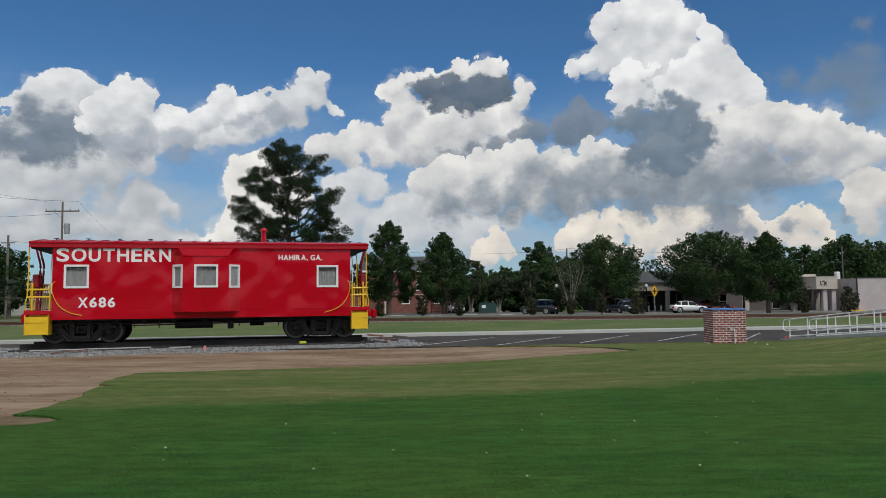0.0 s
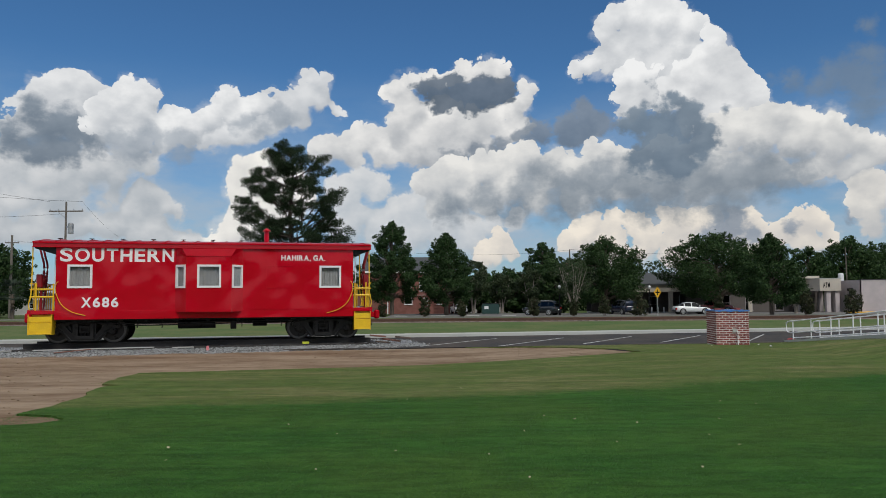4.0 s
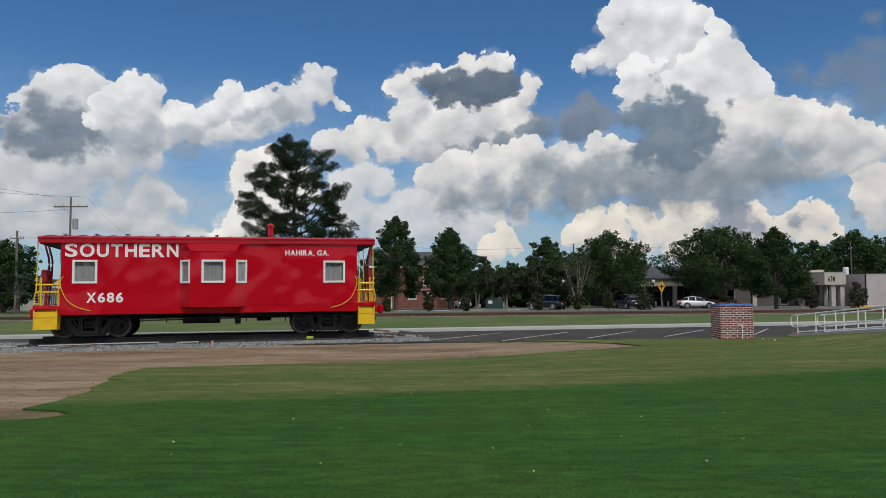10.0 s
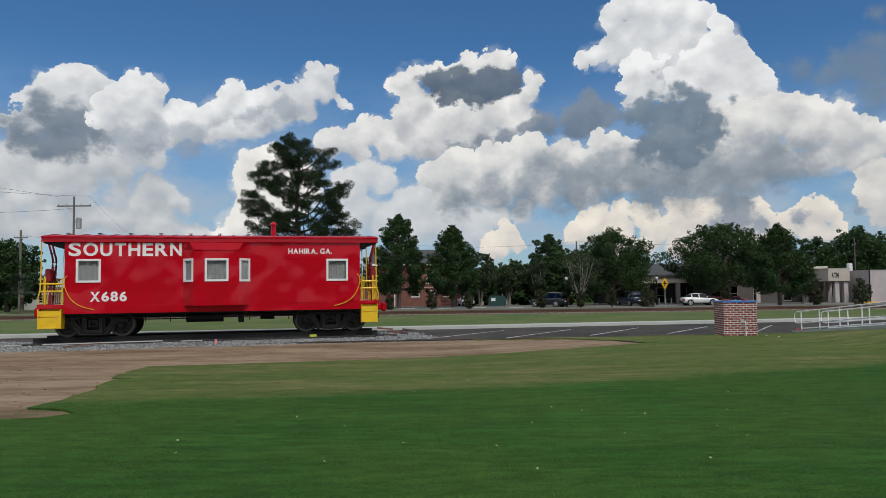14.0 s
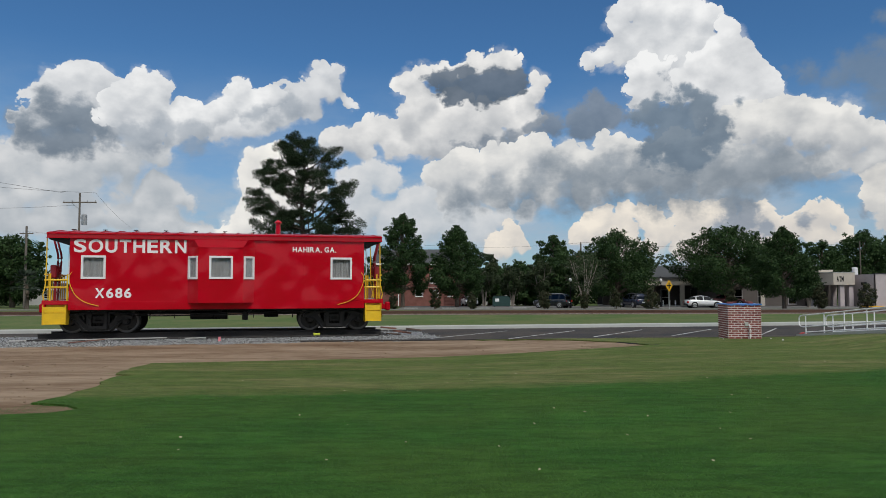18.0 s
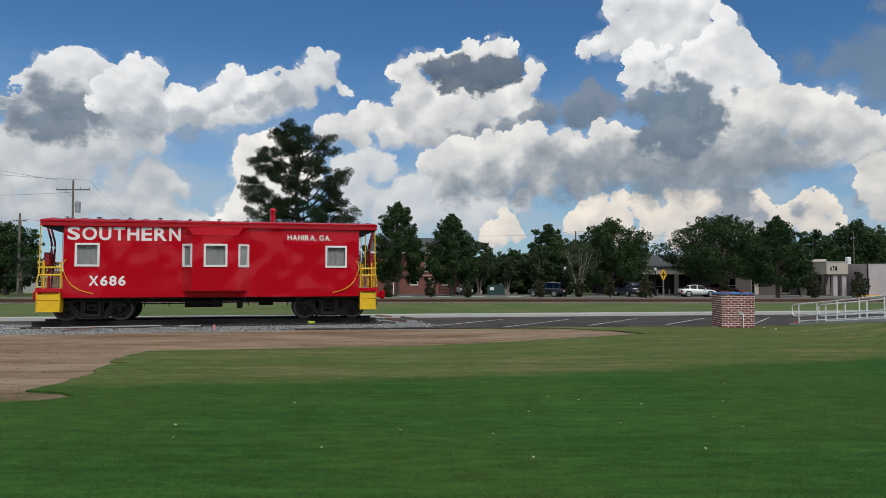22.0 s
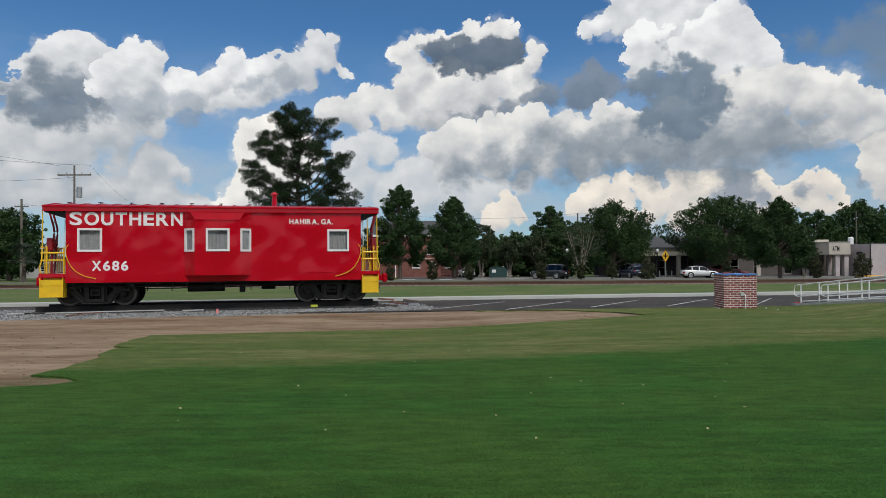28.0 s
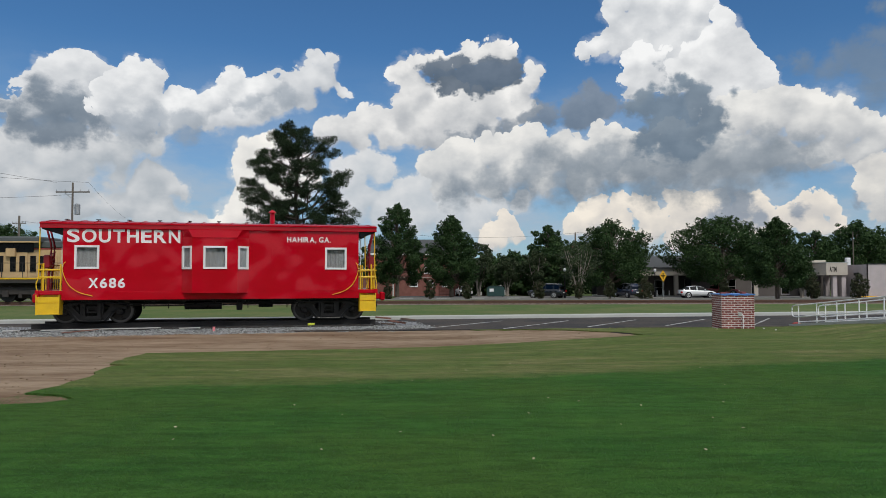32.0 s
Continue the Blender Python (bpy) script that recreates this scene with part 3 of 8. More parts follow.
def lawn_material():
    """Mown turf: dense green near, a thin olive and straw-coloured band beyond a ragged line, with mowing streaks and
    the small shadows of its tufts in the colour.
    """
    m = bpy.data.materials.new("lawn")
    m.use_nodes = True
    t = m.node_tree
    b = t.nodes["Principled BSDF"]
    at = node(t, "ShaderNodeTexCoord").outputs["Object"]
    xyz = node(t, "ShaderNodeSeparateXYZ")
    plug(t, xyz, at)
    x, y, _ = xyz.outputs

    def grain(scale, detail, stretch=(1, 1, 1)):
        nd = node(t, "ShaderNodeTexNoise")
        plug(t, nd, vmaths(t, "MULTIPLY", at, stretch), None, scale, detail, 0.6)
        return nd.outputs[0]

    edge = maths(t, "ADD", 11.2, maths(t, "ADD", maths(t, "MULTIPLY", x, 0.235), maths(t, "MULTIPLY", maths(t, "MULTIPLY", x, x), 0.01)))
    past = maths(t, "ADD", maths(t, "SUBTRACT", y, edge), maths(t, "MULTIPLY", maths(t, "SUBTRACT", grain(0.9, 5.0), 0.5), 1.6))
    thin = ramp01(t, past, -0.35, 0.45)
    streak = ramp01(t, grain(0.8, 5.0, (0.35, 2.2, 1.0)), 0.36, 0.66)
    fine = ramp01(t, grain(24.0, 4.0), 0.34, 0.68)
    patch = ramp01(t, grain(0.28, 4.0), 0.38, 0.62)
    green = blend(t, streak, (0.026, 0.088, 0.014, 1.0), (0.043, 0.125, 0.021, 1.0))
    green = blend(t, maths(t, "MULTIPLY", patch, 0.75), green, (0.052, 0.108, 0.019, 1.0))
    olive = blend(t, streak, (0.090, 0.125, 0.034, 1.0), (0.165, 0.165, 0.068, 1.0))
    olive = blend(t, maths(t, "MULTIPLY", patch, 0.6), olive, (0.070, 0.125, 0.026, 1.0))
    both = blend(t, thin, green, olive)
    dark = node(t, "ShaderNodeMix")
    dark.data_type, dark.blend_type = "RGBA", "MULTIPLY"
    dark.inputs[0].default_value = 1.0
    t.links.new(both, dark.inputs[6])
    # mottled grain that paints small shadows between the turf's bumps into its colour
    tuft = ramp01(t, grain(4.2, 6.0, (0.55, 1.7, 1.0)), 0.36, 0.64)
    both = maths(t, "ADD", maths(t, "MULTIPLY", fine, 0.4), maths(t, "MULTIPLY", tuft, 0.6))
    t.links.new(blend(t, both, (0.70, 0.72, 0.69, 1.0), (1.34, 1.33, 1.28, 1.0)), dark.inputs[7])
    t.links.new(dark.outputs[2], b.inputs["Base Color"])
    b.inputs["Roughness"].default_value = 0.9
    b.inputs["Specular IOR Level"].default_value = 0.1
    rise = node(t, "ShaderNodeBump")
    rise.inputs["Strength"].default_value, rise.inputs["Distance"].default_value = 1.0, 0.035
    t.links.new(grain(45.0, 4.0, (1.0, 0.8, 1.0)), rise.inputs["Height"])
    t.links.new(rise.outputs[0], b.inputs["Normal"])
    return m


STONE = leaves("crushed_stone", (0.085, 0.088, 0.086), (0.35, 0.36, 0.355), 0.0)
LAWN = lawn_material()
TURF_BLADE = leaves("turf_blades", (0.040, 0.115, 0.022), (0.070, 0.150, 0.034), 0.15, True)
STRAW_BLADE = leaves("straw_blades", (0.11, 0.150, 0.044), (0.20, 0.200, 0.085), 0.15, True)

# ---- mesh tools ----


def part(name, bm, mat, parent, label=""):
    """Links a bmesh as one mesh object under a thing."""
    me = bpy.data.meshes.new(name)
    bmesh.ops.recalc_face_normals(bm, faces=bm.faces)
    bm.to_mesh(me)
    bm.free()
    ob = new(name, me)
    me.materials.append(mat)
    if parent is not None:
        ob.parent = parent
    if label:
        ob["label"] = label
    return ob


def smooth(ob):
    for f in ob.data.polygons:
        f.use_smooth = True
    return ob


def thing(name, m, label, category, group="", kind=""):
    ob = new(name)
    ob.matrix_basis = m
    ob.empty_display_size = 0.2
    return tagged(ob, label, category, group, kind)


def box(bm, x0, x1, y0, y1, z0, z1, bevel=0.0):
    m = Matrix.LocRotScale(((x0 + x1) / 2, (y0 + y1) / 2, (z0 + z1) / 2), None, (abs(x1 - x0), abs(y1 - y0), abs(z1 - z0)))
    made = bmesh.ops.create_cube(bm, size=1.0, matrix=m)["verts"]
    if bevel:
        edges = list({e for v in made for e in v.link_edges})
        bmesh.ops.bevel(bm, geom=edges, offset=bevel, segments=1, affect="EDGES")
    return bm


def one_box(x0, x1, y0, y1, z0, z1, bevel=0.0):
    return box(bmesh.new(), x0, x1, y0, y1, z0, z1, bevel)


def rod(bm, a, b, r0, r1=None, sides=8):
    a, b = Vector(a), Vector(b)
    d = b - a
    turn = d.to_track_quat("Z", "Y").to_matrix().to_4x4()
    m = Matrix.Translation((a + b) / 2) @ turn
    bmesh.ops.create_cone(bm, cap_ends=True, segments=sides, radius1=r0, radius2=r0 if r1 is None else r1, depth=d.length, matrix=m)
    return bm


def one_rod(a, b, r0, r1=None, sides=8):
    return rod(bmesh.new(), a, b, r0, r1, sides)


def tube(bm, points, r, sides=7, taper=1.0):
    """A bent pipe along points."""
    pts = [Vector(p) for p in points]
    rings = []
    for i, p in enumerate(pts):
        d = (pts[min(i + 1, len(pts) - 1)] - pts[max(i - 1, 0)]).normalized()
        q = d.to_track_quat("Z", "Y")
        rr = r * (1 + (taper - 1) * i / (len(pts) - 1))
        rings.append([bm.verts.new(p + q @ Vector((rr * math.cos(k * math.tau / sides), rr * math.sin(k * math.tau / sides), 0))) for k in range(sides)])
    for a, b in zip(rings, rings[1:]):
        for k in range(sides):
            bm.faces.new((a[k], a[(k + 1) % sides], b[(k + 1) % sides], b[k]))
    bm.faces.new(rings[0][::-1])
    bm.faces.new(rings[-1])
    return bm


def one_tube(points, r, sides=7, taper=1.0):
    return tube(bmesh.new(), points, r, sides, taper)


def curve(points, steps=5):
    """More points on a smooth line through the points given."""
    p = [Vector(q) for q in points]
    p = [2 * p[0] - p[1]] + p + [2 * p[-1] - p[-2]]
    out = []
    for i in range(1, len(p) - 2):
        for s in range(steps):
            u = s / steps
            out.append(0.5 * (2 * p[i] + (p[i + 1] - p[i - 1]) * u + (2 * p[i - 1] - 5 * p[i] + 4 * p[i + 1] - p[i + 2]) * u * u
                              + (3 * p[i] - p[i - 1] - 3 * p[i + 1] + p[i + 2]) * u ** 3))
    return out + [p[-2]]


def slab(bm, outline, low, high, m=None):
    """A flat outline in x and y drawn up from low to high, then set by m."""
    m = m or Matrix()
    a = [bm.verts.new(m @ Vector((x, y, low))) for x, y in outline]
    b = [bm.verts.new(m @ Vector((x, y, high))) for x, y in outline]
    bm.faces.new(a[::-1])
    bm.faces.new(b)
    for i in range(len(a)):
        j = (i + 1) % len(a)
        bm.faces.new((a[i], a[j], b[j], b[i]))
    return bm


def wall(bm, x0, x1, z0, z1, thick, holes=(), m=None):
    """A wall in the x-z plane, its face at y = 0, going back by thick, with holes (x0, x1, z0, z1) cut through it."""
    m = m or Matrix()
    xs = sorted({x0, x1, *[v for h in holes for v in h[:2]]})
    zs = sorted({z0, z1, *[v for h in holes for v in h[2:]]})
    solid = {}
    for i in range(len(xs) - 1):
        for k in range(len(zs) - 1):
            cx, cz = (xs[i] + xs[i + 1]) / 2, (zs[k] + zs[k + 1]) / 2
            solid[i, k] = not any(h[0] < cx < h[1] and h[2] < cz < h[3] for h in holes)
    verts = {}

    def v(i, k, y):
        if (i, k, y) not in verts:
            verts[i, k, y] = bm.verts.new(m @ Vector((xs[i], y * thick, zs[k])))
        return verts[i, k, y]

    for (i, k), full in solid.items():
        if not full:
            continue
        bm.faces.new((v(i, k, 0), v(i + 1, k, 0), v(i + 1, k + 1, 0), v(i, k + 1, 0)))
        bm.faces.new((v(i, k, 1), v(i, k + 1, 1), v(i + 1, k + 1, 1), v(i + 1, k, 1)))
        for di, dk, a, b in ((-1, 0, (i, k), (i, k + 1)), (1, 0, (i + 1, k + 1), (i + 1, k)), (0, -1, (i + 1, k), (i, k)), (0, 1, (i, k + 1), (i + 1, k + 1))):
            if not solid.get((i + di, k + dk), False):
                bm.faces.new((v(*a, 0), v(*b, 0), v(*b, 1), v(*a, 1)))
    return bm


GLYPH = {"S": 0.60, "O": 0.71, "U": 0.59, "T": 0.57, "H": 0.59, "E": 0.53, "R": 0.64, "N": 0.59, "X": 0.66, "6": 0.50, "8": 0.50, "A": 0.71, "I": 0.15, "G": 0.66, "M": 0.70, ",": 0.14, ".": 0.13, " ": 0.16}


def lettering(name, text, size_x, size_y, m, mat, parent, bold=0.0):
    """Raised letters from the built-in font, each fitted to a broad upright shape, filling a width and height; they lie in x and z, facing -y."""
    gap = 0.115
    total = sum(GLYPH[c] for c in text) + gap * (len(text) - 1)
    unit, x = size_x / total, 0.0
    bm = bmesh.new()
    for c in text:
        wide = GLYPH[c] * unit
        if c != " ":
            cu = bpy.data.curves.new(name, "FONT")
            cu.body, cu.offset, cu.extrude = c, bold, 0.004
            tmp = new(name, cu)
            bpy.context.view_layer.update()
            me = bpy.data.meshes.new_from_object(tmp.evaluated_get(bpy.context.evaluated_depsgraph_get()))
            bpy.data.objects.remove(tmp)
            co = np.zeros(len(me.vertices) * 3)
            me.vertices.foreach_get("co", co)
            co = co.reshape(-1, 3)
            lo, hi = co.min(0), co.max(0)
            base, tall = (0.0, size_y) if c not in ",." else ((-0.16 * size_y, 0.34 * size_y) if c == "," else (0.0, 0.19 * size_y))
            co[:, 0] = x + (co[:, 0] - lo[0]) / (hi[0] - lo[0]) * wide
            co[:, 1] = base + (co[:, 1] - lo[1]) / (hi[1] - lo[1]) * tall
            me.vertices.foreach_set("co", co.ravel())
            bm.from_mesh(me)
            bpy.data.meshes.remove(me)
        x += wide + gap * unit
    me = bpy.data.meshes.new(name)
    bm.to_mesh(me)
    bm.free()
    me.materials.append(mat)
    me.transform(m @ pose(0, 0, 0, 90))
    ob = new(name, me)
    ob.parent = parent
    return ob


def raw_mesh(name, verts, faces, mat, parent=None):
    """A mesh from arrays of corners and of triangles or quads."""
    me = bpy.data.meshes.new(name)
    n, k = faces.shape
    me.vertices.add(len(verts))
    me.vertices.foreach_set("co", np.asarray(verts, dtype=np.float32).ravel())
    me.loops.add(n * k)
    me.loops.foreach_set("vertex_index", faces.astype(np.int32).ravel())
    me.polygons.add(n)
    me.polygons.foreach_set("loop_start", np.arange(0, n * k, k, dtype=np.int32))
    me.update(calc_edges=True)
    me.materials.append(mat)
    ob = new(name, me)
    if parent is not None:
        ob.parent = parent
    return ob


# ---- ground ----


def step(a, b, v):
    u = np.clip((v - a) / (b - a), 0.0, 1.0)
    return u * u * (3 - 2 * u)


def ground_height(x, y):
    """Height of the bare ground: lawn level near the camera, lower round the wagon and the lot, falling away past the railway."""
    x, y = np.asarray(x, float), np.asarray(y, float)
    east = step(-2.0, 7.0, x)
    h = -0.28 * np.maximum(step(9.0, 21.0, y) * (1 - east), step(22.0, 25.5, y))
    # the lawn rises to the side of the ramp
    want = np.clip(-0.22 + 0.088 * (27.2 - y), -0.22, 0.45) - 0.10
    h = h + np.maximum(want - h, 0.0) * step(9.8, 13.1, x) * (1 - step(26.6, 27.4, y)) * step(12.0, 18.0, y)
    h = h - 0.80 * step(54.0, 92.0, y) - 0.4 * step(92.0, 130.0, y)
    return h


def lot_near(x):
    return 25.3 + 0.12 * x


def lot_far(x):
    return 31.9 + 0.17 * x


def railway(x):
    return 50.8 + 0.053 * x


def build_ground():
    ys = np.concatenate([np.arange(-40, 60, 0.6), np.arange(60, 140, 3.0), np.geomspace(140, 2600, 22)])
    xs = np.concatenate([-np.geomspace(2600, 70, 20), np.arange(-66, 67, 1.5), np.geomspace(70, 2600, 20)])
    ys = np.concatenate([-np.geomspace(2600, 46, 16), ys])
    gx, gy = np.meshgrid(xs, ys)
    gz = ground_height(gx, gy) - 0.03
    nx, ny = len(xs), len(ys)
    i = (np.arange(ny - 1)[:, None] * nx + np.arange(nx - 1)[None, :]).ravel()
    faces = np.stack([i, i + 1, i + nx + 1, i + nx], 1)
    ob = raw_mesh("ground", np.stack([gx, gy, gz], -1).reshape(-1, 3), faces, DIRT)
    ob.data.materials.append(ROUGH_GRASS)
    cx = (xs[:-1] + xs[1:]) / 2
    cy = (ys[:-1] + ys[1:]) / 2
    far = (cy[:, None] > lot_far(cx)[None, :] - 2) | (np.abs(cx)[None, :] > 66) | (cy[:, None] < -40)
    ob.data.polygons.foreach_set("material_index", far.astype(np.int32).ravel())
    tagged(ob, "bare brown earth and rough grass ground", "ground", kind="structure")


def sheet(name, label, outline, mat, lift, cell, category="ground", wobble=0.0, skirt=0.05, parent=None):
    """A thin layer on the ground inside an outline of x, y; its rim is ragged by wobble and goes down by skirt."""
    bm = bmesh.new()
    pts = []
    n = len(outline)
    for i in range(n):
        a, b = Vector(outline[i]), Vector(outline[(i + 1) % n])
        if (b - a).length < 1e-6:
            continue
        steps = max(1, min(220, int((b - a).length / cell)))
        for s in range(steps):
            p = a + (b - a) * (s / steps)
            if wobble and abs(p.x) < 40 and -2 < p.y < 34:
                k = noise.noise_vector(Vector((p.x * 1.1, p.y * 1.1, 3.0))) + 0.6 * noise.noise_vector(Vector((p.x * 4, p.y * 4, 7.0)))
                p = p + Vector((k.x, k.y)) * wobble
            pts.append(p)
    vs = [bm.verts.new((p.x, p.y, 0)) for p in pts]
    f = bm.faces.new(vs)
    bmesh.ops.triangulate(bm, faces=[f])
    xs_ = np.array([p.x for p in pts])
    ys_ = np.array([p.y for p in pts])
    for lo, hi, size in ((max(xs_.min(), -36), min(xs_.max(), 36), 2.0),):
        for x in np.arange(lo + size, hi, size):
            bmesh.ops.bisect_plane(bm, geom=bm.verts[:] + bm.edges[:] + bm.faces[:], plane_co=(x, 0, 0), plane_no=(1, 0, 0))
        for y in np.arange(max(ys_.min(), 0) + 1.3, min(ys_.max(), 60), 1.3):
            bmesh.ops.bisect_plane(bm, geom=bm.verts[:] + bm.edges[:] + bm.faces[:], plane_co=(0, y, 0), plane_no=(0, 1, 0))
    rim = [e for e in bm.edges if len(e.link_faces) == 1]
    low = bmesh.ops.extrude_edge_only(bm, edges=rim)["geom"]
    low = {g for g in low if isinstance(g, bmesh.types.BMVert)}
    for v in bm.verts:
        v.co.z = float(ground_height(v.co.x, v.co.y)) + lift - (skirt if v in low else 0.0)
    ob = part(name, bm, mat, parent)
    return tagged(ob, label, category, kind="structure")


def line_points(f, x0, x1, step_=4.0):
    xs = np.arange(x0, x1 + 0.01, step_)
    return [(float(x), float(f(x))) for x in xs]


build_ground()

SOD_EDGE = [(-60, 8.6), (-9, 8.8), (-5.42, 8.95), (-4.93, 9.05), (-4.75, 9.4), (-5.05, 9.7), (-5.6, 9.85), (-5.62, 10.6), (-5.65, 11.7), (-5.95, 12.4), (-6.1, 13.5), (-5.85, 13.7), (-6.4, 13.95),
            (-6.75, 15.5), (-6.85, 16.9), (-5.2, 17.4), (-1.2, 18.5), (2.0, 18.9), (4.2, 19.3), (5.6, 19.75)]
lawn_outline = SOD_EDGE + [(5.1, 21.0), (3.8, 22.6), (1.6, 24.4), (1.0, lot_near(1.0))] + line_points(lot_near, 2.0, 62.0) + [(62, -40), (-60, -40)]
sheet("lawn", "mown green lawn with a straw-coloured far band", lawn_outline, LAWN, 0.0, 0.35, wobble=0.09, skirt=0.06)

lot = [(x, y) for x, y in line_points(lot_near, -40, 60)] + [(x, y) for x, y in reversed(line_points(lot_far, -40, 60))]
sheet("parking_lot", "new black asphalt parking strip", lot, ASPHALT, 0.006, 2.0, category="parking lot", skirt=0.03)


def strip(name, label, f, width, low, high, mat, x0, x1, category, step_=2.0):
    """A long bar on the ground along the line y = f(x), running back by width."""
    bm = bmesh.new()
    xs = np.arange(x0, x1 + 0.01, step_)
    cuts = max(1, int(width / 2.5))
    rows = []
    for x in xs:
        row = [(f(x), low)] + [(f(x) + 0.02 + (width - 0.02) * k / cuts, high) for k in range(cuts + 1)] + [(f(x) + width, low)]
        rows.append([bm.verts.new((x, yy, float(ground_height(x, yy)) + zz)) for yy, zz in row])
    n = len(rows[0])
    for a, b in zip(rows, rows[1:]):
        for k in range(n):
            bm.faces.new((a[k], b[k], b[(k + 1) % n], a[(k + 1) % n]))
    bm.faces.new(rows[0][::-1])
    bm.faces.new(rows[-1])
    return tagged(part(name, bm, mat, None), label, category, kind="structure")


strip("curb", "pale concrete curb along the lot", lambda x: lot_far(x) - 0.25, 0.9, -0.10, 0.13, CONCRETE, -40, 60, "curb")
# parking bays
for xa, ya, xb, yb in ((-0.6, 25.9, 2.5, 30.3), (2.2, 25.75, 5.3, 30.4), (5.4, 26.7, 8.3, 31.0), (8.4, 27.2, 11.4, 31.4), (11.7, 27.3, 14.4, 31.9)):
    bm = bmesh.new()
    a, b = Vector((xa, ya, 0)), Vector((xb, yb, 0))
    side = Vector((0.032, -0.022, 0))
    z = -0.28 + 0.012
    slab(bm, [(a - side)[:2], (a + side)[:2], (b + side)[:2], (b - side)[:2]], z - 0.02, z)
    tagged(part("parking_line", bm, WORN_LINE, None), "white painted parking line on black asphalt", "parking line", "parking lines", "structure")

# road and yards beyond the railway
strip("street", "grey asphalt street beyond the railway", lambda x: 62.0 + 0.02 * x, 16.0, -0.2, 0.03, ROAD, -120, 120, "street", 4.0)
strip("yard", "worn asphalt yard by the buildings", lambda x: 88.0 + 0.0 * x, 18.0, -0.2, 0.02, ROAD, -6, 70, "yard", 2.0)


# ---- railway ----
def build_railway():
    strip("ballast", "brown stone ballast under the railway", lambda x: railway(x) - 1.9, 3.8, -0.3, 0.0, BALLAST, -700, 200, "ballast", 5.0)
    line = thing("railway_track", Matrix(), "straight railway track with rusty rails on worn sleepers", "railway track", kind="structure")
    for off in (-0.72, 0.72):
        bm = bmesh.new()
        for low, high, half in ((0.0, 0.02, 0.07), (0.02, 0.13, 0.012), (0.13, 0.17, 0.036)):
            a, b = Vector((-700, railway(-700) + off, 0)), Vector((200, railway(200) + off, 0))
            slab(bm, [(a.x, a.y - half), (b.x, b.y - half), (b.x, b.y + half), (a.x, a.y + half)], low - 0.27, high - 0.27)
        part("rail", bm, RUST, line)
    bm = one_box(-0.11, 0.11, -1.3, 1.3, -0.42, -0.265, 0.01)
    first = part("sleeper", bm, TIE_OLD, line)
    first.matrix_basis = pose(-60, railway(-60), 0, 0, 0, 3)
    for k in range(1, 220):
        x = -60 + k * 0.55
        ob = new("sleeper", first.data)
        ob.parent = line
        ob.matrix_basis = pose(x, railway(x), random.uniform(-0.01, 0.01), 0, 0, 3 + random.uniform(-1, 1))


build_railway()

# ---- the caboose ----
CABOOSE = pose(-8.27, 26.65, -0.02, 0, 0, 13.0)


CAST = material("black_cast_steel", (0.013, 0.014, 0.015), 0.30, other=(0.022, 0.022, 0.023), scale=4, fine=30, bump=0.1, gloss=0.28)
# wheel steel made paler, so that its colour carries the rim's ring of highlight
STEEL_FACE = material("lightened_wheel_steel", (0.10, 0.098, 0.094), 0.42, other=(0.045, 0.043, 0.04), scale=5, fine=30, gloss=0.5)
LETTER = material("aged_white_lettering", (0.80, 0.79, 0.79), 0.45, other=(0.66, 0.64, 0.64), scale=3, fine=30, vary=0.5, bump=0)
# the body red, darkened in colour to hold back the sunlight on roof and fascia
DIMMED_RED = material("dimmed_red_paint", (0.38, 0.006, 0.016), 0.42, other=(0.32, 0.006, 0.014), scale=1.2, fine=14, vary=0.8, bump=0, gloss=0.35)


def framed_window(body, x0, x1, z0, z1, m, name="window"):
    """A white-framed window in a wall's hole, with a pane and a curtain behind it; m sets the wall's plane."""
    bm = bmesh.new()
    wall(bm, x0 - 0.045, x1 + 0.045, z0 - 0.045, z1 + 0.045, 0.07, [(x0 + 0.025, x1 - 0.025, z0 + 0.025, z1 - 0.025)], m @ pose(0, -0.028, 0))
    frame_ob = part(name, bm, WHITE, body, "white-painted square window frame")
    bm = bmesh.new()
    wall(bm, x0 + 0.02, x1 - 0.02, z0 + 0.02, z1 - 0.02, 0.006, (), m @ pose(0, 0.015, 0))
    pane = part("pane", bm, GLASS, frame_ob)
    pane.visible_shadow = False
    return frame_ob


def pleated(bm, x0, x1, z0, z1, m, folds=9, deep=0.025):
    """A hanging curtain with folds."""
    n = folds * 4
    top, low = [], []
    for i in range(n + 1):
        x = x0 + (x1 - x0) * i / n
        y = deep * math.sin(i / n * folds * math.tau + 0.6 * math.sin(i))
        top.append(bm.verts.new(m @ Vector((x, y, z1))))
        low.append(bm.verts.new(m @ Vector((x, y * 1.3, z0))))
    for i in range(n):
        bm.faces.new((low[i], low[i + 1], top[i + 1], top[i]))
    return bm


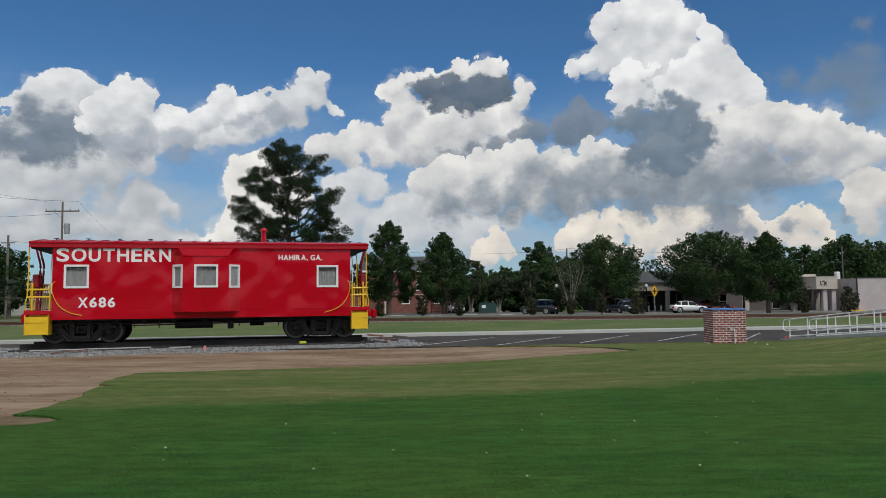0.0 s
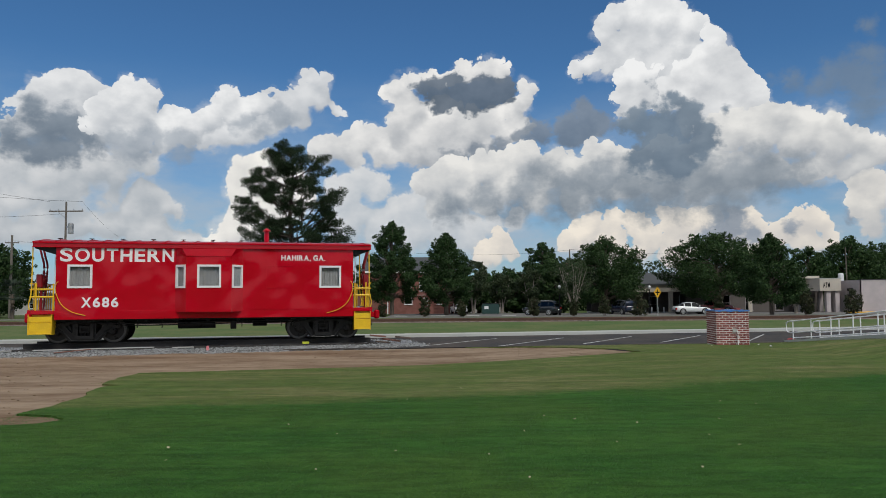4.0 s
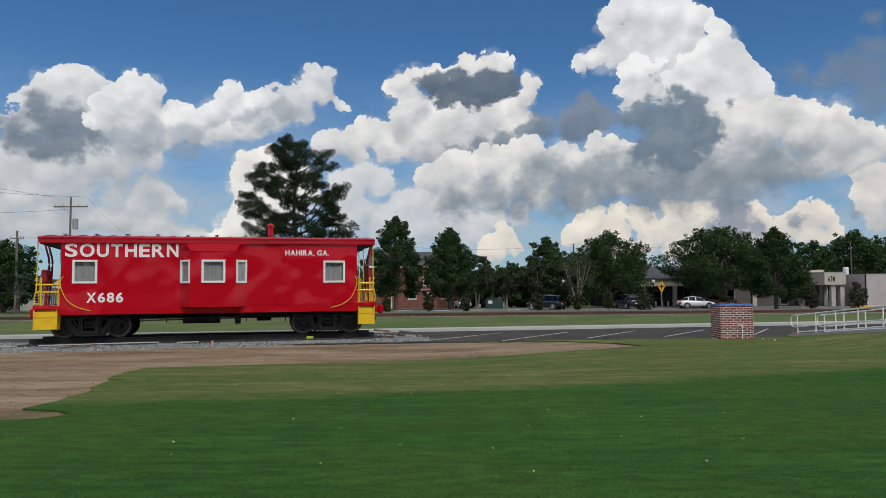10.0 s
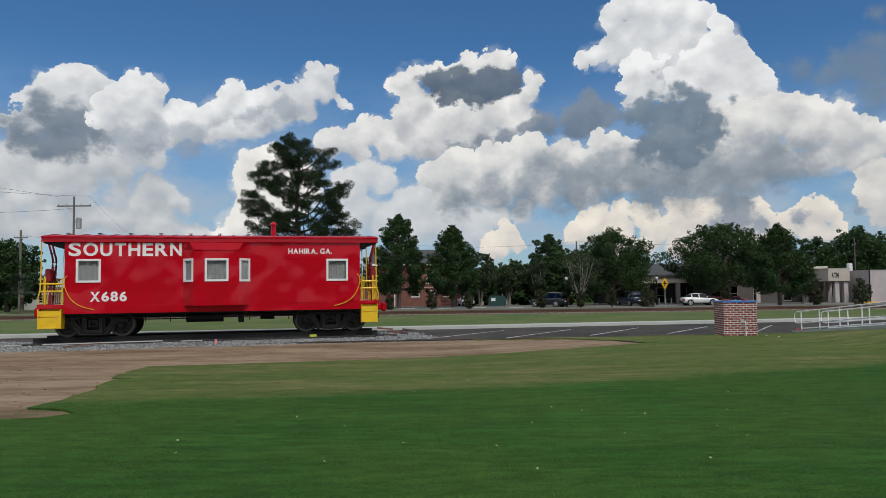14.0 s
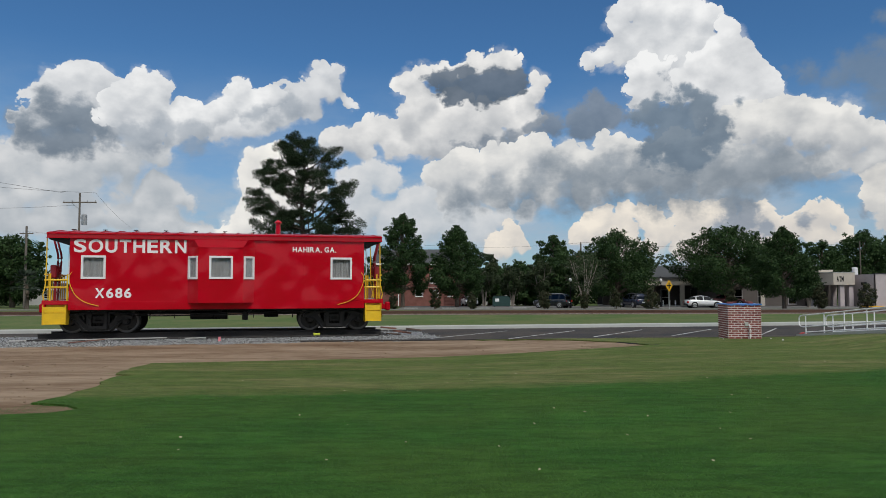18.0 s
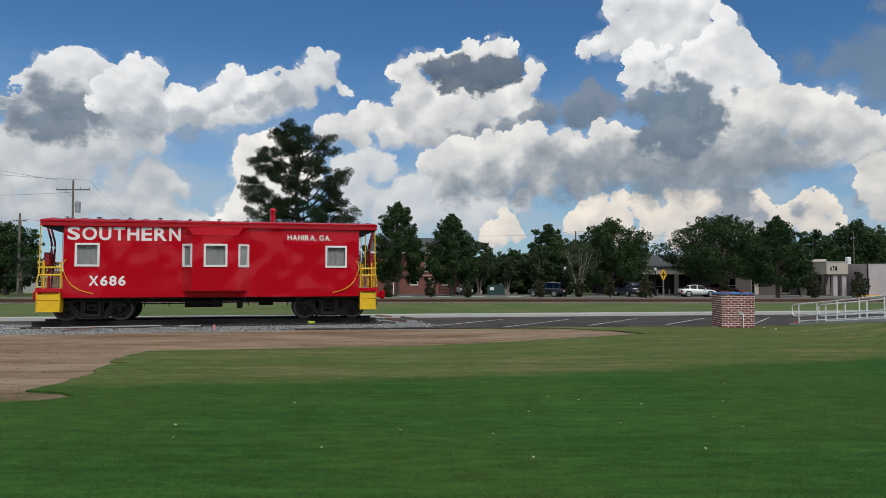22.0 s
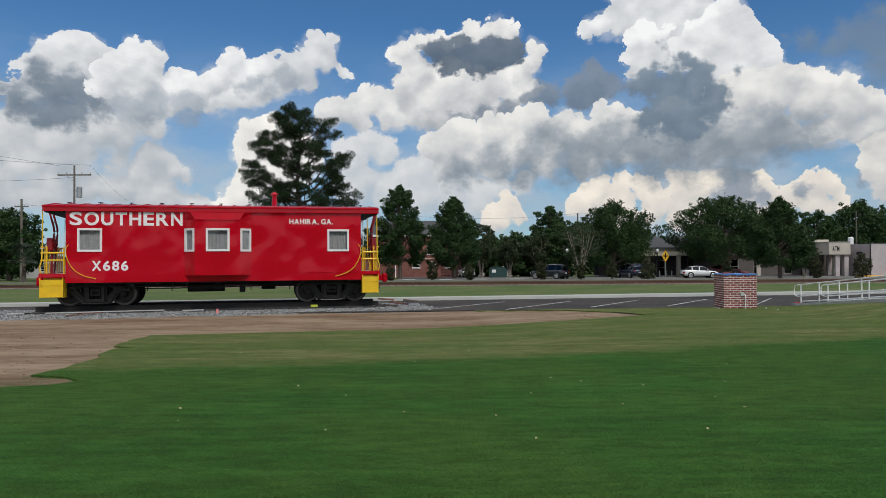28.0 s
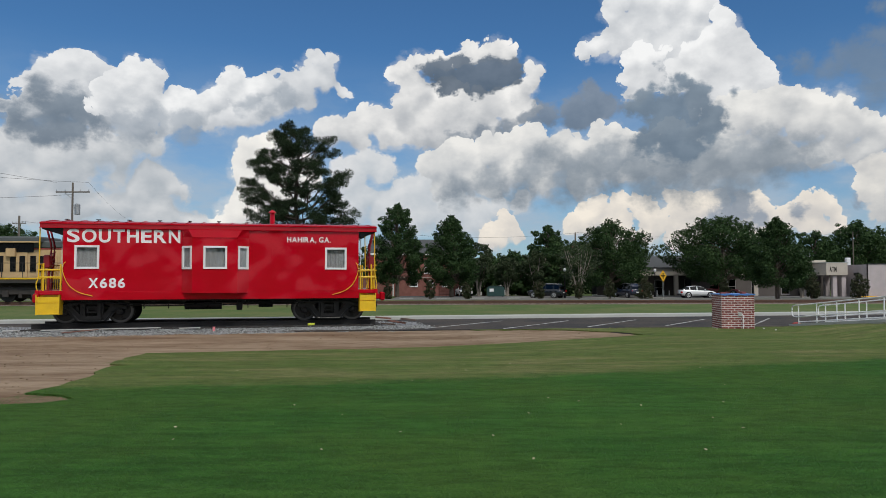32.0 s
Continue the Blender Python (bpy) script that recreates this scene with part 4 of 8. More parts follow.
def build_truck(car, cx):
    """One four-wheeled truck; its middle stands at cx along the wagon."""
    for side in (-1, 1):
        bm = bmesh.new()
        y0, y1 = (-1.06, -0.92) if side < 0 else (0.92, 1.06)
        flip = Matrix(((1, 0, 0, cx), (0, 0, 1, 0), (0, 1, 0, 0), (0, 0, 0, 1)))       # outline in x, z; drawn along y
        slab(bm, [(-1.10, 0.50), (-1.10, 0.62), (-0.80, 0.70), (-0.48, 0.79), (0.48, 0.79), (0.80, 0.70), (1.10, 0.62), (1.10, 0.50), (0.72, 0.53), (0.45, 0.66), (-0.45, 0.66), (-0.72, 0.53)], y0, y1, flip)
        for s in (-1, 1):
            slab(bm, [(s * 0.90, 0.55), (s * 0.62, 0.60), (s * 0.26, 0.20), (s * 0.46, 0.07)][::s], y0, y1, flip)
            slab(bm, [(s * 0.22, 0.16), (s * 0.37, 0.16), (s * 0.37, 0.70), (s * 0.22, 0.70)][::s], y0, y1 + side * 0.01, flip)
        slab(bm, [(-0.46, 0.07), (0.46, 0.07), (0.38, 0.20), (-0.38, 0.20)], y0, y1, flip)
        frame_ob = part("side_frame", bm, CAST, car, "black cast truck side frame")
        bm = bmesh.new()
        for sx in (-0.14, 0.0, 0.14):
            for k in range(5):
                rod(bm, (cx + sx, side * 0.98, 0.205 + k * 0.038), (cx + sx, side * 0.98, 0.230 + k * 0.038), 0.066, sides=8)
        part("spring_seat", one_box(cx - 0.215, cx + 0.215, side * 0.885, side * 0.915, 0.19, 0.68), CAST, frame_ob)
        ym = -1.13 if side < 0 else 1.07
        part("spring_frame", wall(bmesh.new(), cx - 0.30, cx + 0.30, 0.15, 0.76, 0.06, [(cx - 0.19, cx + 0.19, 0.26, 0.66)], pose(0, ym, 0)), CAST, frame_ob)
        part("bolster_rim", wall(bmesh.new(), cx - 0.16, cx + 0.16, 0.36, 0.58, 0.03, [(cx - 0.10, cx + 0.10, 0.41, 0.53)], pose(0, ym + (0.05 if side < 0 else -0.02), 0)), CAST, frame_ob)
        for s in (-1, 1):
            part("frame_rib", one_tube([(cx + s * 1.05, side * 1.075, 0.60), (cx + s * 0.80, side * 1.075, 0.68), (cx + s * 0.32, side * 1.075, 0.76)], 0.028, 6), CAST, frame_ob)
            part("frame_rib", one_tube([(cx + s * 0.88, side * 1.075, 0.53), (cx + s * 0.62, side * 1.075, 0.36), (cx + s * 0.40, side * 1.075, 0.10), (cx, side * 1.075, 0.09)], 0.028, 6), CAST, frame_ob)
        part("spring", bm, BLACK, frame_ob)
        part("bolster_end", one_box(cx - 0.21, cx + 0.21, side * 0.90, side * 1.02, 0.44, 0.62, 0.02), BLACK, frame_ob)
        for ax in (-0.87, 0.87):
            bm = one_rod((cx + ax, side * 0.90, 0.42), (cx + ax, side * 1.08, 0.42), 0.115, sides=12)
            box(bm, cx + ax - 0.15, cx + ax + 0.15, side * 0.93, side * 1.04, 0.49, 0.57, 0.015)
            part("bearing", bm, CAST, frame_ob)
            part("bearing_cap", one_rod((cx + ax, side * 1.08, 0.42), (cx + ax, side * 1.11, 0.42), 0.08, 0.06, 10), WHEEL, frame_ob)
        part("brake_beam", one_box(cx - 0.52, cx - 0.42, side * 0.60, side * 0.86, 0.26, 0.44), BLACK, frame_ob)
        part("brake_beam", one_box(cx + 0.42, cx + 0.52, side * 0.60, side * 0.86, 0.26, 0.44), BLACK, frame_ob)
    for ax in (-0.87, 0.87):
        axle = part("axle", one_rod((cx + ax, -0.95, 0.42), (cx + ax, 0.95, 0.42), 0.075, sides=12), WHEEL, car)
        for s in (-1, 1):
            bm = bmesh.new()
            x = cx + ax
            for ya, yb, ra, rb in ((0.665, 0.695, 0.45, 0.45), (0.695, 0.705, 0.45, 0.42), (0.705, 0.80, 0.42, 0.415)):
                rod(bm, (x, s * ya, 0.42), (x, s * yb, 0.42), ra, rb, 32)
            part("wheel", bm, WHEEL, axle, "worn dark steel railway wheel")
            bm = bmesh.new()
            rod(bm, (x, s * 0.80, 0.42), (x, s * 0.815, 0.42), 0.415, 0.385, 32)
            part("tread_rim", bm, STEEL_FACE, axle, "grey steel wheel face with its highlight in the colour")
            bm = bmesh.new()
            rod(bm, (x, s * 0.80, 0.42), (x, s * 0.822, 0.42), 0.345, 0.33, 32)
            part("web", bm, CAST, axle)
            part("hub", one_rod((x, s * 0.79, 0.42), (x, s * 0.88, 0.42), 0.17, 0.12, 16), CAST, axle)
    part("bolster", one_box(cx - 0.17, cx + 0.17, -0.95, 0.95, 0.46, 0.66), BLACK, car)


def build_caboose():
    car = thing("caboose", CABOOSE, "red bay-window railway caboose with white lettering and yellow steps", "caboose")
    L0, L1, HALF, Z0, Z1 = -4.82, 5.03, 1.5, 0.84, 3.36
    near = pose(0, -HALF, 0)
    W1, W2 = (-4.42, -3.74, 1.91, 2.61), (3.87, 4.55, 1.90, 2.60)
    bay_hole = (-1.06, 1.17, 1.30, 2.95)
    body = part("side_wall", wall(bmesh.new(), L0, L1, Z0, Z1, 0.06, [W1, W2, bay_hole], near), RED, car, "glossy red sheet-steel side")
    part("side_wall", wall(bmesh.new(), L0, L1, Z0, Z1, 0.06, [W1, W2], pose(0, HALF - 0.06, 0)), RED, car)
    for x in (L0, L1 - 0.06):
        s = pose(x + 0.06, 0, 0, 0, 0, 90)
        end = part("end_wall", wall(bmesh.new(), -HALF + 0.062, HALF - 0.062, Z0, Z1, 0.06, [(-0.38, 0.38, 1.14, 3.0)], s), RED, car)
        d = part("end_door", wall(bmesh.new(), -0.37, 0.37, 1.15, 2.99, 0.04, [(-0.2, 0.2, 2.1, 2.7)], s), DARK_RED, end)
    part("floor", one_box(L0 + 0.07, L1 - 0.07, -1.43, 1.43, 1.0, 1.08), BLACK, car)
    # lower sill band, seams and panel joints
    part("side_sill", one_box(L0 - 0.02, L1 + 0.02, -HALF - 0.014, -HALF - 0.002, Z0 - 0.02, 1.10, 0.004), RED, car)
    for x in (1.95, 2.86):
        part("seam", one_box(x, x + 0.03, -HALF - 0.008, -HALF - 0.002, 1.86, 2.62, 0.002), RED, car)
    part("seam", one_box(1.98, 2.86, -HALF - 0.009, -HALF - 0.002, 2.62, 2.65, 0.002), RED, car)
    part("seam", one_box(1.98, 2.86, -HALF - 0.009, -HALF - 0.002, 1.84, 1.87, 0.002), RED, car)
    part("seam", one_box(1.25, 4.9, -HALF - 0.024, -HALF - 0.015, 1.095, 1.115, 0.002), RED, car)
    # bay
    f0, f1, b0, b1, deep, zb, zt = -0.68, 0.80, -1.06, 1.17, 0.38, 1.07, 2.95
    fm = pose(0, -HALF - deep, 0)
    bay = part("bay", wall(bmesh.new(), f0, f1, zb, zt, 0.05, [(-0.275, 0.415, 1.91, 2.61)], fm), RED, car, "red steel bay standing out from the side")
    framed_window(bay, -0.275, 0.415, 1.91, 2.61, fm)
    for xa, xb in ((b0, f0), (f1, b1)):
        pa = Vector((xa, -HALF if xa == b0 else -HALF - deep, 0))
        pb = Vector((xb, -HALF - deep if xa == b0 else -HALF, 0))
        d = pb - pa
        m = Matrix.Translation(pa) @ pose(0, 0, 0, 0, 0, math.degrees(math.atan2(d.y, d.x)))
        hole = (0.07, d.length - 0.07, 1.90, 2.61)
        part("bay_side", wall(bmesh.new(), 0, d.length, zb, zt, 0.05, [hole], m), RED, bay)
        framed_window(bay, *hole, m, "side_window")
        bm = wall(bmesh.new(), hole[0] + 0.02, hole[1] - 0.02, 1.92, 2.59, 0.004, (), m @ pose(0, 0.026, 0))
        part("blind", bm, CURTAIN, bay, "pale grey window blind")
    bm = bmesh.new()
    slab(bm, [(b0, -HALF), (f0, -HALF - deep), (f1, -HALF - deep), (b1, -HALF)], zb - 0.03, zb)
    part("bay_floor", bm, RED, bay)
    bm = bmesh.new()
    lo = [bm.verts.new(p) for p in ((b0, -HALF, zt), (f0, -HALF - deep, zt), (f1, -HALF - deep, zt), (b1, -HALF, zt))]
    hi = [bm.verts.new(p) for p in ((b0 - 0.02, -HALF, 3.20), (f0 - 0.14, -HALF - 0.335, 3.20), (f1 + 0.14, -HALF - 0.325, 3.20), (b1 + 0.02, -HALF, 3.20))]
    for i in range(3):
        bm.faces.new((lo[i], lo[i + 1], hi[i + 1], hi[i]))
    bm.faces.new(hi)
    bm.faces.new(lo[::-1])
    bm.faces.new((lo[3], lo[0], hi[0], hi[3]))
    part("bay_roof", bm, RED, bay)
    part("bay_drip", one_box(f0 - 0.02, f1 + 0.02, -HALF - deep - 0.02, -HALF - deep - 0.002, 2.93, 2.97, 0.005), RED, bay)
    for w in (W1, W2):
        framed_window(car, *w, near)
    bm = pleated(bmesh.new(), W1[0], W1[1], 1.8, 2.7, pose(0, -HALF + 0.08, 0), 4, 0.008)
    part("curtain", bm, CURTAIN, car, "grey window curtain")
    part("curtain", pleated(bmesh.new(), W2[0], W2[1], 1.8, 2.7, pose(0, -HALF + 0.085, 0), 7, 0.012), CURTAIN, car)
    part("curtain", pleated(bmesh.new(), -0.33, 0.47, 1.8, 2.7, pose(0, -HALF - deep + 0.08, 0), 6, 0.010), CURTAIN, car)
    # roof with a shallow arch
    bm = bmesh.new()
    R0, R1, HR = -5.52, 5.68, 1.56
    rows = []
    for x in (R0, R1):
        row = [bm.verts.new((x, HR * u, 3.42 + 0.13 * (1 - u * u))) for u in np.linspace(-1, 1, 15)]
        row += [bm.verts.new((x, HR * u, 3.37 + 0.11 * (1 - u * u))) for u in np.linspace(1, -1, 9)]
        rows.append(row)
    n = len(rows[0])
    for k in range(n):
        bm.faces.new((rows[0][k], rows[0][(k + 1) % n], rows[1][(k + 1) % n], rows[1][k]))
    bm.faces.new(rows[0])
    bm.faces.new(rows[1][::-1])
    roof = part("roof", bm, DIMMED_RED, car, "red arched steel roof")
    for s in (-1, 1):
        part("fascia", one_box(R0, R1, s * (HR + 0.002), s * (HR - 0.03), 3.235, 3.385, 0.004), DIMMED_RED, roof)
        xa, xb = (R0 + 0.02, L0 - 0.01) if s < 0 else (L1 + 0.01, R1 - 0.02)
        part("soffit", one_box(xa, xb, -HR + 0.035, HR - 0.035, 3.345, 3.362), BLACK, roof, "dark soffit over the platform")
        # black panel below the roof edge, tapering from the end wall outwards
        for y in (-1.47, 1.47):
            bm = bmesh.new()
            pts = [(L0 - 0.004, 2.98), (L0 - 0.004, 3.36), (R0 + 0.04, 3.36), (R0 + 0.04, 3.19)] if s < 0 else [(L1 + 0.004, 2.98), (R1 - 0.04, 3.19), (R1 - 0.04, 3.36), (L1 + 0.004, 3.36)]
            slab(bm, pts, y - 0.012, y + 0.012, Matrix(((1, 0, 0, 0), (0, 0, 1, 0), (0, 1, 0, 0), (0, 0, 0, 1))))
            part("canopy_wedge", bm, BLACK, roof, "dark tapering panel over the platform")
    part("gutter", one_box(R0 - 0.01, R1 + 0.01, -HR - 0.022, -HR - 0.003, 3.36, 3.42, 0.006), RED, roof)
    part("fascia_lip", one_box(R0 - 0.01, R1 + 0.01, -HR - 0.018, -HR - 0.004, 3.222, 3.25, 0.004), RED, roof)
    for k in range(23):
        x = R0 + 0.2 + k * 0.49
        pts = [(x, HR * u, 3.428 + 0.13 * (1 - u * u)) for u in np.linspace(-1, 1, 9)]
        part("roof_rib", one_tube(pts, 0.022, 5), DIMMED_RED, roof)
    for k in range(11):
        x = R0 + 0.62 + k * 1.0
        bm = one_rod((x, -0.75, 3.48), (x, -0.75, 3.565), 0.022, sides=6)
        box(bm, x - 0.07, x + 0.07, -0.80, -0.70, 3.565, 3.585)
        part("walkway_bracket", bm, BLACK, roof)
    bm = one_rod((1.96, 0, 3.5), (1.96, 0, 3.98), 0.10, 0.085, 12)
    rod(bm, (1.96, 0, 3.98), (1.96, 0, 4.02), 0.15, 0.14, 12)
    rod(bm, (1.96, 0, 4.02), (1.96, 0, 4.10), 0.14, 0.03, 12)
    part("stove_pipe", bm, RED, roof, "red stove pipe with a cap")
    # lettering
    out = -HALF - 0.004
    lettering("painted_lettering", "SOUTHERN", 3.58, 0.45, pose(-4.70, out, 2.752), LETTER, car, 0.026)
    lettering("painted_number", "X686", 1.15, 0.335, pose(-4.02, out, 1.22), LETTER, car, 0.030)
    lettering("painted_lettering", "HAHIRA, GA.", 1.54, 0.19, pose(2.485, out, 2.825), LETTER, car, 0.020)
    # platforms, end sills, steps, rails
    for s, xe, xb in ((-1, -5.66, L0), (1, 5.74, L1)):
        lo, hi = sorted((xe, xb + s * 0.005))
        plat = part("platform", one_box(lo, hi, -1.42, 1.42, 1.00, 1.13, 0.01), RED, car, "red end platform")
        a, b = sorted((xe, xe - s * 0.10))
        part("end_sill", one_box(a, b, -1.46, 1.46, 0.86, 1.15, 0.01), RED, plat)
        for side in (-1, 1):
            y0 = side * 1.52
            y1 = side * 1.02
            st = part("steps", one_box(lo + 0.04, lo + 0.065, y0, y1, 0.33, 1.0), YELLOW, plat, "yellow steel boarding steps")
            part("step_cheek", one_box(hi - 0.065 - 0.03, hi - 0.04 - 0.03, y0, y1, 0.33, 1.0), YELLOW, st)
            part("riser", one_box(lo + 0.066, hi - 0.097, side * 1.28, side * 1.255, 0.37, 0.99), YELLOW, st)
            for z, ya, yb in ((0.345, 1.53, 1.25), (0.70, 1.40, 1.10)):
                part("tread", one_box(lo + 0.066, hi - 0.097, side * ya, side * yb, z, z + 0.03, 0.006), YELLOW, st)
            if side < 0:
                part("step_skirt", one_box(lo + 0.066, hi - 0.097, -1.50, -1.475, 0.376, 0.72), YELLOW, st)
                part("step_skirt", one_box(lo + 0.066, hi - 0.097, -1.49, -1.465, 0.745, 0.93), YELLOW, st)
            # side rails of the platform
            xo, xi = xe - s * 0.09, xb + s * 0.08
            gate = part("side_rail", one_rod((xo, side * 1.40, 1.83), (xi, side * 1.40, 1.83), 0.03, sides=8), YELLOW, plat)
            part("side_rail", one_rod((xo, side * 1.40, 1.58), (xi, side * 1.40, 1.58), 0.03, sides=8), YELLOW, plat)
            part("rail_post", one_rod((xi, side * 1.40, 1.13), (xi, side * 1.40, 2.02), 0.028, sides=8), YELLOW, plat)
            part("rail_post", one_rod((xo + s * -0.14, side * 1.40, 1.13), (xo + s * -0.14, side * 1.40, 2.05), 0.03, sides=8), YELLOW, plat)
            bend = curve([(xo + s * 0.03, side * 1.43, 1.14), (xo + s * 0.06, side * 1.43, 1.35), (xo, side * 1.43, 1.62), (xo - s * 0.02, side * 1.43, 2.2), (xo - s * 0.03, side * 1.44, 3.22)], 5)
            part("corner_post", one_tube(bend, 0.02), YELLOW, plat)
            # grab iron sweeping down the side
            hx = xb - s * 0.08
            pts = curve([(hx - s * 0.02, side * (HALF + 0.06), 2.10), (hx + s * 0.05, side * (HALF + 0.07), 1.98), (hx + s * 0.04, side * (HALF + 0.07), 1.70), (hx - s * 0.14, side * (HALF + 0.07), 1.32), (hx - s * 0.45, side * (HALF + 0.07), 1.08), (hx - s * 0.86, side * (HALF + 0.03), 0.95)], 5)
            part("grab_iron", one_tube(pts, 0.012), YELLOW, car, "curved yellow grab iron")
            part("door_grab", one_tube(curve([(xb + s * 0.03, side * 1.1, 1.9), (xb + s * 0.12, side * 1.1, 2.0), (xb + s * 0.12, side * 1.1, 2.9), (xb + s * 0.03, side * 1.1, 3.0)], 4), 0.014), WHITE, plat)
        # end rail with uprights
        xr = xe - s * 0.05
        for z in (1.58, 1.83, 2.02):
            part("end_rail", one_rod((xr, -1.36, z), (xr, 1.36, z), 0.024, sides=8), YELLOW, plat)
        for y in (-0.95, -0.70, -0.45, 0.45, 0.70, 0.95):
            part("end_upright", one_rod((xr, y, 1.13), (xr, y, 2.02), 0.018, sides=6), YELLOW, plat)
        # ladder curved up to the roof and the hand brake
        for y in (-0.28, 0.12):
            pts = curve([(xr, y, 1.13), (xr - s * 0.05, y, 1.9), (xr - s * 0.10, y, 2.6), (xr - s * 0.02, y, 3.0), (xr + s * 0.07, y, 3.35)], 5)
            part("ladder_stile", one_tube(pts, 0.035), DARK_RED, plat, "dark red ladder stile")
        for z in (1.4, 1.7, 2.0, 2.3, 2.6, 2.9):
            part("rung", one_rod((xr - s * 0.07, -0.28, z), (xr - s * 0.07, 0.12, z), 0.016, sides=6), DARK_RED, plat)
        bm = bmesh.new()
        ring = [(xr - s * 0.25, -0.62 + 0.2 * math.cos(a), 2.2 + 0.2 * math.sin(a)) for a in np.linspace(0, math.tau, 17)]
        tube(bm, ring, 0.016, 6)
        for a in (0, 1.05, 2.1):
            rod(bm, (xr - s * 0.25, -0.62 + 0.2 * math.cos(a), 2.2 + 0.2 * math.sin(a)), (xr - s * 0.25, -0.62 - 0.2 * math.cos(a), 2.2 - 0.2 * math.sin(a)), 0.012, sides=6)
        part("brake_wheel", bm, DARK_RED, plat, "dark red hand-brake wheel")
        part("brake_housing", one_box(min(xr, xr - s * 0.2), max(xr, xr - s * 0.2), -0.80, -0.42, 1.9, 2.35, 0.03), DARK_RED, plat)
        part("brake_chain_tube", one_rod((xr - s * 0.12, -0.6, 1.13), (xr - s * 0.12, -0.6, 1.95), 0.04, sides=8), DARK_RED, plat)
        # coupler
        bm = one_box(min(xe, xe + s * 0.32), max(xe, xe + s * 0.32), -0.12, 0.12, 0.74, 0.94, 0.03)
        box(bm, min(xe + s * 0.26, xe + s * 0.46), max(xe + s * 0.26, xe + s * 0.46), -0.18, 0.12, 0.68, 1.02, 0.05)
        box(bm, min(xe + s * 0.02, xe + s * 0.10), max(xe + s * 0.02, xe + s * 0.10), -0.3, 0.24, 0.62, 0.80, 0.02)
        part("coupler", bm, RED, plat, "red knuckle coupler")
        part("cut_lever", one_rod((xe + s * 0.06, -1.3, 0.92), (xe + s * 0.06, 1.3, 0.92), 0.015, sides=6), RED, plat)
        part("air_hose", one_tube(curve([(xe, 0.3, 0.86), (xe + s * 0.15, 0.32, 0.7), (xe + s * 0.2, 0.32, 0.42)], 5), 0.03), BLACK, plat)
    # underframe
    part("centre_sill", one_box(-5.5, 5.5, -0.22, 0.22, 0.62, 0.92), BLACK, car)
    part("side_bearer", one_box(L0, L1, -1.36, -1.28, 0.77, 0.86), BLACK, car)
    part("side_bearer", one_box(L0, L1, 1.34, 1.42, 0.72, 0.86), BLACK, car)
    for x in (-2.0, -1.0, 0.0, 1.0, 2.0):
        part("cross_bearer", one_box(x - 0.05, x + 0.05, -1.34, 1.34, 0.72, 0.84), BLACK, car)
    bm = one_rod((-1.0, -1.0, 0.60), (0.25, -1.0, 0.60), 0.15, sides=16)
    part("air_tank", bm, BLACK, car, "black cylindrical air tank")
    part("valve_box", one_box(0.75, 0.95, -1.15, -0.85, 0.42, 0.72, 0.02), BLACK, car)
    part("brake_cylinder", one_rod((1.5, -0.6, 0.62), (2.0, -0.6, 0.62), 0.13, sides=14), BLACK, car)
    for z, y in ((0.66, -1.25), (0.58, -0.8)):
        part("pipe", one_tube(curve([(-4.6, y, z + 0.06), (-2, y, z), (0.5, y, z + 0.03), (4.6, y, z + 0.06)], 4), 0.022), BLACK, car)
    for x in (-2.3, -1.5, 1.15, 2.5):
        part("hanger", one_rod((x, -1.25, 0.5), (x, -1.25, 0.8), 0.018, sides=6), BLACK, car)
    for cx in (-4.0, 4.0):
        build_truck(car, cx)


build_caboose()


def build_display_track():
    track = thing("display_track", CABOOSE, "short display track of black sleepers and rails under the caboose", "railway track")
    for off in (-0.755, 0.755):
        bm = bmesh.new()
        for low, high, half in ((-0.17, -0.15, 0.07), (-0.15, -0.04, 0.012), (-0.04, 0.0, 0.036)):
            box(bm, -5.95, 5.75, off - half, off + half, low, high)
        part("rail", bm, TIE, track)
    first = part("sleeper", one_box(-0.12, 0.12, -1.30, 1.30, -0.34, -0.168, 0.008), TIE, track)
    first.matrix_basis = pose(-5.9, 0, 0)
    for k in range(1, 26):
        ob = new("sleeper", first.data)
        ob.parent = track
        ob.matrix_basis = pose(-5.9 + k * 0.47, random.uniform(-0.05, 0.05), 0, 0, 0, random.uniform(-1.5, 1.5))
    part("edge_timber", one_box(-6.3, 5.62, -1.44, -1.32, -0.30, -0.15, 0.01), TIE, track, "long black edge timber")


build_display_track()


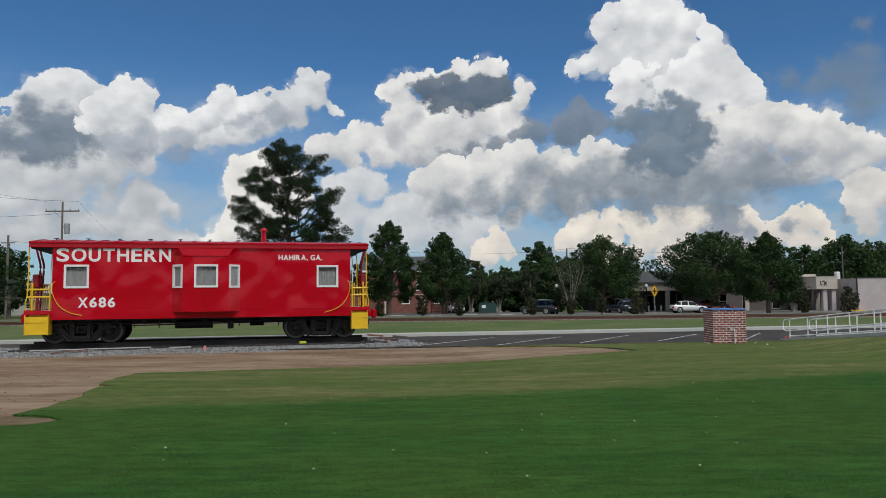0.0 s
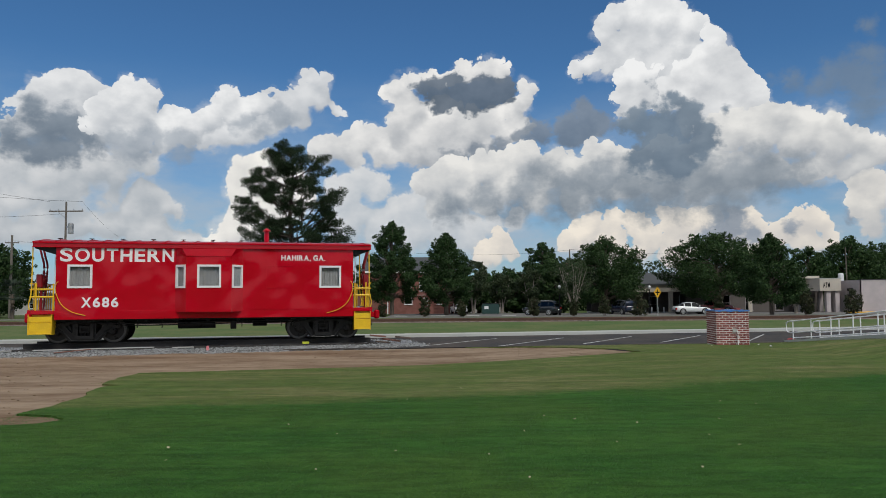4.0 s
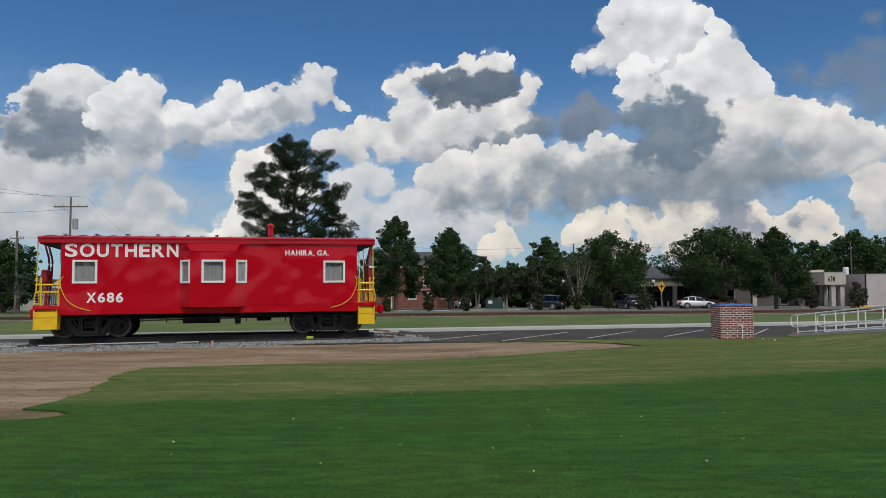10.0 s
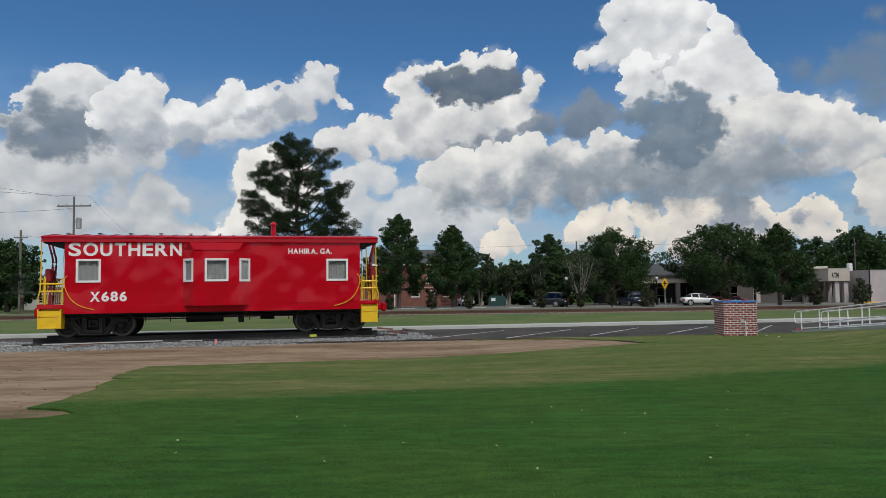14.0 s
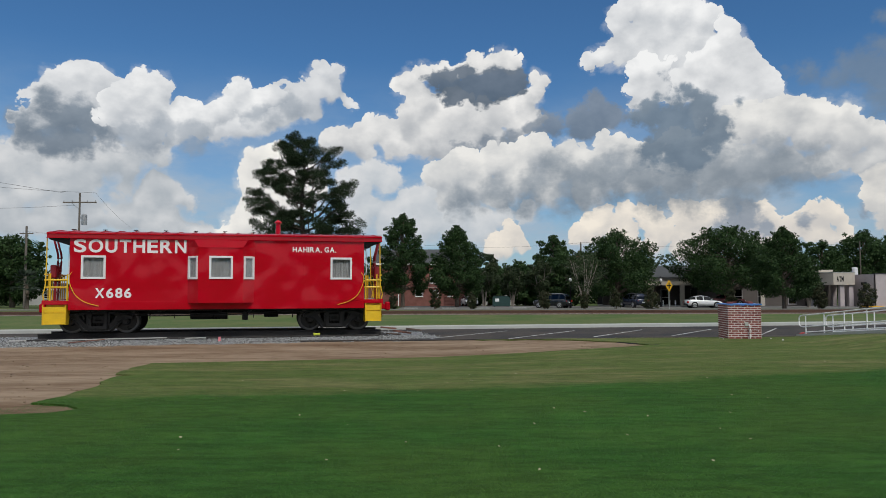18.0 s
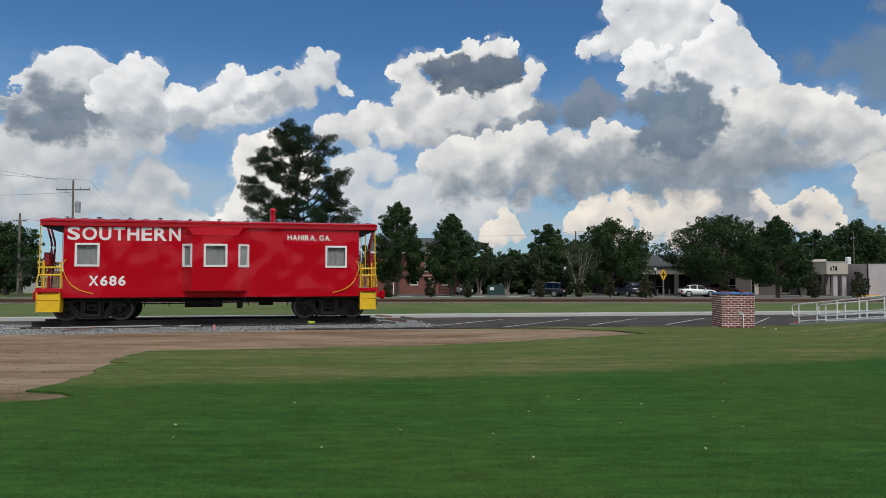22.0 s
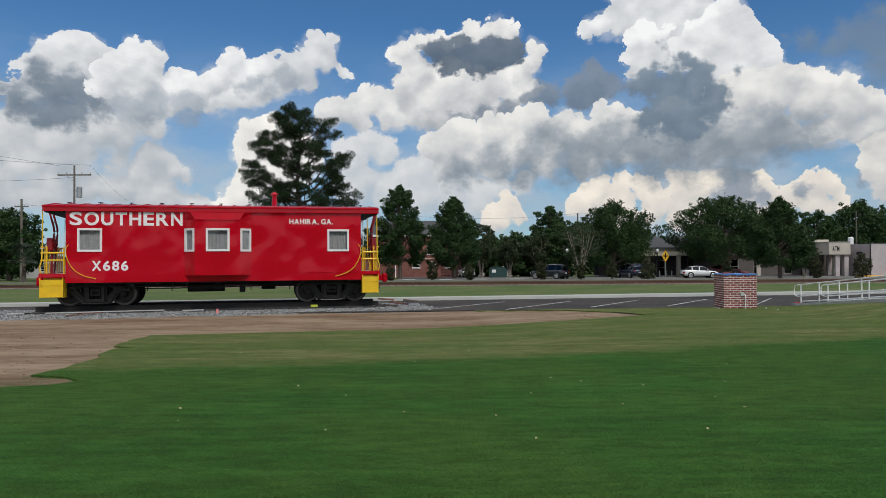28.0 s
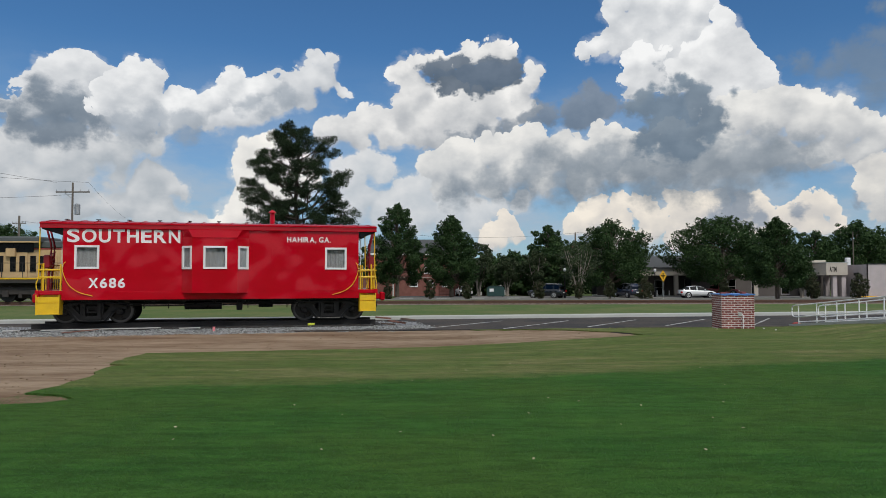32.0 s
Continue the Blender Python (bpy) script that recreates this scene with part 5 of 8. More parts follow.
def build_gravel():
    """The stone bed: a low mound and thousands of separate stones over it."""
    def bed(x, y):
        edge = 3.75 + 0.25 * math.sin(x * 1.3) + 0.2 * math.sin(x * 3.1 + 1)
        k = 1 - min(1.0, max(0.0, (abs(y + 0.25) - 1.5) / (edge - 1.5)))
        e = min(1.0, max(0.0, (8.5 - x) / 1.1)) * min(1.0, max(0.0, (x + 15) / 1.0))
        return -0.40 + 0.17 * min(k, 1.0) * e ** 0.7 + 0.02 * noise.noise(Vector((x * 2, y * 2, 0)))
    bm = bmesh.new()
    xs, ys = np.arange(-15, 8.8, 0.35), np.arange(-4.6, 3.4, 0.25)
    grid = [[bm.verts.new((x, y, bed(x, y))) for x in xs] for y in ys]
    for a, b in zip(grid, grid[1:]):
        for i in range(len(xs) - 1):
            bm.faces.new((a[i], a[i + 1], b[i + 1], b[i]))
    ob = smooth(part("gravel_bed", bm, GRAVEL, None))
    ob.matrix_basis = CABOOSE
    tagged(ob, "low bed of grey crushed stone", "gravel", kind="stuff")
    rng = np.random.default_rng(5)
    ico = bmesh.new()
    bmesh.ops.create_icosphere(ico, subdivisions=1, radius=1.0)
    v0 = np.array([v.co[:] for v in ico.verts])
    ico.verts.index_update()
    f0 = np.array([[v.index for v in f.verts] for f in ico.faces])
    ico.free()
    vs, fs = [], []
    count = 0
    while count < 22000:
        x = rng.uniform(-9.5, 8.5)
        y = -rng.uniform(1.45, 4.4) if rng.random() < 0.93 else rng.uniform(-1.3, 1.5)
        if y < -4.5:
            continue
        z = bed(x, y)
        if z < -0.385 and rng.random() < 0.8:
            continue
        r = rng.uniform(0.013, 0.036)
        s = v0 * rng.uniform(0.6, 1.25, 3) * r * (1 + rng.uniform(-0.18, 0.18, (len(v0), 1)))
        a = rng.uniform(0, 6.28)
        s = s @ np.array([[math.cos(a), -math.sin(a), 0], [math.sin(a), math.cos(a), 0], [0, 0, 1]])
        vs.append(s + (x, y, z + r * 0.35))
        fs.append(f0 + count * len(v0))
        count += 1
    ob = raw_mesh("gravel_stones", np.concatenate(vs), np.concatenate(fs), STONE)
    ob.matrix_basis = CABOOSE
    tagged(ob, "loose grey crushed stones", "gravel", kind="stuff")


build_gravel()


# ---- brick pillar ----
def build_pillar():
    thing_ = thing("brick_pillar", pose(8.96, 22.31, -0.01, 0, 0, -4), "unfinished red brick pillar with a blue membrane on top", "brick pillar")
    half, course, length, depth_, joint = 0.487, 0.0677, 0.1948, 0.09, 0.017
    part("core", one_box(-half + 0.004, half - 0.004, -half + 0.004, half - 0.004, -0.05, 1.02), MORTAR, thing_, "pale mortar")
    full = one_box(-(length - joint) / 2, (length - joint) / 2, -depth_ / 2, depth_ / 2, joint / 2, course - joint / 2, 0.004)
    stub = one_box(-(length / 2 - joint) / 2, (length / 2 - joint) / 2, -depth_ / 2, depth_ / 2, joint / 2, course - joint / 2, 0.004)
    data = {}
    for kind, bm in (("full", full), ("half", stub)):
        me = bpy.data.meshes.new("brick")
        bm.to_mesh(me)
        bm.free()
        me.materials.append(BRICK)
        data[kind] = me
    for row in range(15):
        for side in range(4):
            if side == 2 and row < 12:
                continue
            x, k = -half, 0
            while x < half - 0.02:
                width = min(length, half - x)
                kind = "full" if width > 0.15 and not (row % 2 and x < -half + 0.01) else "half"
                ob = new("brick", data[kind])
                ob.parent = thing_
                w = length if kind == "full" else length / 2
                ob.matrix_basis = pose(0, 0, 0, 0, 0, side * 90) @ pose(min(x + w / 2, half - w / 2), -half + depth_ / 2 + random.uniform(-0.002, 0.002), row * course)
                x += w
    bm = bmesh.new()
    pts = [(-0.51, -0.51), (0.51, -0.51), (0.51, 0.51), (-0.51, 0.51)]
    slab(bm, pts, 1.017, 1.05)
    part("membrane", bm, BLUE, thing_, "blue waterproof membrane")
    bm = bmesh.new()
    for i in range(12):
        x = -0.51 + i * 0.085
        d = 0.03 + 0.02 * math.sin(i * 1.7)
        box(bm, x, x + 0.085, -0.512, -0.503, 1.045 - d, 1.045)
    part("membrane_edge", bm, BLUE, thing_)
    for x, y, a in ((-0.38, -0.3, 10), (-0.1, 0.1, 80), (0.2, -0.35, 30), (0.38, 0.3, 5)):
        b = new("loose_brick", data["full"])
        b.matrix_basis = thing_.matrix_basis @ pose(x, y, 1.048, 0, 0, a)
        tagged(b, "loose red brick lying on the pillar", "brick", "loose bricks")
    pipe = part("conduit", one_tube(curve([(0.13, -0.54, -0.02), (0.13, -0.54, 0.2), (0.13, -0.54, 0.38), (0.12, -0.50, 0.44)], 4), 0.016), WHITE, thing_, "white plastic conduit")
    part("outlet_box", one_box(0.0, 0.10, -0.515, -0.48, 0.38, 0.50, 0.006), CONCRETE, thing_)


build_pillar()


# ---- ramp and handrails ----
def build_ramp():
    """A concrete ramp that climbs towards the camera, with a pipe rail on both sides."""
    bm = bmesh.new()
    slab(bm, [(27.3, -0.45), (27.3, -0.22), (19.7, 0.449), (12.0, 0.449), (12.0, -0.45)], 13.08, 14.35, Matrix(((0, 0, 1, 0), (1, 0, 0, 0), (0, 1, 0, 0), (0, 0, 0, 1))))
    tagged(part("ramp", bm, CONCRETE, None), "sloping pale concrete ramp", "ramp", kind="structure")
    for x in (13.2, 14.2):
        hr = thing("handrail", pose(x, 27.1, -0.21), "white-painted steel pipe handrail along the ramp", "handrail", "ramp handrails")

        def at(y, h):
            return (0, -y, min(0.088 * max(y - 0.1, 0), 0.66) + h)
        end = 14.0
        loop = curve([at(0.3, 0.28), at(0.05, 0.28), at(-0.16, 0.33), at(-0.2, 0.48), at(-0.16, 0.64), at(0.05, 0.70), at(0.3, 0.70)], 4)
        part("end_loop", one_tube(loop, 0.021, 8), WHITE, hr)
        for name, z in (("top_rail", 0.70), ("middle_rail", 0.28), ("bottom_rail", 0.08)):
            part(name, one_tube([at(0.29, z), at(3.0, z), at(7.6, z), at(8.0, z), at(end, z)], 0.021, 8), WHITE, hr)
        for k in range(11):
            part("post", one_rod(at(0.3 + k * 1.3, -0.02), at(0.3 + k * 1.3, 0.70), 0.021, sides=8), WHITE, hr)


build_ramp()

# ---- trees ----


def crown(name, clumps, count, size, mat, parent, seed, droop=0.0, fill=0.45):
    """Many small leaves on and inside round clumps (x, y, z, r): one mesh, with an uneven outline and gaps."""
    rng = np.random.default_rng(seed)
    c = np.array(clumps)
    w = c[:, 3] ** 2
    k = rng.choice(len(c), count, p=w / w.sum())
    d = rng.normal(size=(count, 3))
    d /= np.linalg.norm(d, axis=1)[:, None]
    rad = c[k, 3] * (fill + (1.08 - fill) * rng.random(count) ** 0.6)
    p = c[k, :3] + d * rad[:, None] * (1.0, 1.0, 0.8)
    nrm = d * 0.6 + rng.normal(size=(count, 3)) * 0.55 + (0, 0, 0.35 - droop)
    nrm /= np.linalg.norm(nrm, axis=1)[:, None]
    a = np.cross(nrm, rng.normal(size=(count, 3)))
    a /= np.linalg.norm(a, axis=1)[:, None]
    b = np.cross(nrm, a)
    s = size * rng.uniform(0.55, 1.3, count)[:, None]
    bow = nrm * s * 0.22
    quad = np.stack([p - a * s, p - b * s * 0.5 + bow, p + a * s, p + b * s * 0.5 + bow], 1).reshape(-1, 3)
    return raw_mesh(name, quad, np.arange(count * 4).reshape(-1, 4), mat, parent)


def limb_points(a, b, rng, sag=0.12):
    a, b = Vector(a), Vector(b)
    d = (b - a).length
    m1 = a.lerp(b, 0.35) + Vector((rng.uniform(-1, 1), rng.uniform(-1, 1), rng.uniform(0.2, 1))) * d * sag
    m2 = a.lerp(b, 0.7) + Vector((rng.uniform(-1, 1), rng.uniform(-1, 1), rng.uniform(0, 0.8))) * d * sag * 0.7
    return curve([a, m1, m2, b], 3)


def grow(name, label, x, y, height, spread, low, shape, count, size, leaf, bark, seed, trunk=0.25, stems=1, nclumps=26, puff=0.30, group="", category="tree", fill=0.45, base=None, sprays=3):
    """A tree at x, y: tapered trunk or stems, limbs to each clump, and a crown whose half-width at each height is given by shape(t)."""
    rng = random.Random(seed)
    z0 = float(ground_height(x, y)) if base is None else base
    tree = thing(name, pose(x, y, z0, 0, 0, rng.uniform(0, 30)), label, category, group)
    clumps, sprigs = [], []
    for i in range(nclumps):
        t = (i + 0.5) / nclumps
        r = spread * shape(t) * rng.uniform(0.72, 1.12)
        a = i * 2.4 + rng.uniform(-0.5, 0.5)
        pr = spread * puff * rng.uniform(0.6, 1.25) * (0.5 + 0.5 * shape(t))
        q = max(r - pr * 0.55, 0) * (math.sqrt(rng.uniform(0.3, 1.0)) if t < 0.95 else 0.3)
        at = Vector((math.cos(a) * q, math.sin(a) * q, height * (low + (1 - low) * t) - pr * 0.5))
        clumps.append((*at, pr))
        # sprigs that break the outline
        for k in range(sprays):
            out = Vector((at.x + rng.uniform(-1, 1) * pr, at.y + rng.uniform(-1, 1) * pr, rng.uniform(-0.1, 1.5) * pr)).normalized()
            sprigs.append((*(at + out * pr * rng.uniform(0.8, 1.35)), pr * rng.uniform(0.14, 0.36)))
    if stems == 1:
        lean = (rng.uniform(-0.3, 0.3), rng.uniform(-0.3, 0.3))
        pts = curve([(0, 0, -0.2), (lean[0] * 0.3, lean[1] * 0.3, height * 0.3), (lean[0], lean[1], height * 0.6), (lean[0] * 0.5, lean[1] * 0.5, height * 0.92)], 4)
        bole = part("trunk", one_tube(pts, trunk, 9, 0.12), bark, tree)
        feet = [(lean[0] * 0.5, lean[1] * 0.5)] * len(clumps)
    else:
        feet = []
        bole = None
        for k in range(stems):
            a = k * math.tau / stems + rng.uniform(-0.3, 0.3)
            out = spread * 0.5
            pts = curve([(0.12 * math.cos(a), 0.12 * math.sin(a), -0.1), (out * 0.25 * math.cos(a), out * 0.25 * math.sin(a), height * 0.25), (out * 0.7 * math.cos(a), out * 0.7 * math.sin(a), height * 0.55), (out * 1.1 * math.cos(a), out * 1.1 * math.sin(a), height * 0.85)], 4)
            st = part("trunk" if k == 0 else "stem", one_tube(pts, trunk, 7, 0.25), bark, tree)
            bole = bole or st
            feet.append((out * 0.6 * math.cos(a), out * 0.6 * math.sin(a)))
    limbs = bmesh.new()
    for i, (cx, cy, cz, r) in enumerate(clumps):
        fx, fy = feet[i % len(feet)]
        zf = max(height * 0.18, cz - height * rng.uniform(0.12, 0.25))
        tube(limbs, limb_points((fx, fy, zf), (cx, cy, cz), rng), trunk * rng.uniform(0.16, 0.30), 5, 0.3)
    tagged(part("branchwork", limbs, bark, tree), kind="stuff")
    crown("crown", clumps + sprigs, count, size, leaf, tree, seed, fill=fill)
    return tree


def dome(t):
    return max(0.15, math.sqrt(max(0.0, 1 - (1.75 * t - 0.75) ** 2)))


def vase(t):
    return 0.35 + 0.65 * math.sin(min(1.0, t * 1.15) * 2.4)


def loblolly(t):
    return (0.30 + 0.72 * (1 - t) ** 0.6) * (1 + 0.08 * math.sin(t * 21))


PINE_BARK = material("dark_pine_bark", (0.05, 0.036, 0.026), 0.9, other=(0.028, 0.022, 0.018), scale=3, fine=20)


def build_pine(x, y, height, spread, seed):
    """A tall open pine: a slim bole, rising limbs that fork into twigs, and flat tufts of needles at their ends, with gaps between."""
    rng = random.Random(seed)
    tree = thing("pine_tree", pose(x, y, float(ground_height(x, y))), "tall dark pine tree with an open rounded crown", "pine tree")
    bole = curve([(0, 0, -0.2), (0.1, 0, height * 0.35), (-0.25, 0.1, height * 0.6), (0.05, 0, height * 0.8), (0.15, 0, height * 0.97)], 5)
    part("trunk", one_tube(bole, 0.34, 10, 0.14), PINE_BARK, tree)
    limbs, tufts = bmesh.new(), []

    def half_width(t):
        return spread * min(1.0, 0.98 - 0.10 * t) * math.sqrt(max(0.02, 1 - max(0.0, (t - 0.30) / 0.72) ** 2.7))

    n = 84
    for i in range(n):
        t = (i + rng.uniform(0.1, 0.9)) / n
        z = height * (0.22 + 0.77 * t)
        a = i * 2.39996 + rng.uniform(-0.35, 0.35)
        reach_ = max(0.7, half_width(t) * (rng.uniform(0.78, 1.06) if i % 3 else rng.uniform(0.35, 0.8)))
        rise = reach_ * rng.uniform(0.30, 0.75) * (0.45 + 0.7 * t)
        foot = Vector((0, 0, z - rise * 0.9 - 0.3))
        tip = Vector((math.cos(a) * reach_, math.sin(a) * reach_, z + rng.uniform(-0.3, 0.3)))
        if tip.z > height:
            tip.z = height - rng.uniform(0.0, 0.4)
        mid1 = foot.lerp(tip, 0.35) + Vector((rng.uniform(-0.3, 0.3), rng.uniform(-0.3, 0.3), -rise * 0.12))
        mid2 = foot.lerp(tip, 0.7) + Vector((rng.uniform(-0.4, 0.4), rng.uniform(-0.4, 0.4), rise * 0.10))
        line = curve([foot, mid1, mid2, tip], 4)
        tube(limbs, line, 0.045 + 0.014 * reach_, 5, 0.25)
        forks = 2 + int(reach_ * 0.9)
        for k in range(forks):
            u = 0.50 + 0.50 * (k + rng.random()) / forks
            at = line[min(len(line) - 1, int(u * (len(line) - 1)))]
            side = rng.choice((-1, 1)) * rng.uniform(0.5, 1.2)
            d = Vector((math.cos(a + side), math.sin(a + side), rng.uniform(-0.05, 0.55)))
            end = at + d * rng.uniform(0.45, 1.25) * (0.5 + 0.14 * reach_)
            tube(limbs, [at, at.lerp(end, 0.5) + Vector((0, 0, 0.06)), end], 0.028, 4, 0.4)
            tufts.append((*end, rng.uniform(0.30, 0.60)))
            if rng.random() < 0.75:
                tufts.append((*(end + Vector((rng.uniform(-0.5, 0.5), rng.uniform(-0.5, 0.5), rng.uniform(0.0, 0.35)))), rng.uniform(0.18, 0.38)))
        tufts.append((*tip, rng.uniform(0.36, 0.7)))
    tagged(part("branchwork", limbs, PINE_BARK, tree), kind="stuff")
    # needle sprays: narrow slips that stand out from each tuft
    g = np.random.default_rng(seed)
    c = np.array(tufts)
    count = 140000
    w = c[:, 3] ** 2
    k = g.choice(len(c), count, p=w / w.sum())
    d = g.normal(size=(count, 3))
    d /= np.linalg.norm(d, axis=1)[:, None]
    p = c[k, :3] + d * (c[k, 3] * g.random(count) ** 0.5)[:, None] * (1.15, 1.15, 0.85)
    out = d + g.normal(size=(count, 3)) * 0.5 + (0, 0, 0.5)
    out /= np.linalg.norm(out, axis=1)[:, None]
    side = np.cross(out, g.normal(size=(count, 3)))
    side /= np.linalg.norm(side, axis=1)[:, None]
    long_, wide = g.uniform(0.09, 0.20, count)[:, None], g.uniform(0.018, 0.036, count)[:, None]
    quad = np.stack([p - side * wide, p + side * wide, p + out * long_ + side * wide * 0.5, p + out * long_ - side * wide * 0.5], 1).reshape(-1, 3)
    raw_mesh("crown", quad, np.arange(count * 4).reshape(-1, 4), PINE_LEAF, tree)


def ovate(t):
    """Widest low down, drawing in to a point."""
    return max(0.05, (0.72 + 0.28 * min(1.0, t * 3.2)) * (1 - max(0.0, t - 0.22) / 0.78) ** 0.55)


def build_trees():
    # the great pine behind the wagon
    build_pine(-15.0, 75, 17.9, 5.9, 3)
    mags = "dense dark green magnolia with a pointed crown"
    grow("magnolia_tree", mags, -5.9, 96, 12.4, 4.3, 0.19, ovate, 34000, 0.13, MAGNOLIA_LEAF, BARK, 11, 0.30, nclumps=135, puff=0.20, sprays=5, fill=0.4, group="magnolias")
    grow("magnolia_tree", mags, 1.3, 96, 10.8, 4.4, 0.19, ovate, 34000, 0.13, MAGNOLIA_LEAF, BARK, 12, 0.32, nclumps=135, puff=0.20, sprays=5, fill=0.4, group="magnolias")
    grow("magnolia_tree", mags, 36.2, 78, 8.8, 3.7, 0.20, ovate, 34000, 0.11, MAGNOLIA_LEAF, BARK, 13, 0.24, nclumps=135, puff=0.20, sprays=5, fill=0.4, group="magnolias")
    oaks = "broad dark green oak with a rounded crown"
    grow("oak_tree", oaks, 23.4, 100, 10.2, 5.8, 0.24, dome, 30000, 0.15, OAK_LEAF, BARK, 21, 0.45, nclumps=70, puff=0.23, sprays=4, group="oaks")
    grow("oak_tree", oaks, 17.0, 104, 8.0, 3.8, 0.2, dome, 12000, 0.18, OAK_LEAF, BARK, 22, 0.3, nclumps=28, puff=0.32, group="oaks")
    grow("oak_tree", oaks, 37.4, 96, 10.6, 7.4, 0.30, dome, 38000, 0.15, OAK_LEAF, BARK, 23, 0.45, nclumps=80, puff=0.19, sprays=4, group="oaks")
    grow("oak_tree", "distant dark oak above the roofs", 18.6, 128, 12.2, 3.6, 0.35, dome, 8000, 0.25, OAK_LEAF, BARK, 24, 0.4, nclumps=26, puff=0.32, group="oaks")
    grow("oak_tree", oaks, -46.6, 66, 8.9, 4.6, 0.16, dome, 26000, 0.15, OAK_LEAF, BARK, 25, 0.4, nclumps=48, puff=0.30, group="oaks")
    grow("oak_tree", oaks, -59.0, 98, 9.8, 5.0, 0.2, dome, 15000, 0.23, OAK_LEAF, BARK, 26, 0.4, nclumps=40, puff=0.30, group="oaks")
    grow("oak_tree", "distant oak behind the bank", 67.2, 130, 11.0, 4.4, 0.3, dome, 9000, 0.26, OAK_LEAF, BARK, 27, 0.35, nclumps=30, puff=0.30, group="far oaks")
    grow("oak_tree", "distant oak behind the bank", 80.5, 140, 13.8, 6.6, 0.25, dome, 14000, 0.28, OAK_LEAF, BARK, 28, 0.4, nclumps=40, puff=0.30, group="far oaks")
    grow("oak_tree", "distant oak behind the bank", 92.0, 146, 12.5, 7.0, 0.2, dome, 13000, 0.28, OAK_LEAF, BARK, 29, 0.4, nclumps=40, puff=0.30, group="far oaks")
    grow("oak_tree", "distant oak behind the bank", 73.5, 138, 9.0, 5.0, 0.2, dome, 9000, 0.28, OAK_LEAF, BARK, 30, 0.4, nclumps=30, puff=0.32, group="far oaks")
    for k, (x, y, h, s) in enumerate(((-76, 120, 11, 7), (-40, 130, 10, 7), (-24, 128, 10, 6), (-11, 132, 9.5, 6), (28, 134, 9.5, 5.5), (49, 132, 9.5, 6), (10, 140, 7.0, 4.5), (14.5, 146, 8.0, 4.5), (3.5, 140, 6.6, 4.0), (100, 120, 12, 7), (6.6, 113, 6.4, 3.2), (12.4, 114, 6.2, 3.4), (16.2, 112, 6.6, 3.0), (28.5, 112, 7.0, 3.6))):
        grow("oak_tree", "distant dark tree in the town", x, y, h, s, 0.15, dome, 7000, 0.30, OAK_LEAF, BARK, 40 + k, 0.35, nclumps=26, puff=0.33, group="far trees")
    myrtles = "grey-green crape myrtle on several pale stems"
    for k, (x, y, h, s, n) in enumerate(((5.2, 102, 7.6, 2.9, 7000), (9.4, 104, 5.6, 2.3, 6000), (13.4, 103, 6.4, 2.6, 6500), (17.0, 90, 7.0, 3.2, 1700), (45.8, 92, 4.2, 2.2, 2600))):
        grow("crape_myrtle", myrtles, x, y, h, s, 0.35, vase, n, 0.15, MYRTLE_LEAF, PALE_BARK, 60 + k, 0.085, stems=6, nclumps=26, puff=0.26, group="crape myrtles", category="small tree")
    grow("bare_tree", "tall thin half-bare tree", 33.0, 118, 10.6, 2.6, 0.45, dome, 1500, 0.2, MYRTLE_LEAF, PALE_BARK, 71, 0.16, nclumps=24, puff=0.25, category="tree")
    shrubs = "small reddish-green roadside shrub"
    for k, (x, y, h, s) in enumerate(((-6.3, 84, 1.9, 0.6), (-1.4, 84, 2.1, 0.65), (2.8, 84, 1.9, 0.6), (11.3, 84, 2.3, 0.8), (19.5, 84, 2.3, 0.75), (23.6, 84, 2.5, 1.0), (32.9, 84, 2.4, 0.75), (38.9, 76, 2.3, 0.9), (41.6, 72, 2.5, 1.0), (15.9, 84, 2.0, 0.6))):
        grow("roadside_shrub", shrubs, x, y, h, s, 0.15, dome, 1600, 0.11, SHRUB_LEAF, BARK, 80 + k, 0.05, stems=4, nclumps=14, puff=0.42, group="roadside shrubs", category="shrub")
    # unseen trees added behind the camera, to darken what the paint and the glass mirror
    rng = random.Random(77)
    far = []
    for k in range(150):
        a = radians(rng.uniform(100, 260))
        d = rng.uniform(75, 95)
        r = rng.uniform(2.2, 4.2)
        far.append((math.sin(a) * d, math.cos(a) * d, rng.uniform(1.5, 7.5), r))
    tagged(crown("unseen_reflected_trees", far, 16000, 0.9, OAK_LEAF, None, 78), "unseen belt of trees added behind the camera for reflections", "woods", kind="stuff")
    # palm
    palm = thing("palm_tree", pose(-52.4, 90, float(ground_height(-52, 90))), "grey-green fan palm on a stout trunk", "palm tree")
    part("trunk", one_tube(curve([(0, 0, -0.2), (0.05, 0, 1.5), (0, 0, 3.0)], 4), 0.28, 9, 0.8), BARK, palm)
    rng = random.Random(9)
    for k in range(46):
        a, up = rng.uniform(0, math.tau), rng.uniform(-0.5, 1.2)
        d = Vector((math.cos(a) * math.cos(up), math.sin(a) * math.cos(up), math.sin(up)))
        tip = Vector((0, 0, 3.1)) + d * 1.3
        bm = one_rod((0, 0, 3.0), tip, 0.025, 0.015, 5)
        side = d.cross(Vector((0, 0, 1))).normalized()
        for j in range(11):
            w = (j - 5) / 5 * 1.25
            v = (d * math.cos(w) + side * math.sin(w)) * 0.85 + Vector((0, 0, -0.18 * abs(w)))
            q = v.cross(Vector((0, 0, 1))).normalized() * 0.085
            bm.faces.new([bm.verts.new(tip + o) for o in (Vector(), v * 0.5 + q, v, v * 0.5 - q)])
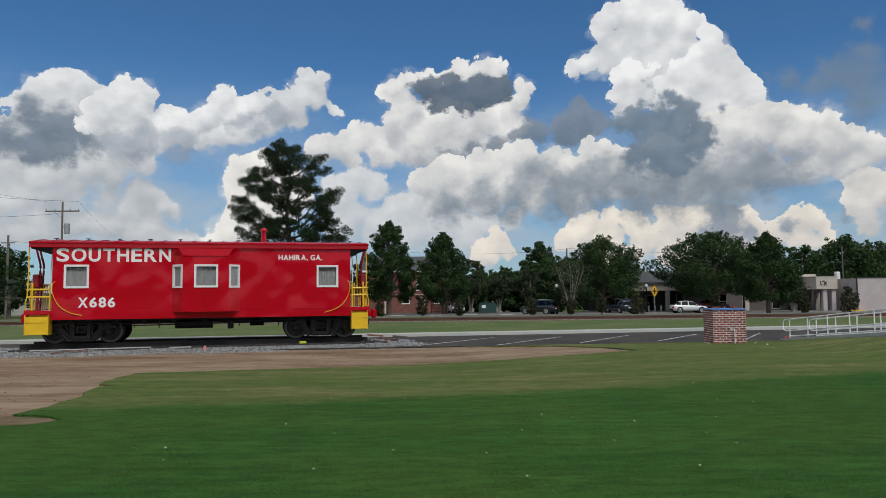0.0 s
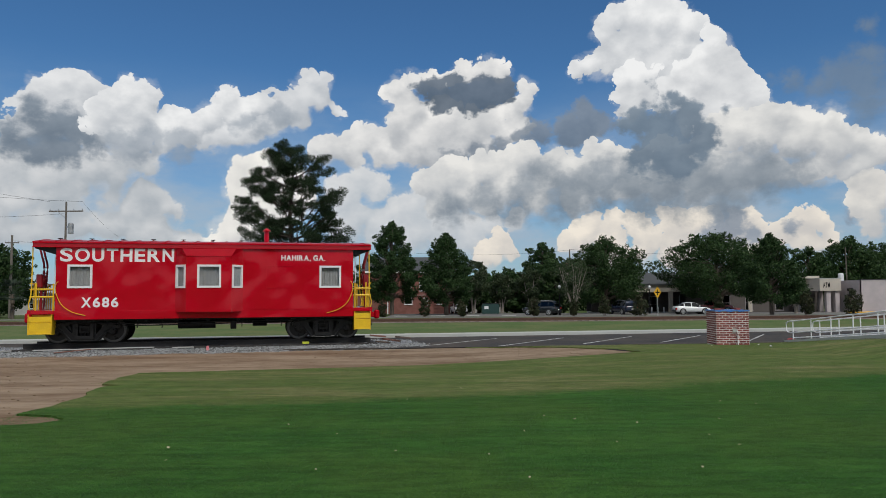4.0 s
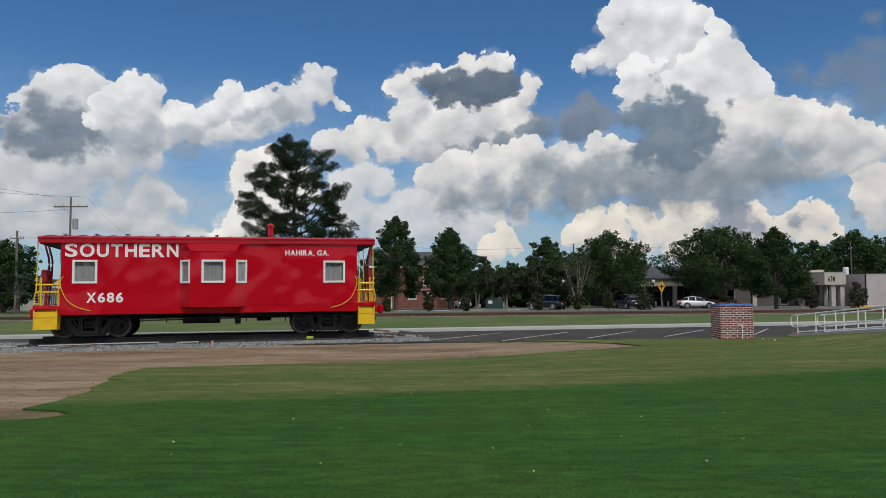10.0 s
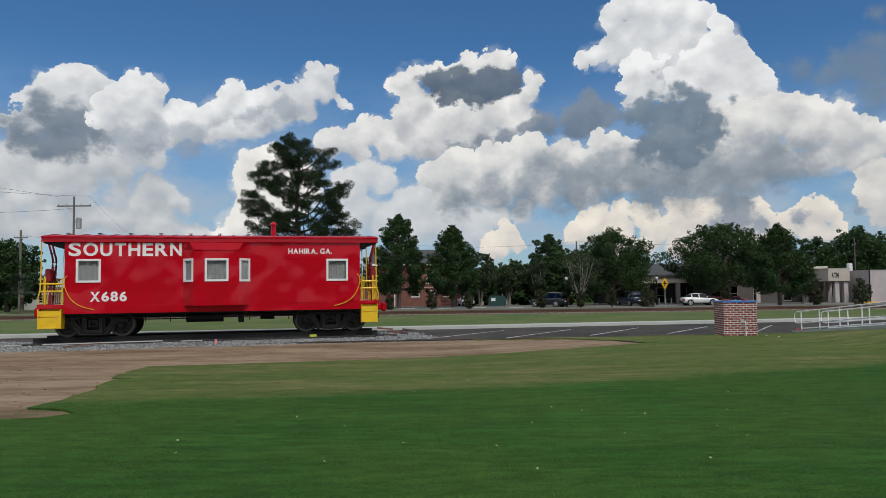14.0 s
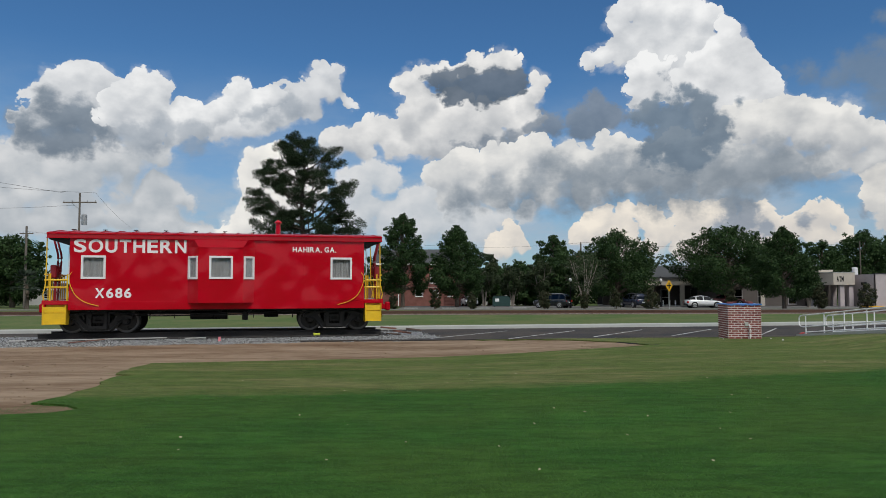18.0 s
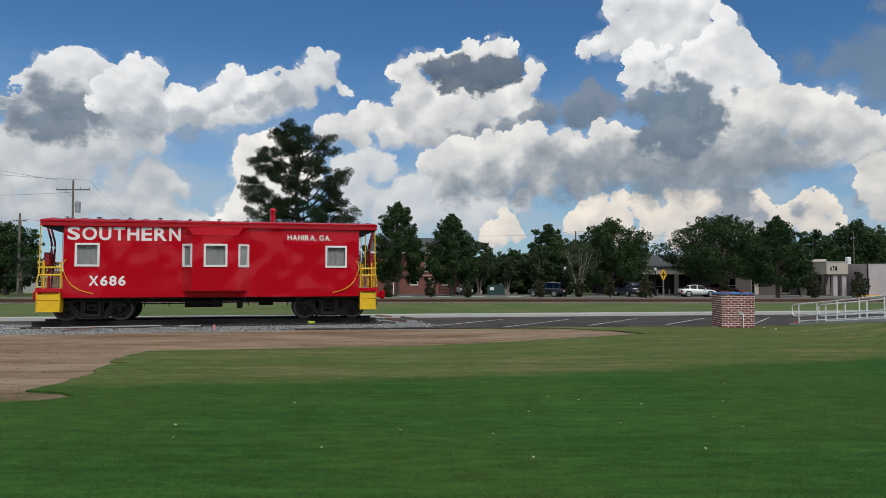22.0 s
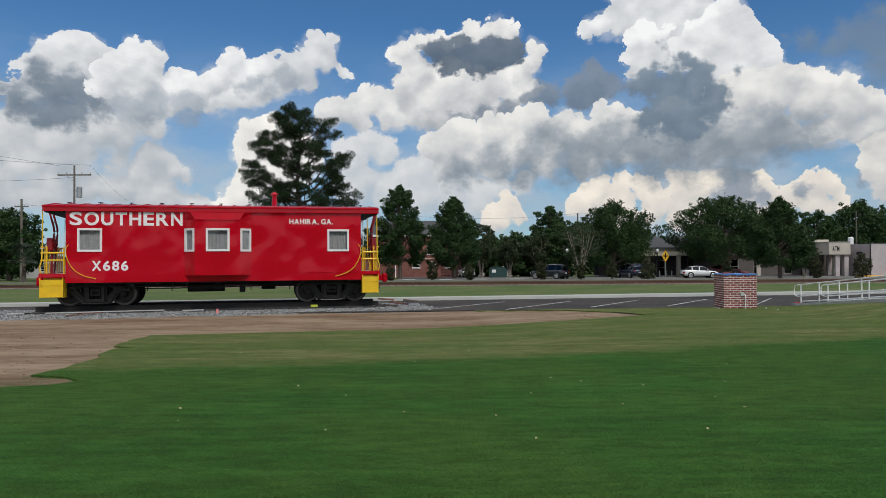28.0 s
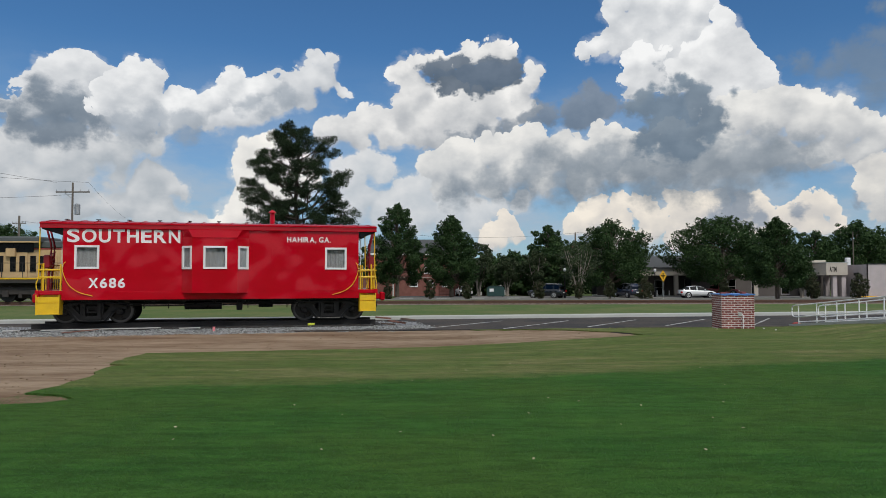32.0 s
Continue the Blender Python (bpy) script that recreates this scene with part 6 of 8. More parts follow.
        part("frond", bm, PALM_LEAF, palm)


build_trees()


# ---- buildings ----
FASCIA = material("beige_stucco", (0.52, 0.47, 0.40), 0.85, other=(0.42, 0.38, 0.33), scale=0.8, fine=20)
PINK_WALL = material("pinkish_stucco", (0.50, 0.44, 0.44), 0.9, other=(0.40, 0.36, 0.36), scale=0.5, fine=16, vary=0.9)
GREY_WALL = material("grey_stucco", (0.30, 0.28, 0.28), 0.9, other=(0.24, 0.22, 0.22), scale=0.5, fine=16)
# grey stucco with the shade of porch and trees put into its colour
SHADED_WALL = material("shaded_grey_stucco", (0.115, 0.10, 0.092), 0.9, other=(0.085, 0.074, 0.068), scale=0.5, fine=16)
BRICK_WALL = material("far_brickwork", (0.24, 0.10, 0.08), 0.9, other=(0.17, 0.07, 0.055), scale=1.5, fine=18, vary=0.9)
SHINGLE = material("dark_shingles", (0.055, 0.06, 0.062), 0.9, other=(0.085, 0.09, 0.09), scale=1.0, fine=12)
SIDING = material("white_siding", (0.46, 0.46, 0.45), 0.8, other=(0.36, 0.36, 0.35), scale=1, fine=12)
INSIDE = material("dim_interior", (0.05, 0.05, 0.055), 0.9)
SIGN_YELLOW = material("sign_yellow", (0.78, 0.42, 0.01), 0.45, vary=0.3)
GREEN_STEEL = material("green_steel", (0.012, 0.05, 0.045), 0.6)


def house_window(parent, x0, x1, z0, z1, m, mat=None):
    fr = part("window", wall(bmesh.new(), x0 - 0.08, x1 + 0.08, z0 - 0.08, z1 + 0.08, 0.12, [(x0, x1, z0, z1)], m @ pose(0, -0.04, 0)), mat or WHITE, parent)
    part("pane", wall(bmesh.new(), x0 - 0.01, x1 + 0.01, z0 - 0.01, z1 + 0.01, 0.02, (), m @ pose(0, 0.05, 0)), DARK_GLASS, fr)
    part("glazing_bar", wall(bmesh.new(), x0, x1, (z0 + z1) / 2 - 0.03, (z0 + z1) / 2 + 0.03, 0.03, (), m @ pose(0, 0.018, 0)), mat or WHITE, fr)
    part("window_sill", wall(bmesh.new(), x0 - 0.14, x1 + 0.14, z0 - 0.16, z0 - 0.085, 0.2, (), m @ pose(0, -0.09, 0)), mat or WHITE, fr)


def block(name, label, m, width, depth, height, mat, windows=(), roof="flat", roof_mat=None, pitch=2.0, trim=None, category="building"):
    """A house: four walls with windows (x0, x1, z0, z1) in front, and a flat or gabled roof; m puts its front left corner."""
    h = thing(name, m, label, category)
    body = part("front_wall", wall(bmesh.new(), 0, width, 0, height, 0.25, windows), mat, h)
    part("back_wall", wall(bmesh.new(), 0, width, 0, height, 0.25, (), pose(0, depth, 0)), mat, h)
    for x in (0.0, width - 0.25):
        part("side_wall", one_box(x, x + 0.25, 0.252, depth - 0.002, 0, height), mat, h)
    part("floor", one_box(0.26, width - 0.26, 0.26, depth - 0.01, -0.1, 0.05), INSIDE, h)
    part("inner_wall", one_box(0.26, width - 0.26, 1.9, 2.0, 0.06, height - 0.1), INSIDE, h)
    for w in windows:
        house_window(h, *w, Matrix())
    if roof == "flat":
        part("roof", one_box(-0.05, width + 0.05, -0.05, depth + 0.3, height + 0.002, height + 0.18, 0.02), roof_mat or mat, h)
        part("coping", one_box(-0.09, width + 0.09, -0.09, depth + 0.34, height + 0.183, height + 0.25, 0.015), trim or CONCRETE, h)
    else:
        bm = bmesh.new()
        slab(bm, [(-0.5, height), (depth / 2, height + pitch), (depth + 0.75, height), (depth + 0.75, height + 0.2), (depth / 2, height + pitch + 0.22), (-0.5, height + 0.2)], -0.5, width + 0.5,
             Matrix(((0, 0, 1, 0), (1, 0, 0, 0), (0, 1, 0, 0), (0, 0, 0, 1))))
        part("roof", bm, roof_mat or SHINGLE, h)
        part("fascia", one_box(-0.52, width + 0.52, -0.58, -0.505, height - 0.05, height + 0.24), trim or WHITE, h)
        for x in (0.0, width - 0.25):
            bm = bmesh.new()
            slab(bm, [(0.0, height), (depth, height), (depth / 2, height + pitch - 0.02)], x, x + 0.25, Matrix(((0, 0, 1, 0), (1, 0, 0, 0), (0, 1, 0, 0), (0, 0, 0, 1))))
            part("gable", bm, mat, h)
    return h


def build_town():
    g = lambda x, y: float(ground_height(x, y)) - 0.02
    # long brick house behind the magnolias, and its taller rear wing
    h = block("brick_house", "long low red brick building with white trim", pose(-13.5, 106, g(-10, 106)), 16.6, 6.0, 2.55, BRICK_WALL,
              [(8.9, 9.9, 1.5, 2.3), (11.6, 12.2, 1.4, 2.3), (13.6, 14.2, 1.5, 2.2)], trim=FASCIA)
    for x in (6.3, 16.1):
        part("downspout", one_box(x, x + 0.16, -0.14, -0.03, 0.0, 2.5, 0.02), WHITE, h)
    block("brick_hall", "two-storey red brick hall with a dark roof", pose(-11.0, 113, g(-6, 113)), 12.5, 9.0, 6.4, BRICK_WALL, [(6.1, 7.0, 3.6, 5.2), (8.4, 9.3, 3.6, 5.2)], "gable", SHINGLE, 2.4)
    # small white houses
    block("white_house", "small white wooden house with a porch", pose(9.0, 122, g(9, 122)), 9.0, 7.0, 3.0, SIDING, [(1.0, 1.9, 0.9, 2.3), (5.0, 5.9, 0.9, 2.3), (6.8, 7.7, 0.9, 2.3)], "gable", SHINGLE, 1.6)
    block("white_house", "small white wooden house partly hidden by trees", pose(0.4, 120, g(2, 120)), 7.0, 7.0, 2.9, SIDING, [(1.0, 1.9, 0.9, 2.3), (4.6, 5.6, 0.9, 2.3)], "gable", SHINGLE, 1.4)
    block("white_shed", "small white shed under trees", pose(-72.8, 124, g(-70, 124)), 6.0, 4.0, 2.6, SIDING, [(3.6, 4.4, 1.2, 1.9)], "gable", SHINGLE, 1.0, category="shed")
    # bank with a deep porch
    b = thing("bank_building", pose(23.0, 103, g(30, 103)), "low beige bank building with a columned porch and dark roof", "building")
    part("porch_fascia", one_box(0, 22, -0.3, 0.1, 2.95, 3.95, 0.03), FASCIA, b, "beige stucco fascia")
    part("porch_slab", one_box(0, 22, -0.3, 8, -0.1, 0.08), CONCRETE, b)
    part("porch_ceiling", one_box(0, 22, 0.102, 8, 3.2, 3.3), FASCIA, b)
    part("back_wall", wall(bmesh.new(), 0, 22, 0, 3.2, 0.25, [(8.5, 9.7, 0.1, 2.3), (13, 16, 0.9, 2.4)], pose(0, 4.2, 0)), SHADED_WALL, b)
    part("inner_wall", one_box(0, 22, 7.6, 7.8, 0.1, 3.19), INSIDE, b)
    for w in ((8.55, 9.65, 0.12, 2.25), (13.05, 15.95, 0.95, 2.35)):
        house_window(b, *w, pose(0, 4.2, 0))
    for x in (0.2, 4.1, 10.1, 17.2, 21.4):
        part("column", one_box(x, x + 0.55, -0.2, 0.35, 0.08, 2.95, 0.03), FASCIA, b)
    for x in (5.6, 6.4, 7.3, 8.2, 9.0):
        part("bollard", one_rod((x, -1.2, -0.1), (x, -1.2, 0.85), 0.09, sides=10), WHITE, b)
    part("light_panel", one_box(19.3, 20.7, 0.36, 0.5, 0.3, 2.6), FASCIA, b)
    bm = bmesh.new()
    slab(bm, [(-0.6, 3.95), (4.5, 5.6), (9.0, 3.95), (9.0, 4.15), (4.5, 5.85), (-0.6, 4.15)], -0.4, 22.4, Matrix(((0, 0, 1, 0), (1, 0, 0, 0), (0, 1, 0, 0), (0, 0, 0, 1))))
    part("roof", bm, SHINGLE, b, "dark shingled roof")
    bm = bmesh.new()
    slab(bm, [(10.6, 4.15), (13.4, 4.15), (12.0, 5.2)], -0.2, 3.0, Matrix(((1, 0, 0, 0), (0, 0, 1, 0), (0, 1, 0, 0), (0, 0, 0, 1))))
    part("dormer", bm, SIDING, b)
    # bank annex: a canopy block and a plain stuccoed wing
    a = thing("bank_annex", pose(51.6, 97, g(53, 97)), "pale stucco bank annex with a drive-through canopy", "building")
    part("canopy", one_box(0, 2.9, 0, 5.2, 2.9, 4.55, 0.03), FASCIA, a, "beige canopy block")
    part("canopy_edge", one_box(-0.05, 2.95, -0.05, 5.25, 4.553, 4.64), CONCRETE, a)
    part("roof_box", one_box(-1.6, 1.6, 3.0, 5.1, 4.645, 5.0, 0.03), FASCIA, a)
    part("aerial", one_rod((-0.2, 4.0, 5.0), (-0.2, 4.0, 6.4), 0.05, sides=6), GALVANISED, a)
    lettering("sign_lettering", "ATM", 0.95, 0.70, pose(0.45, -0.012, 3.35), BLACK, a, 0.03)
    for x, y in ((1.0, 0.25), (2.2, 0.25), (2.2, 4.4)):
        part("column", one_box(x, x + 0.6, y, y + 0.6, 0.0, 2.898, 0.03), PINK_WALL, a)
    part("back_wall", wall(bmesh.new(), -16, 3.6, 0, 3.6, 0.3, [(-11.0, -9.8, 0.1, 2.4), (-7.5, -6.6, 0.1, 2.4), (-3.2, -2.2, 0.1, 2.3)], pose(0, 6.0, 0)), SHADED_WALL, a)
    for x0, x1 in ((-11.0, -9.8), (-7.5, -6.6), (-3.2, -2.2)):
        house_window(a, x0, x1, 0.3, 2.3, pose(0, 6.0, 0), GREY_WALL)
    part("inner_wall", one_box(-16, 3.6, 8.4, 8.6, 0, 3.5), INSIDE, a)
    part("roof", one_box(-16.1, 3.6, 5.9, 14, 3.602, 3.8), SHINGLE, a)
    mach = part("cash_machine", one_box(-0.9, 0.5, 4.2, 5.2, 0, 2.0, 0.05), GREY_WALL, a, "grey cash machine")
    part("screen", one_box(-0.6, 0.2, 4.18, 4.197, 1.25, 1.7), DARK_GLASS, mach)
    part("machine_post", one_box(-1.5, -1.1, 4.2, 4.6, 0, 2.6), BLACK, a)
    part("planter_kerb", one_box(1.6, 5.5, -3.6, -3.3, -0.05, 0.2, 0.03), SIGN_YELLOW, a)
    west = pose(3.85, 4.6, 0, 0, 0, -90)
    part("west_wall", wall(bmesh.new(), 0, 7.6, 0, 4.3, 0.3, [(3.4, 6.6, 0.85, 1.7)], west), PINK_WALL, a, "pinkish stucco wall with a planter niche")
    part("niche_back", one_box(3.3, 6.7, 0.31, 0.5, 0.7, 1.8), GREY_WALL, a).matrix_basis = west
    part("rain_head", one_box(4.7, 5.7, -0.25, -0.01, 2.85, 3.25, 0.02), BLACK, a).matrix_basis = west
    part("downpipe", one_box(5.05, 5.35, -0.2, -0.02, 0.9, 2.84, 0.02), BLACK, a).matrix_basis = west
    part("front_wall", wall(bmesh.new(), 3.85, 28, 0, 4.3, 0.3, (), pose(0, -3.003, 0)), PINK_WALL, a)
    part("wing_roof", one_box(4.2, 28, -2.6, 12, 3.9, 4.05), SHINGLE, a)
    part("parapet_edge", one_box(3.8, 28, -3.06, -2.66, 4.303, 4.4), INSIDE, a)
    part("roof_vent", one_box(4.7, 5.3, 3.4, 4.0, 4.052, 5.35, 0.1), WHITE, a, "white rooftop vent unit")
    part("niche_leaves", one_box(3.6, 4.4, 0.0, 0.25, 0.86, 1.3, 0.1), SHRUB_LEAF, a).matrix_basis = west
    # poles, lamps, signs
    def pole(x, y, height, label, r=0.14, arm=0.0, can=False):
        p = thing("utility_pole", pose(x, y, g(x, y) - 0.2), label, "utility pole", "utility poles")
        part("shaft", one_rod((0, 0, 0), (0, 0, height), r, r * 0.65, 10), POLE_WOOD, p)
        if arm:
            cross = part("crossarm", one_box(-arm, arm, -0.06, 0.06, height - 1.05, height - 0.92, 0.01), POLE_WOOD, p)
            for s in (-0.95, -0.45, 0.45, 0.95):
                part("insulator", one_rod((s * arm, 0, height - 0.92), (s * arm, 0, height - 0.72), 0.05, 0.04, 8), GALVANISED, cross)
            part("brace", one_rod((-arm * 0.5, -0.08, height - 1.0), (0, -0.08, height - 1.7), 0.025, sides=6), GALVANISED, p)
        if can:
            bm = one_rod((0.52, 0, height - 3.35), (0.52, 0, height - 2.3), 0.28, sides=14)
            rod(bm, (0.52, 0, height - 2.3), (0.52, 0, height - 2.2), 0.28, 0.15, 14)
            tr = part("transformer", bm, GALVANISED, p, "grey pole-mounted transformer")
            part("bracket", one_box(0.05, 0.4, -0.05, 0.05, height - 2.7, height - 2.55), GALVANISED, tr)
        return p
    pole(-38.4, 75, 12.4, "timber utility pole with a crossarm and transformer", arm=1.75, can=True)
    pole(-55.6, 95, 11.0, "weathered timber utility pole beside trees", 0.2, arm=0.9)
    pole(19.8, 107, 9.6, "timber utility pole with small equipment boxes", 0.16)
    pole(74.1, 130, 11.4, "slim timber utility pole behind the bank", 0.13)
    bx = thing("meter_box", pose(19.7, 106.75, 5.2), "two reddish equipment boxes on a pole", "equipment box")
    part("box", one_box(-0.75, -0.05, -0.15, 0.1, 0, 0.9, 0.03), material("red_lead", (0.24, 0.11, 0.08), 0.7), bx)
    part("box", one_box(0.1, 0.7, -0.15, 0.1, 0.1, 0.8, 0.03), GALVANISED, bx)
    part("strap", one_box(-0.05, 0.1, -0.1, 0.24, 0.3, 0.4), GALVANISED, bx)
    def wire(a, b, sag):
        a, b = Vector(a), Vector(b)
        pts = [a.lerp(b, u) - Vector((0, 0, sag * 4 * u * (1 - u))) for u in np.linspace(0, 1, 15)]
        tagged(part("overhead_wire", one_tube(pts, 0.012, 4), BLACK, None), "thin dark overhead wire", "wire", "overhead wires")
    wire((-40.06, 75, 11.45), (-62.0, 40, 15.2), 0.5)
    wire((-36.74, 75, 11.45), (-58.7, 40, 12.6), 1.1)
    wire((-38.4, 75, 10.2), (-60.0, 40, 9.0), 1.4)
    wire((-36.74, 75, 11.45), (-48.2, 110, 10.6), 0.3)
    wire((-55.6, 95, 9.0), (-48.2, 110, 9.4), 0.3)
    wire((19.8, 107, 8.2), (74.1, 130, 9.5), 0.9)
    wire((-10, 118, 9.0), (19.8, 107, 8.1), 0.8)
    def lamp(x, y):
        l = thing("street_lamp", pose(x, y, g(x, y)), "black street lamp with a white acorn globe", "street lamp", "street lamps")
        part("post", one_rod((0, 0, 0), (0, 0, 3.3), 0.09, 0.06, 10), BLACK, l)
        part("base", one_rod((0, 0, 0), (0, 0, 0.7), 0.18, 0.12, 10), BLACK, l)
        bm = bmesh.new()
        bmesh.ops.create_uvsphere(bm, u_segments=12, v_segments=8, radius=0.19, matrix=pose(0, 0, 3.55) @ Matrix.Diagonal((1, 1, 1.2, 1)))
        smooth(part("globe", bm, WHITE, l, "white globe"))
        part("cap", one_rod((0, 0, 3.85), (0, 0, 4.1), 0.14, 0.02, 10), BLACK, l)
    lamp(15.3, 90)
    lamp(28.3, 96)
    sg = thing("warning_sign", pose(26.3, 86, g(26, 86)), "yellow diamond road warning sign on a steel post", "road sign")
    part("post", one_rod((0, 0, 0), (0, 0, 3.2), 0.045, sides=8), GALVANISED, sg)
    bm = bmesh.new()
    slab(bm, [(0, -0.72), (0.42, 0), (0, 0.72), (-0.42, 0)], -0.06, -0.05, pose(0, 0, 2.75) @ Matrix(((1, 0, 0, 0), (0, 0, 1, 0), (0, 1, 0, 0), (0, 0, 0, 1))))
    pl = part("sign_plate", bm, SIGN_YELLOW, sg)
    bm = one_box(-0.06, 0.06, -0.068, -0.062, 2.4, 3.1)
    box(bm, -0.26, 0.26, -0.069, -0.0615, 2.68, 2.82)
    part("sign_symbol", bm, BLACK, pl)
    dp = thing("dumpster", pose(6.1, 97, g(7, 97)), "dark green steel dumpster with a white label", "dumpster")
    bm = bmesh.new()
    slab(bm, [(0, 0.12), (2.3, 0.12), (2.3, 1.25), (2.0, 1.45), (0.2, 1.45), (0, 1.25)], 0, 1.4, Matrix(((1, 0, 0, 0), (0, 0, 1, 0), (0, 1, 0, 0), (0, 0, 0, 1))))
    part("bin", bm, GREEN_STEEL, dp)
    part("lid", one_box(0.1, 2.2, 0.05, 1.35, 1.452, 1.52, 0.02), BLACK, dp)
    part("label_plate", one_box(0.3, 0.85, -0.015, -0.003, 0.75, 1.15), WHITE, dp)
    for x in (0.2, 2.0):
        part("caster", one_rod((x, 0.3, 0.06), (x + 0.1, 0.3, 0.06), 0.08, sides=10), BLACK, dp)
    for x in (-4.4, 0.2, 4.4, 8.9):
        ob = part("wheel_stop", one_box(-0.85, 0.85, -0.07, 0.07, 0, 0.09, 0.02), CONCRETE, None)
        ob.matrix_basis = pose(x, 89, g(x, 89) + 0.02)
        tagged(ob, "pale concrete wheel stop on the ground", "wheel stop", "wheel stops")
    pal = thing("pallet_fence", pose(-0.4, 101.0, g(0, 101)), "reddish wooden pallet stood upright by the wall", "pallet")
    for z in (0.25, 0.7, 1.15):
        part("board", one_box(0, 2.0, 0, 0.04, z, z + 0.16), BRICK_WALL, pal)
    for x in (0.0, 0.48, 0.96, 1.44, 1.9):
        part("upright", one_box(x, x + 0.1, 0.042, 0.12, 0, 1.4), BRICK_WALL, pal)


build_town()


# ---- parked vehicles ----
CAR_WHITE = material("white_car_paint", (0.72, 0.73, 0.74), 0.25, coat=0.5, vary=0.2, bump=0)
CAR_NAVY = material("navy_car_paint", (0.012, 0.018, 0.04), 0.22, coat=0.5, vary=0.2, bump=0)
CAR_BLACK = material("black_car_paint", (0.010, 0.014, 0.018), 0.22, coat=0.5, vary=0.2, bump=0)
CAR_RED = material("red_car_paint", (0.16, 0.015, 0.02), 0.3, coat=0.4, vary=0.2, bump=0)
TYRE = material("tyre_rubber", (0.02, 0.02, 0.02), 0.85)
LAMP_RED = material("red_lens", (0.45, 0.01, 0.01), 0.25)
LAMP_CLEAR = material("clear_lens", (0.7, 0.7, 0.7), 0.15)
ALLOY = material("alloy", (0.55, 0.56, 0.57), 0.35, metal=0.8)


def loft(bm, rings):
    """Skins closed rings of equal count and caps both ends."""
    rows = [[bm.verts.new(p) for p in ring] for ring in rings]
    n = len(rows[0])
    for a, b in zip(rows, rows[1:]):
        for k in range(n):
            bm.faces.new((a[k], a[(k + 1) % n], b[(k + 1) % n], b[k]))
    bm.faces.new(rows[0][::-1])
    bm.faces.new(rows[-1])
    return bm


def ends(table, x):
    return float(np.interp(x, [r[0] for r in table], [r[1] for r in table]))


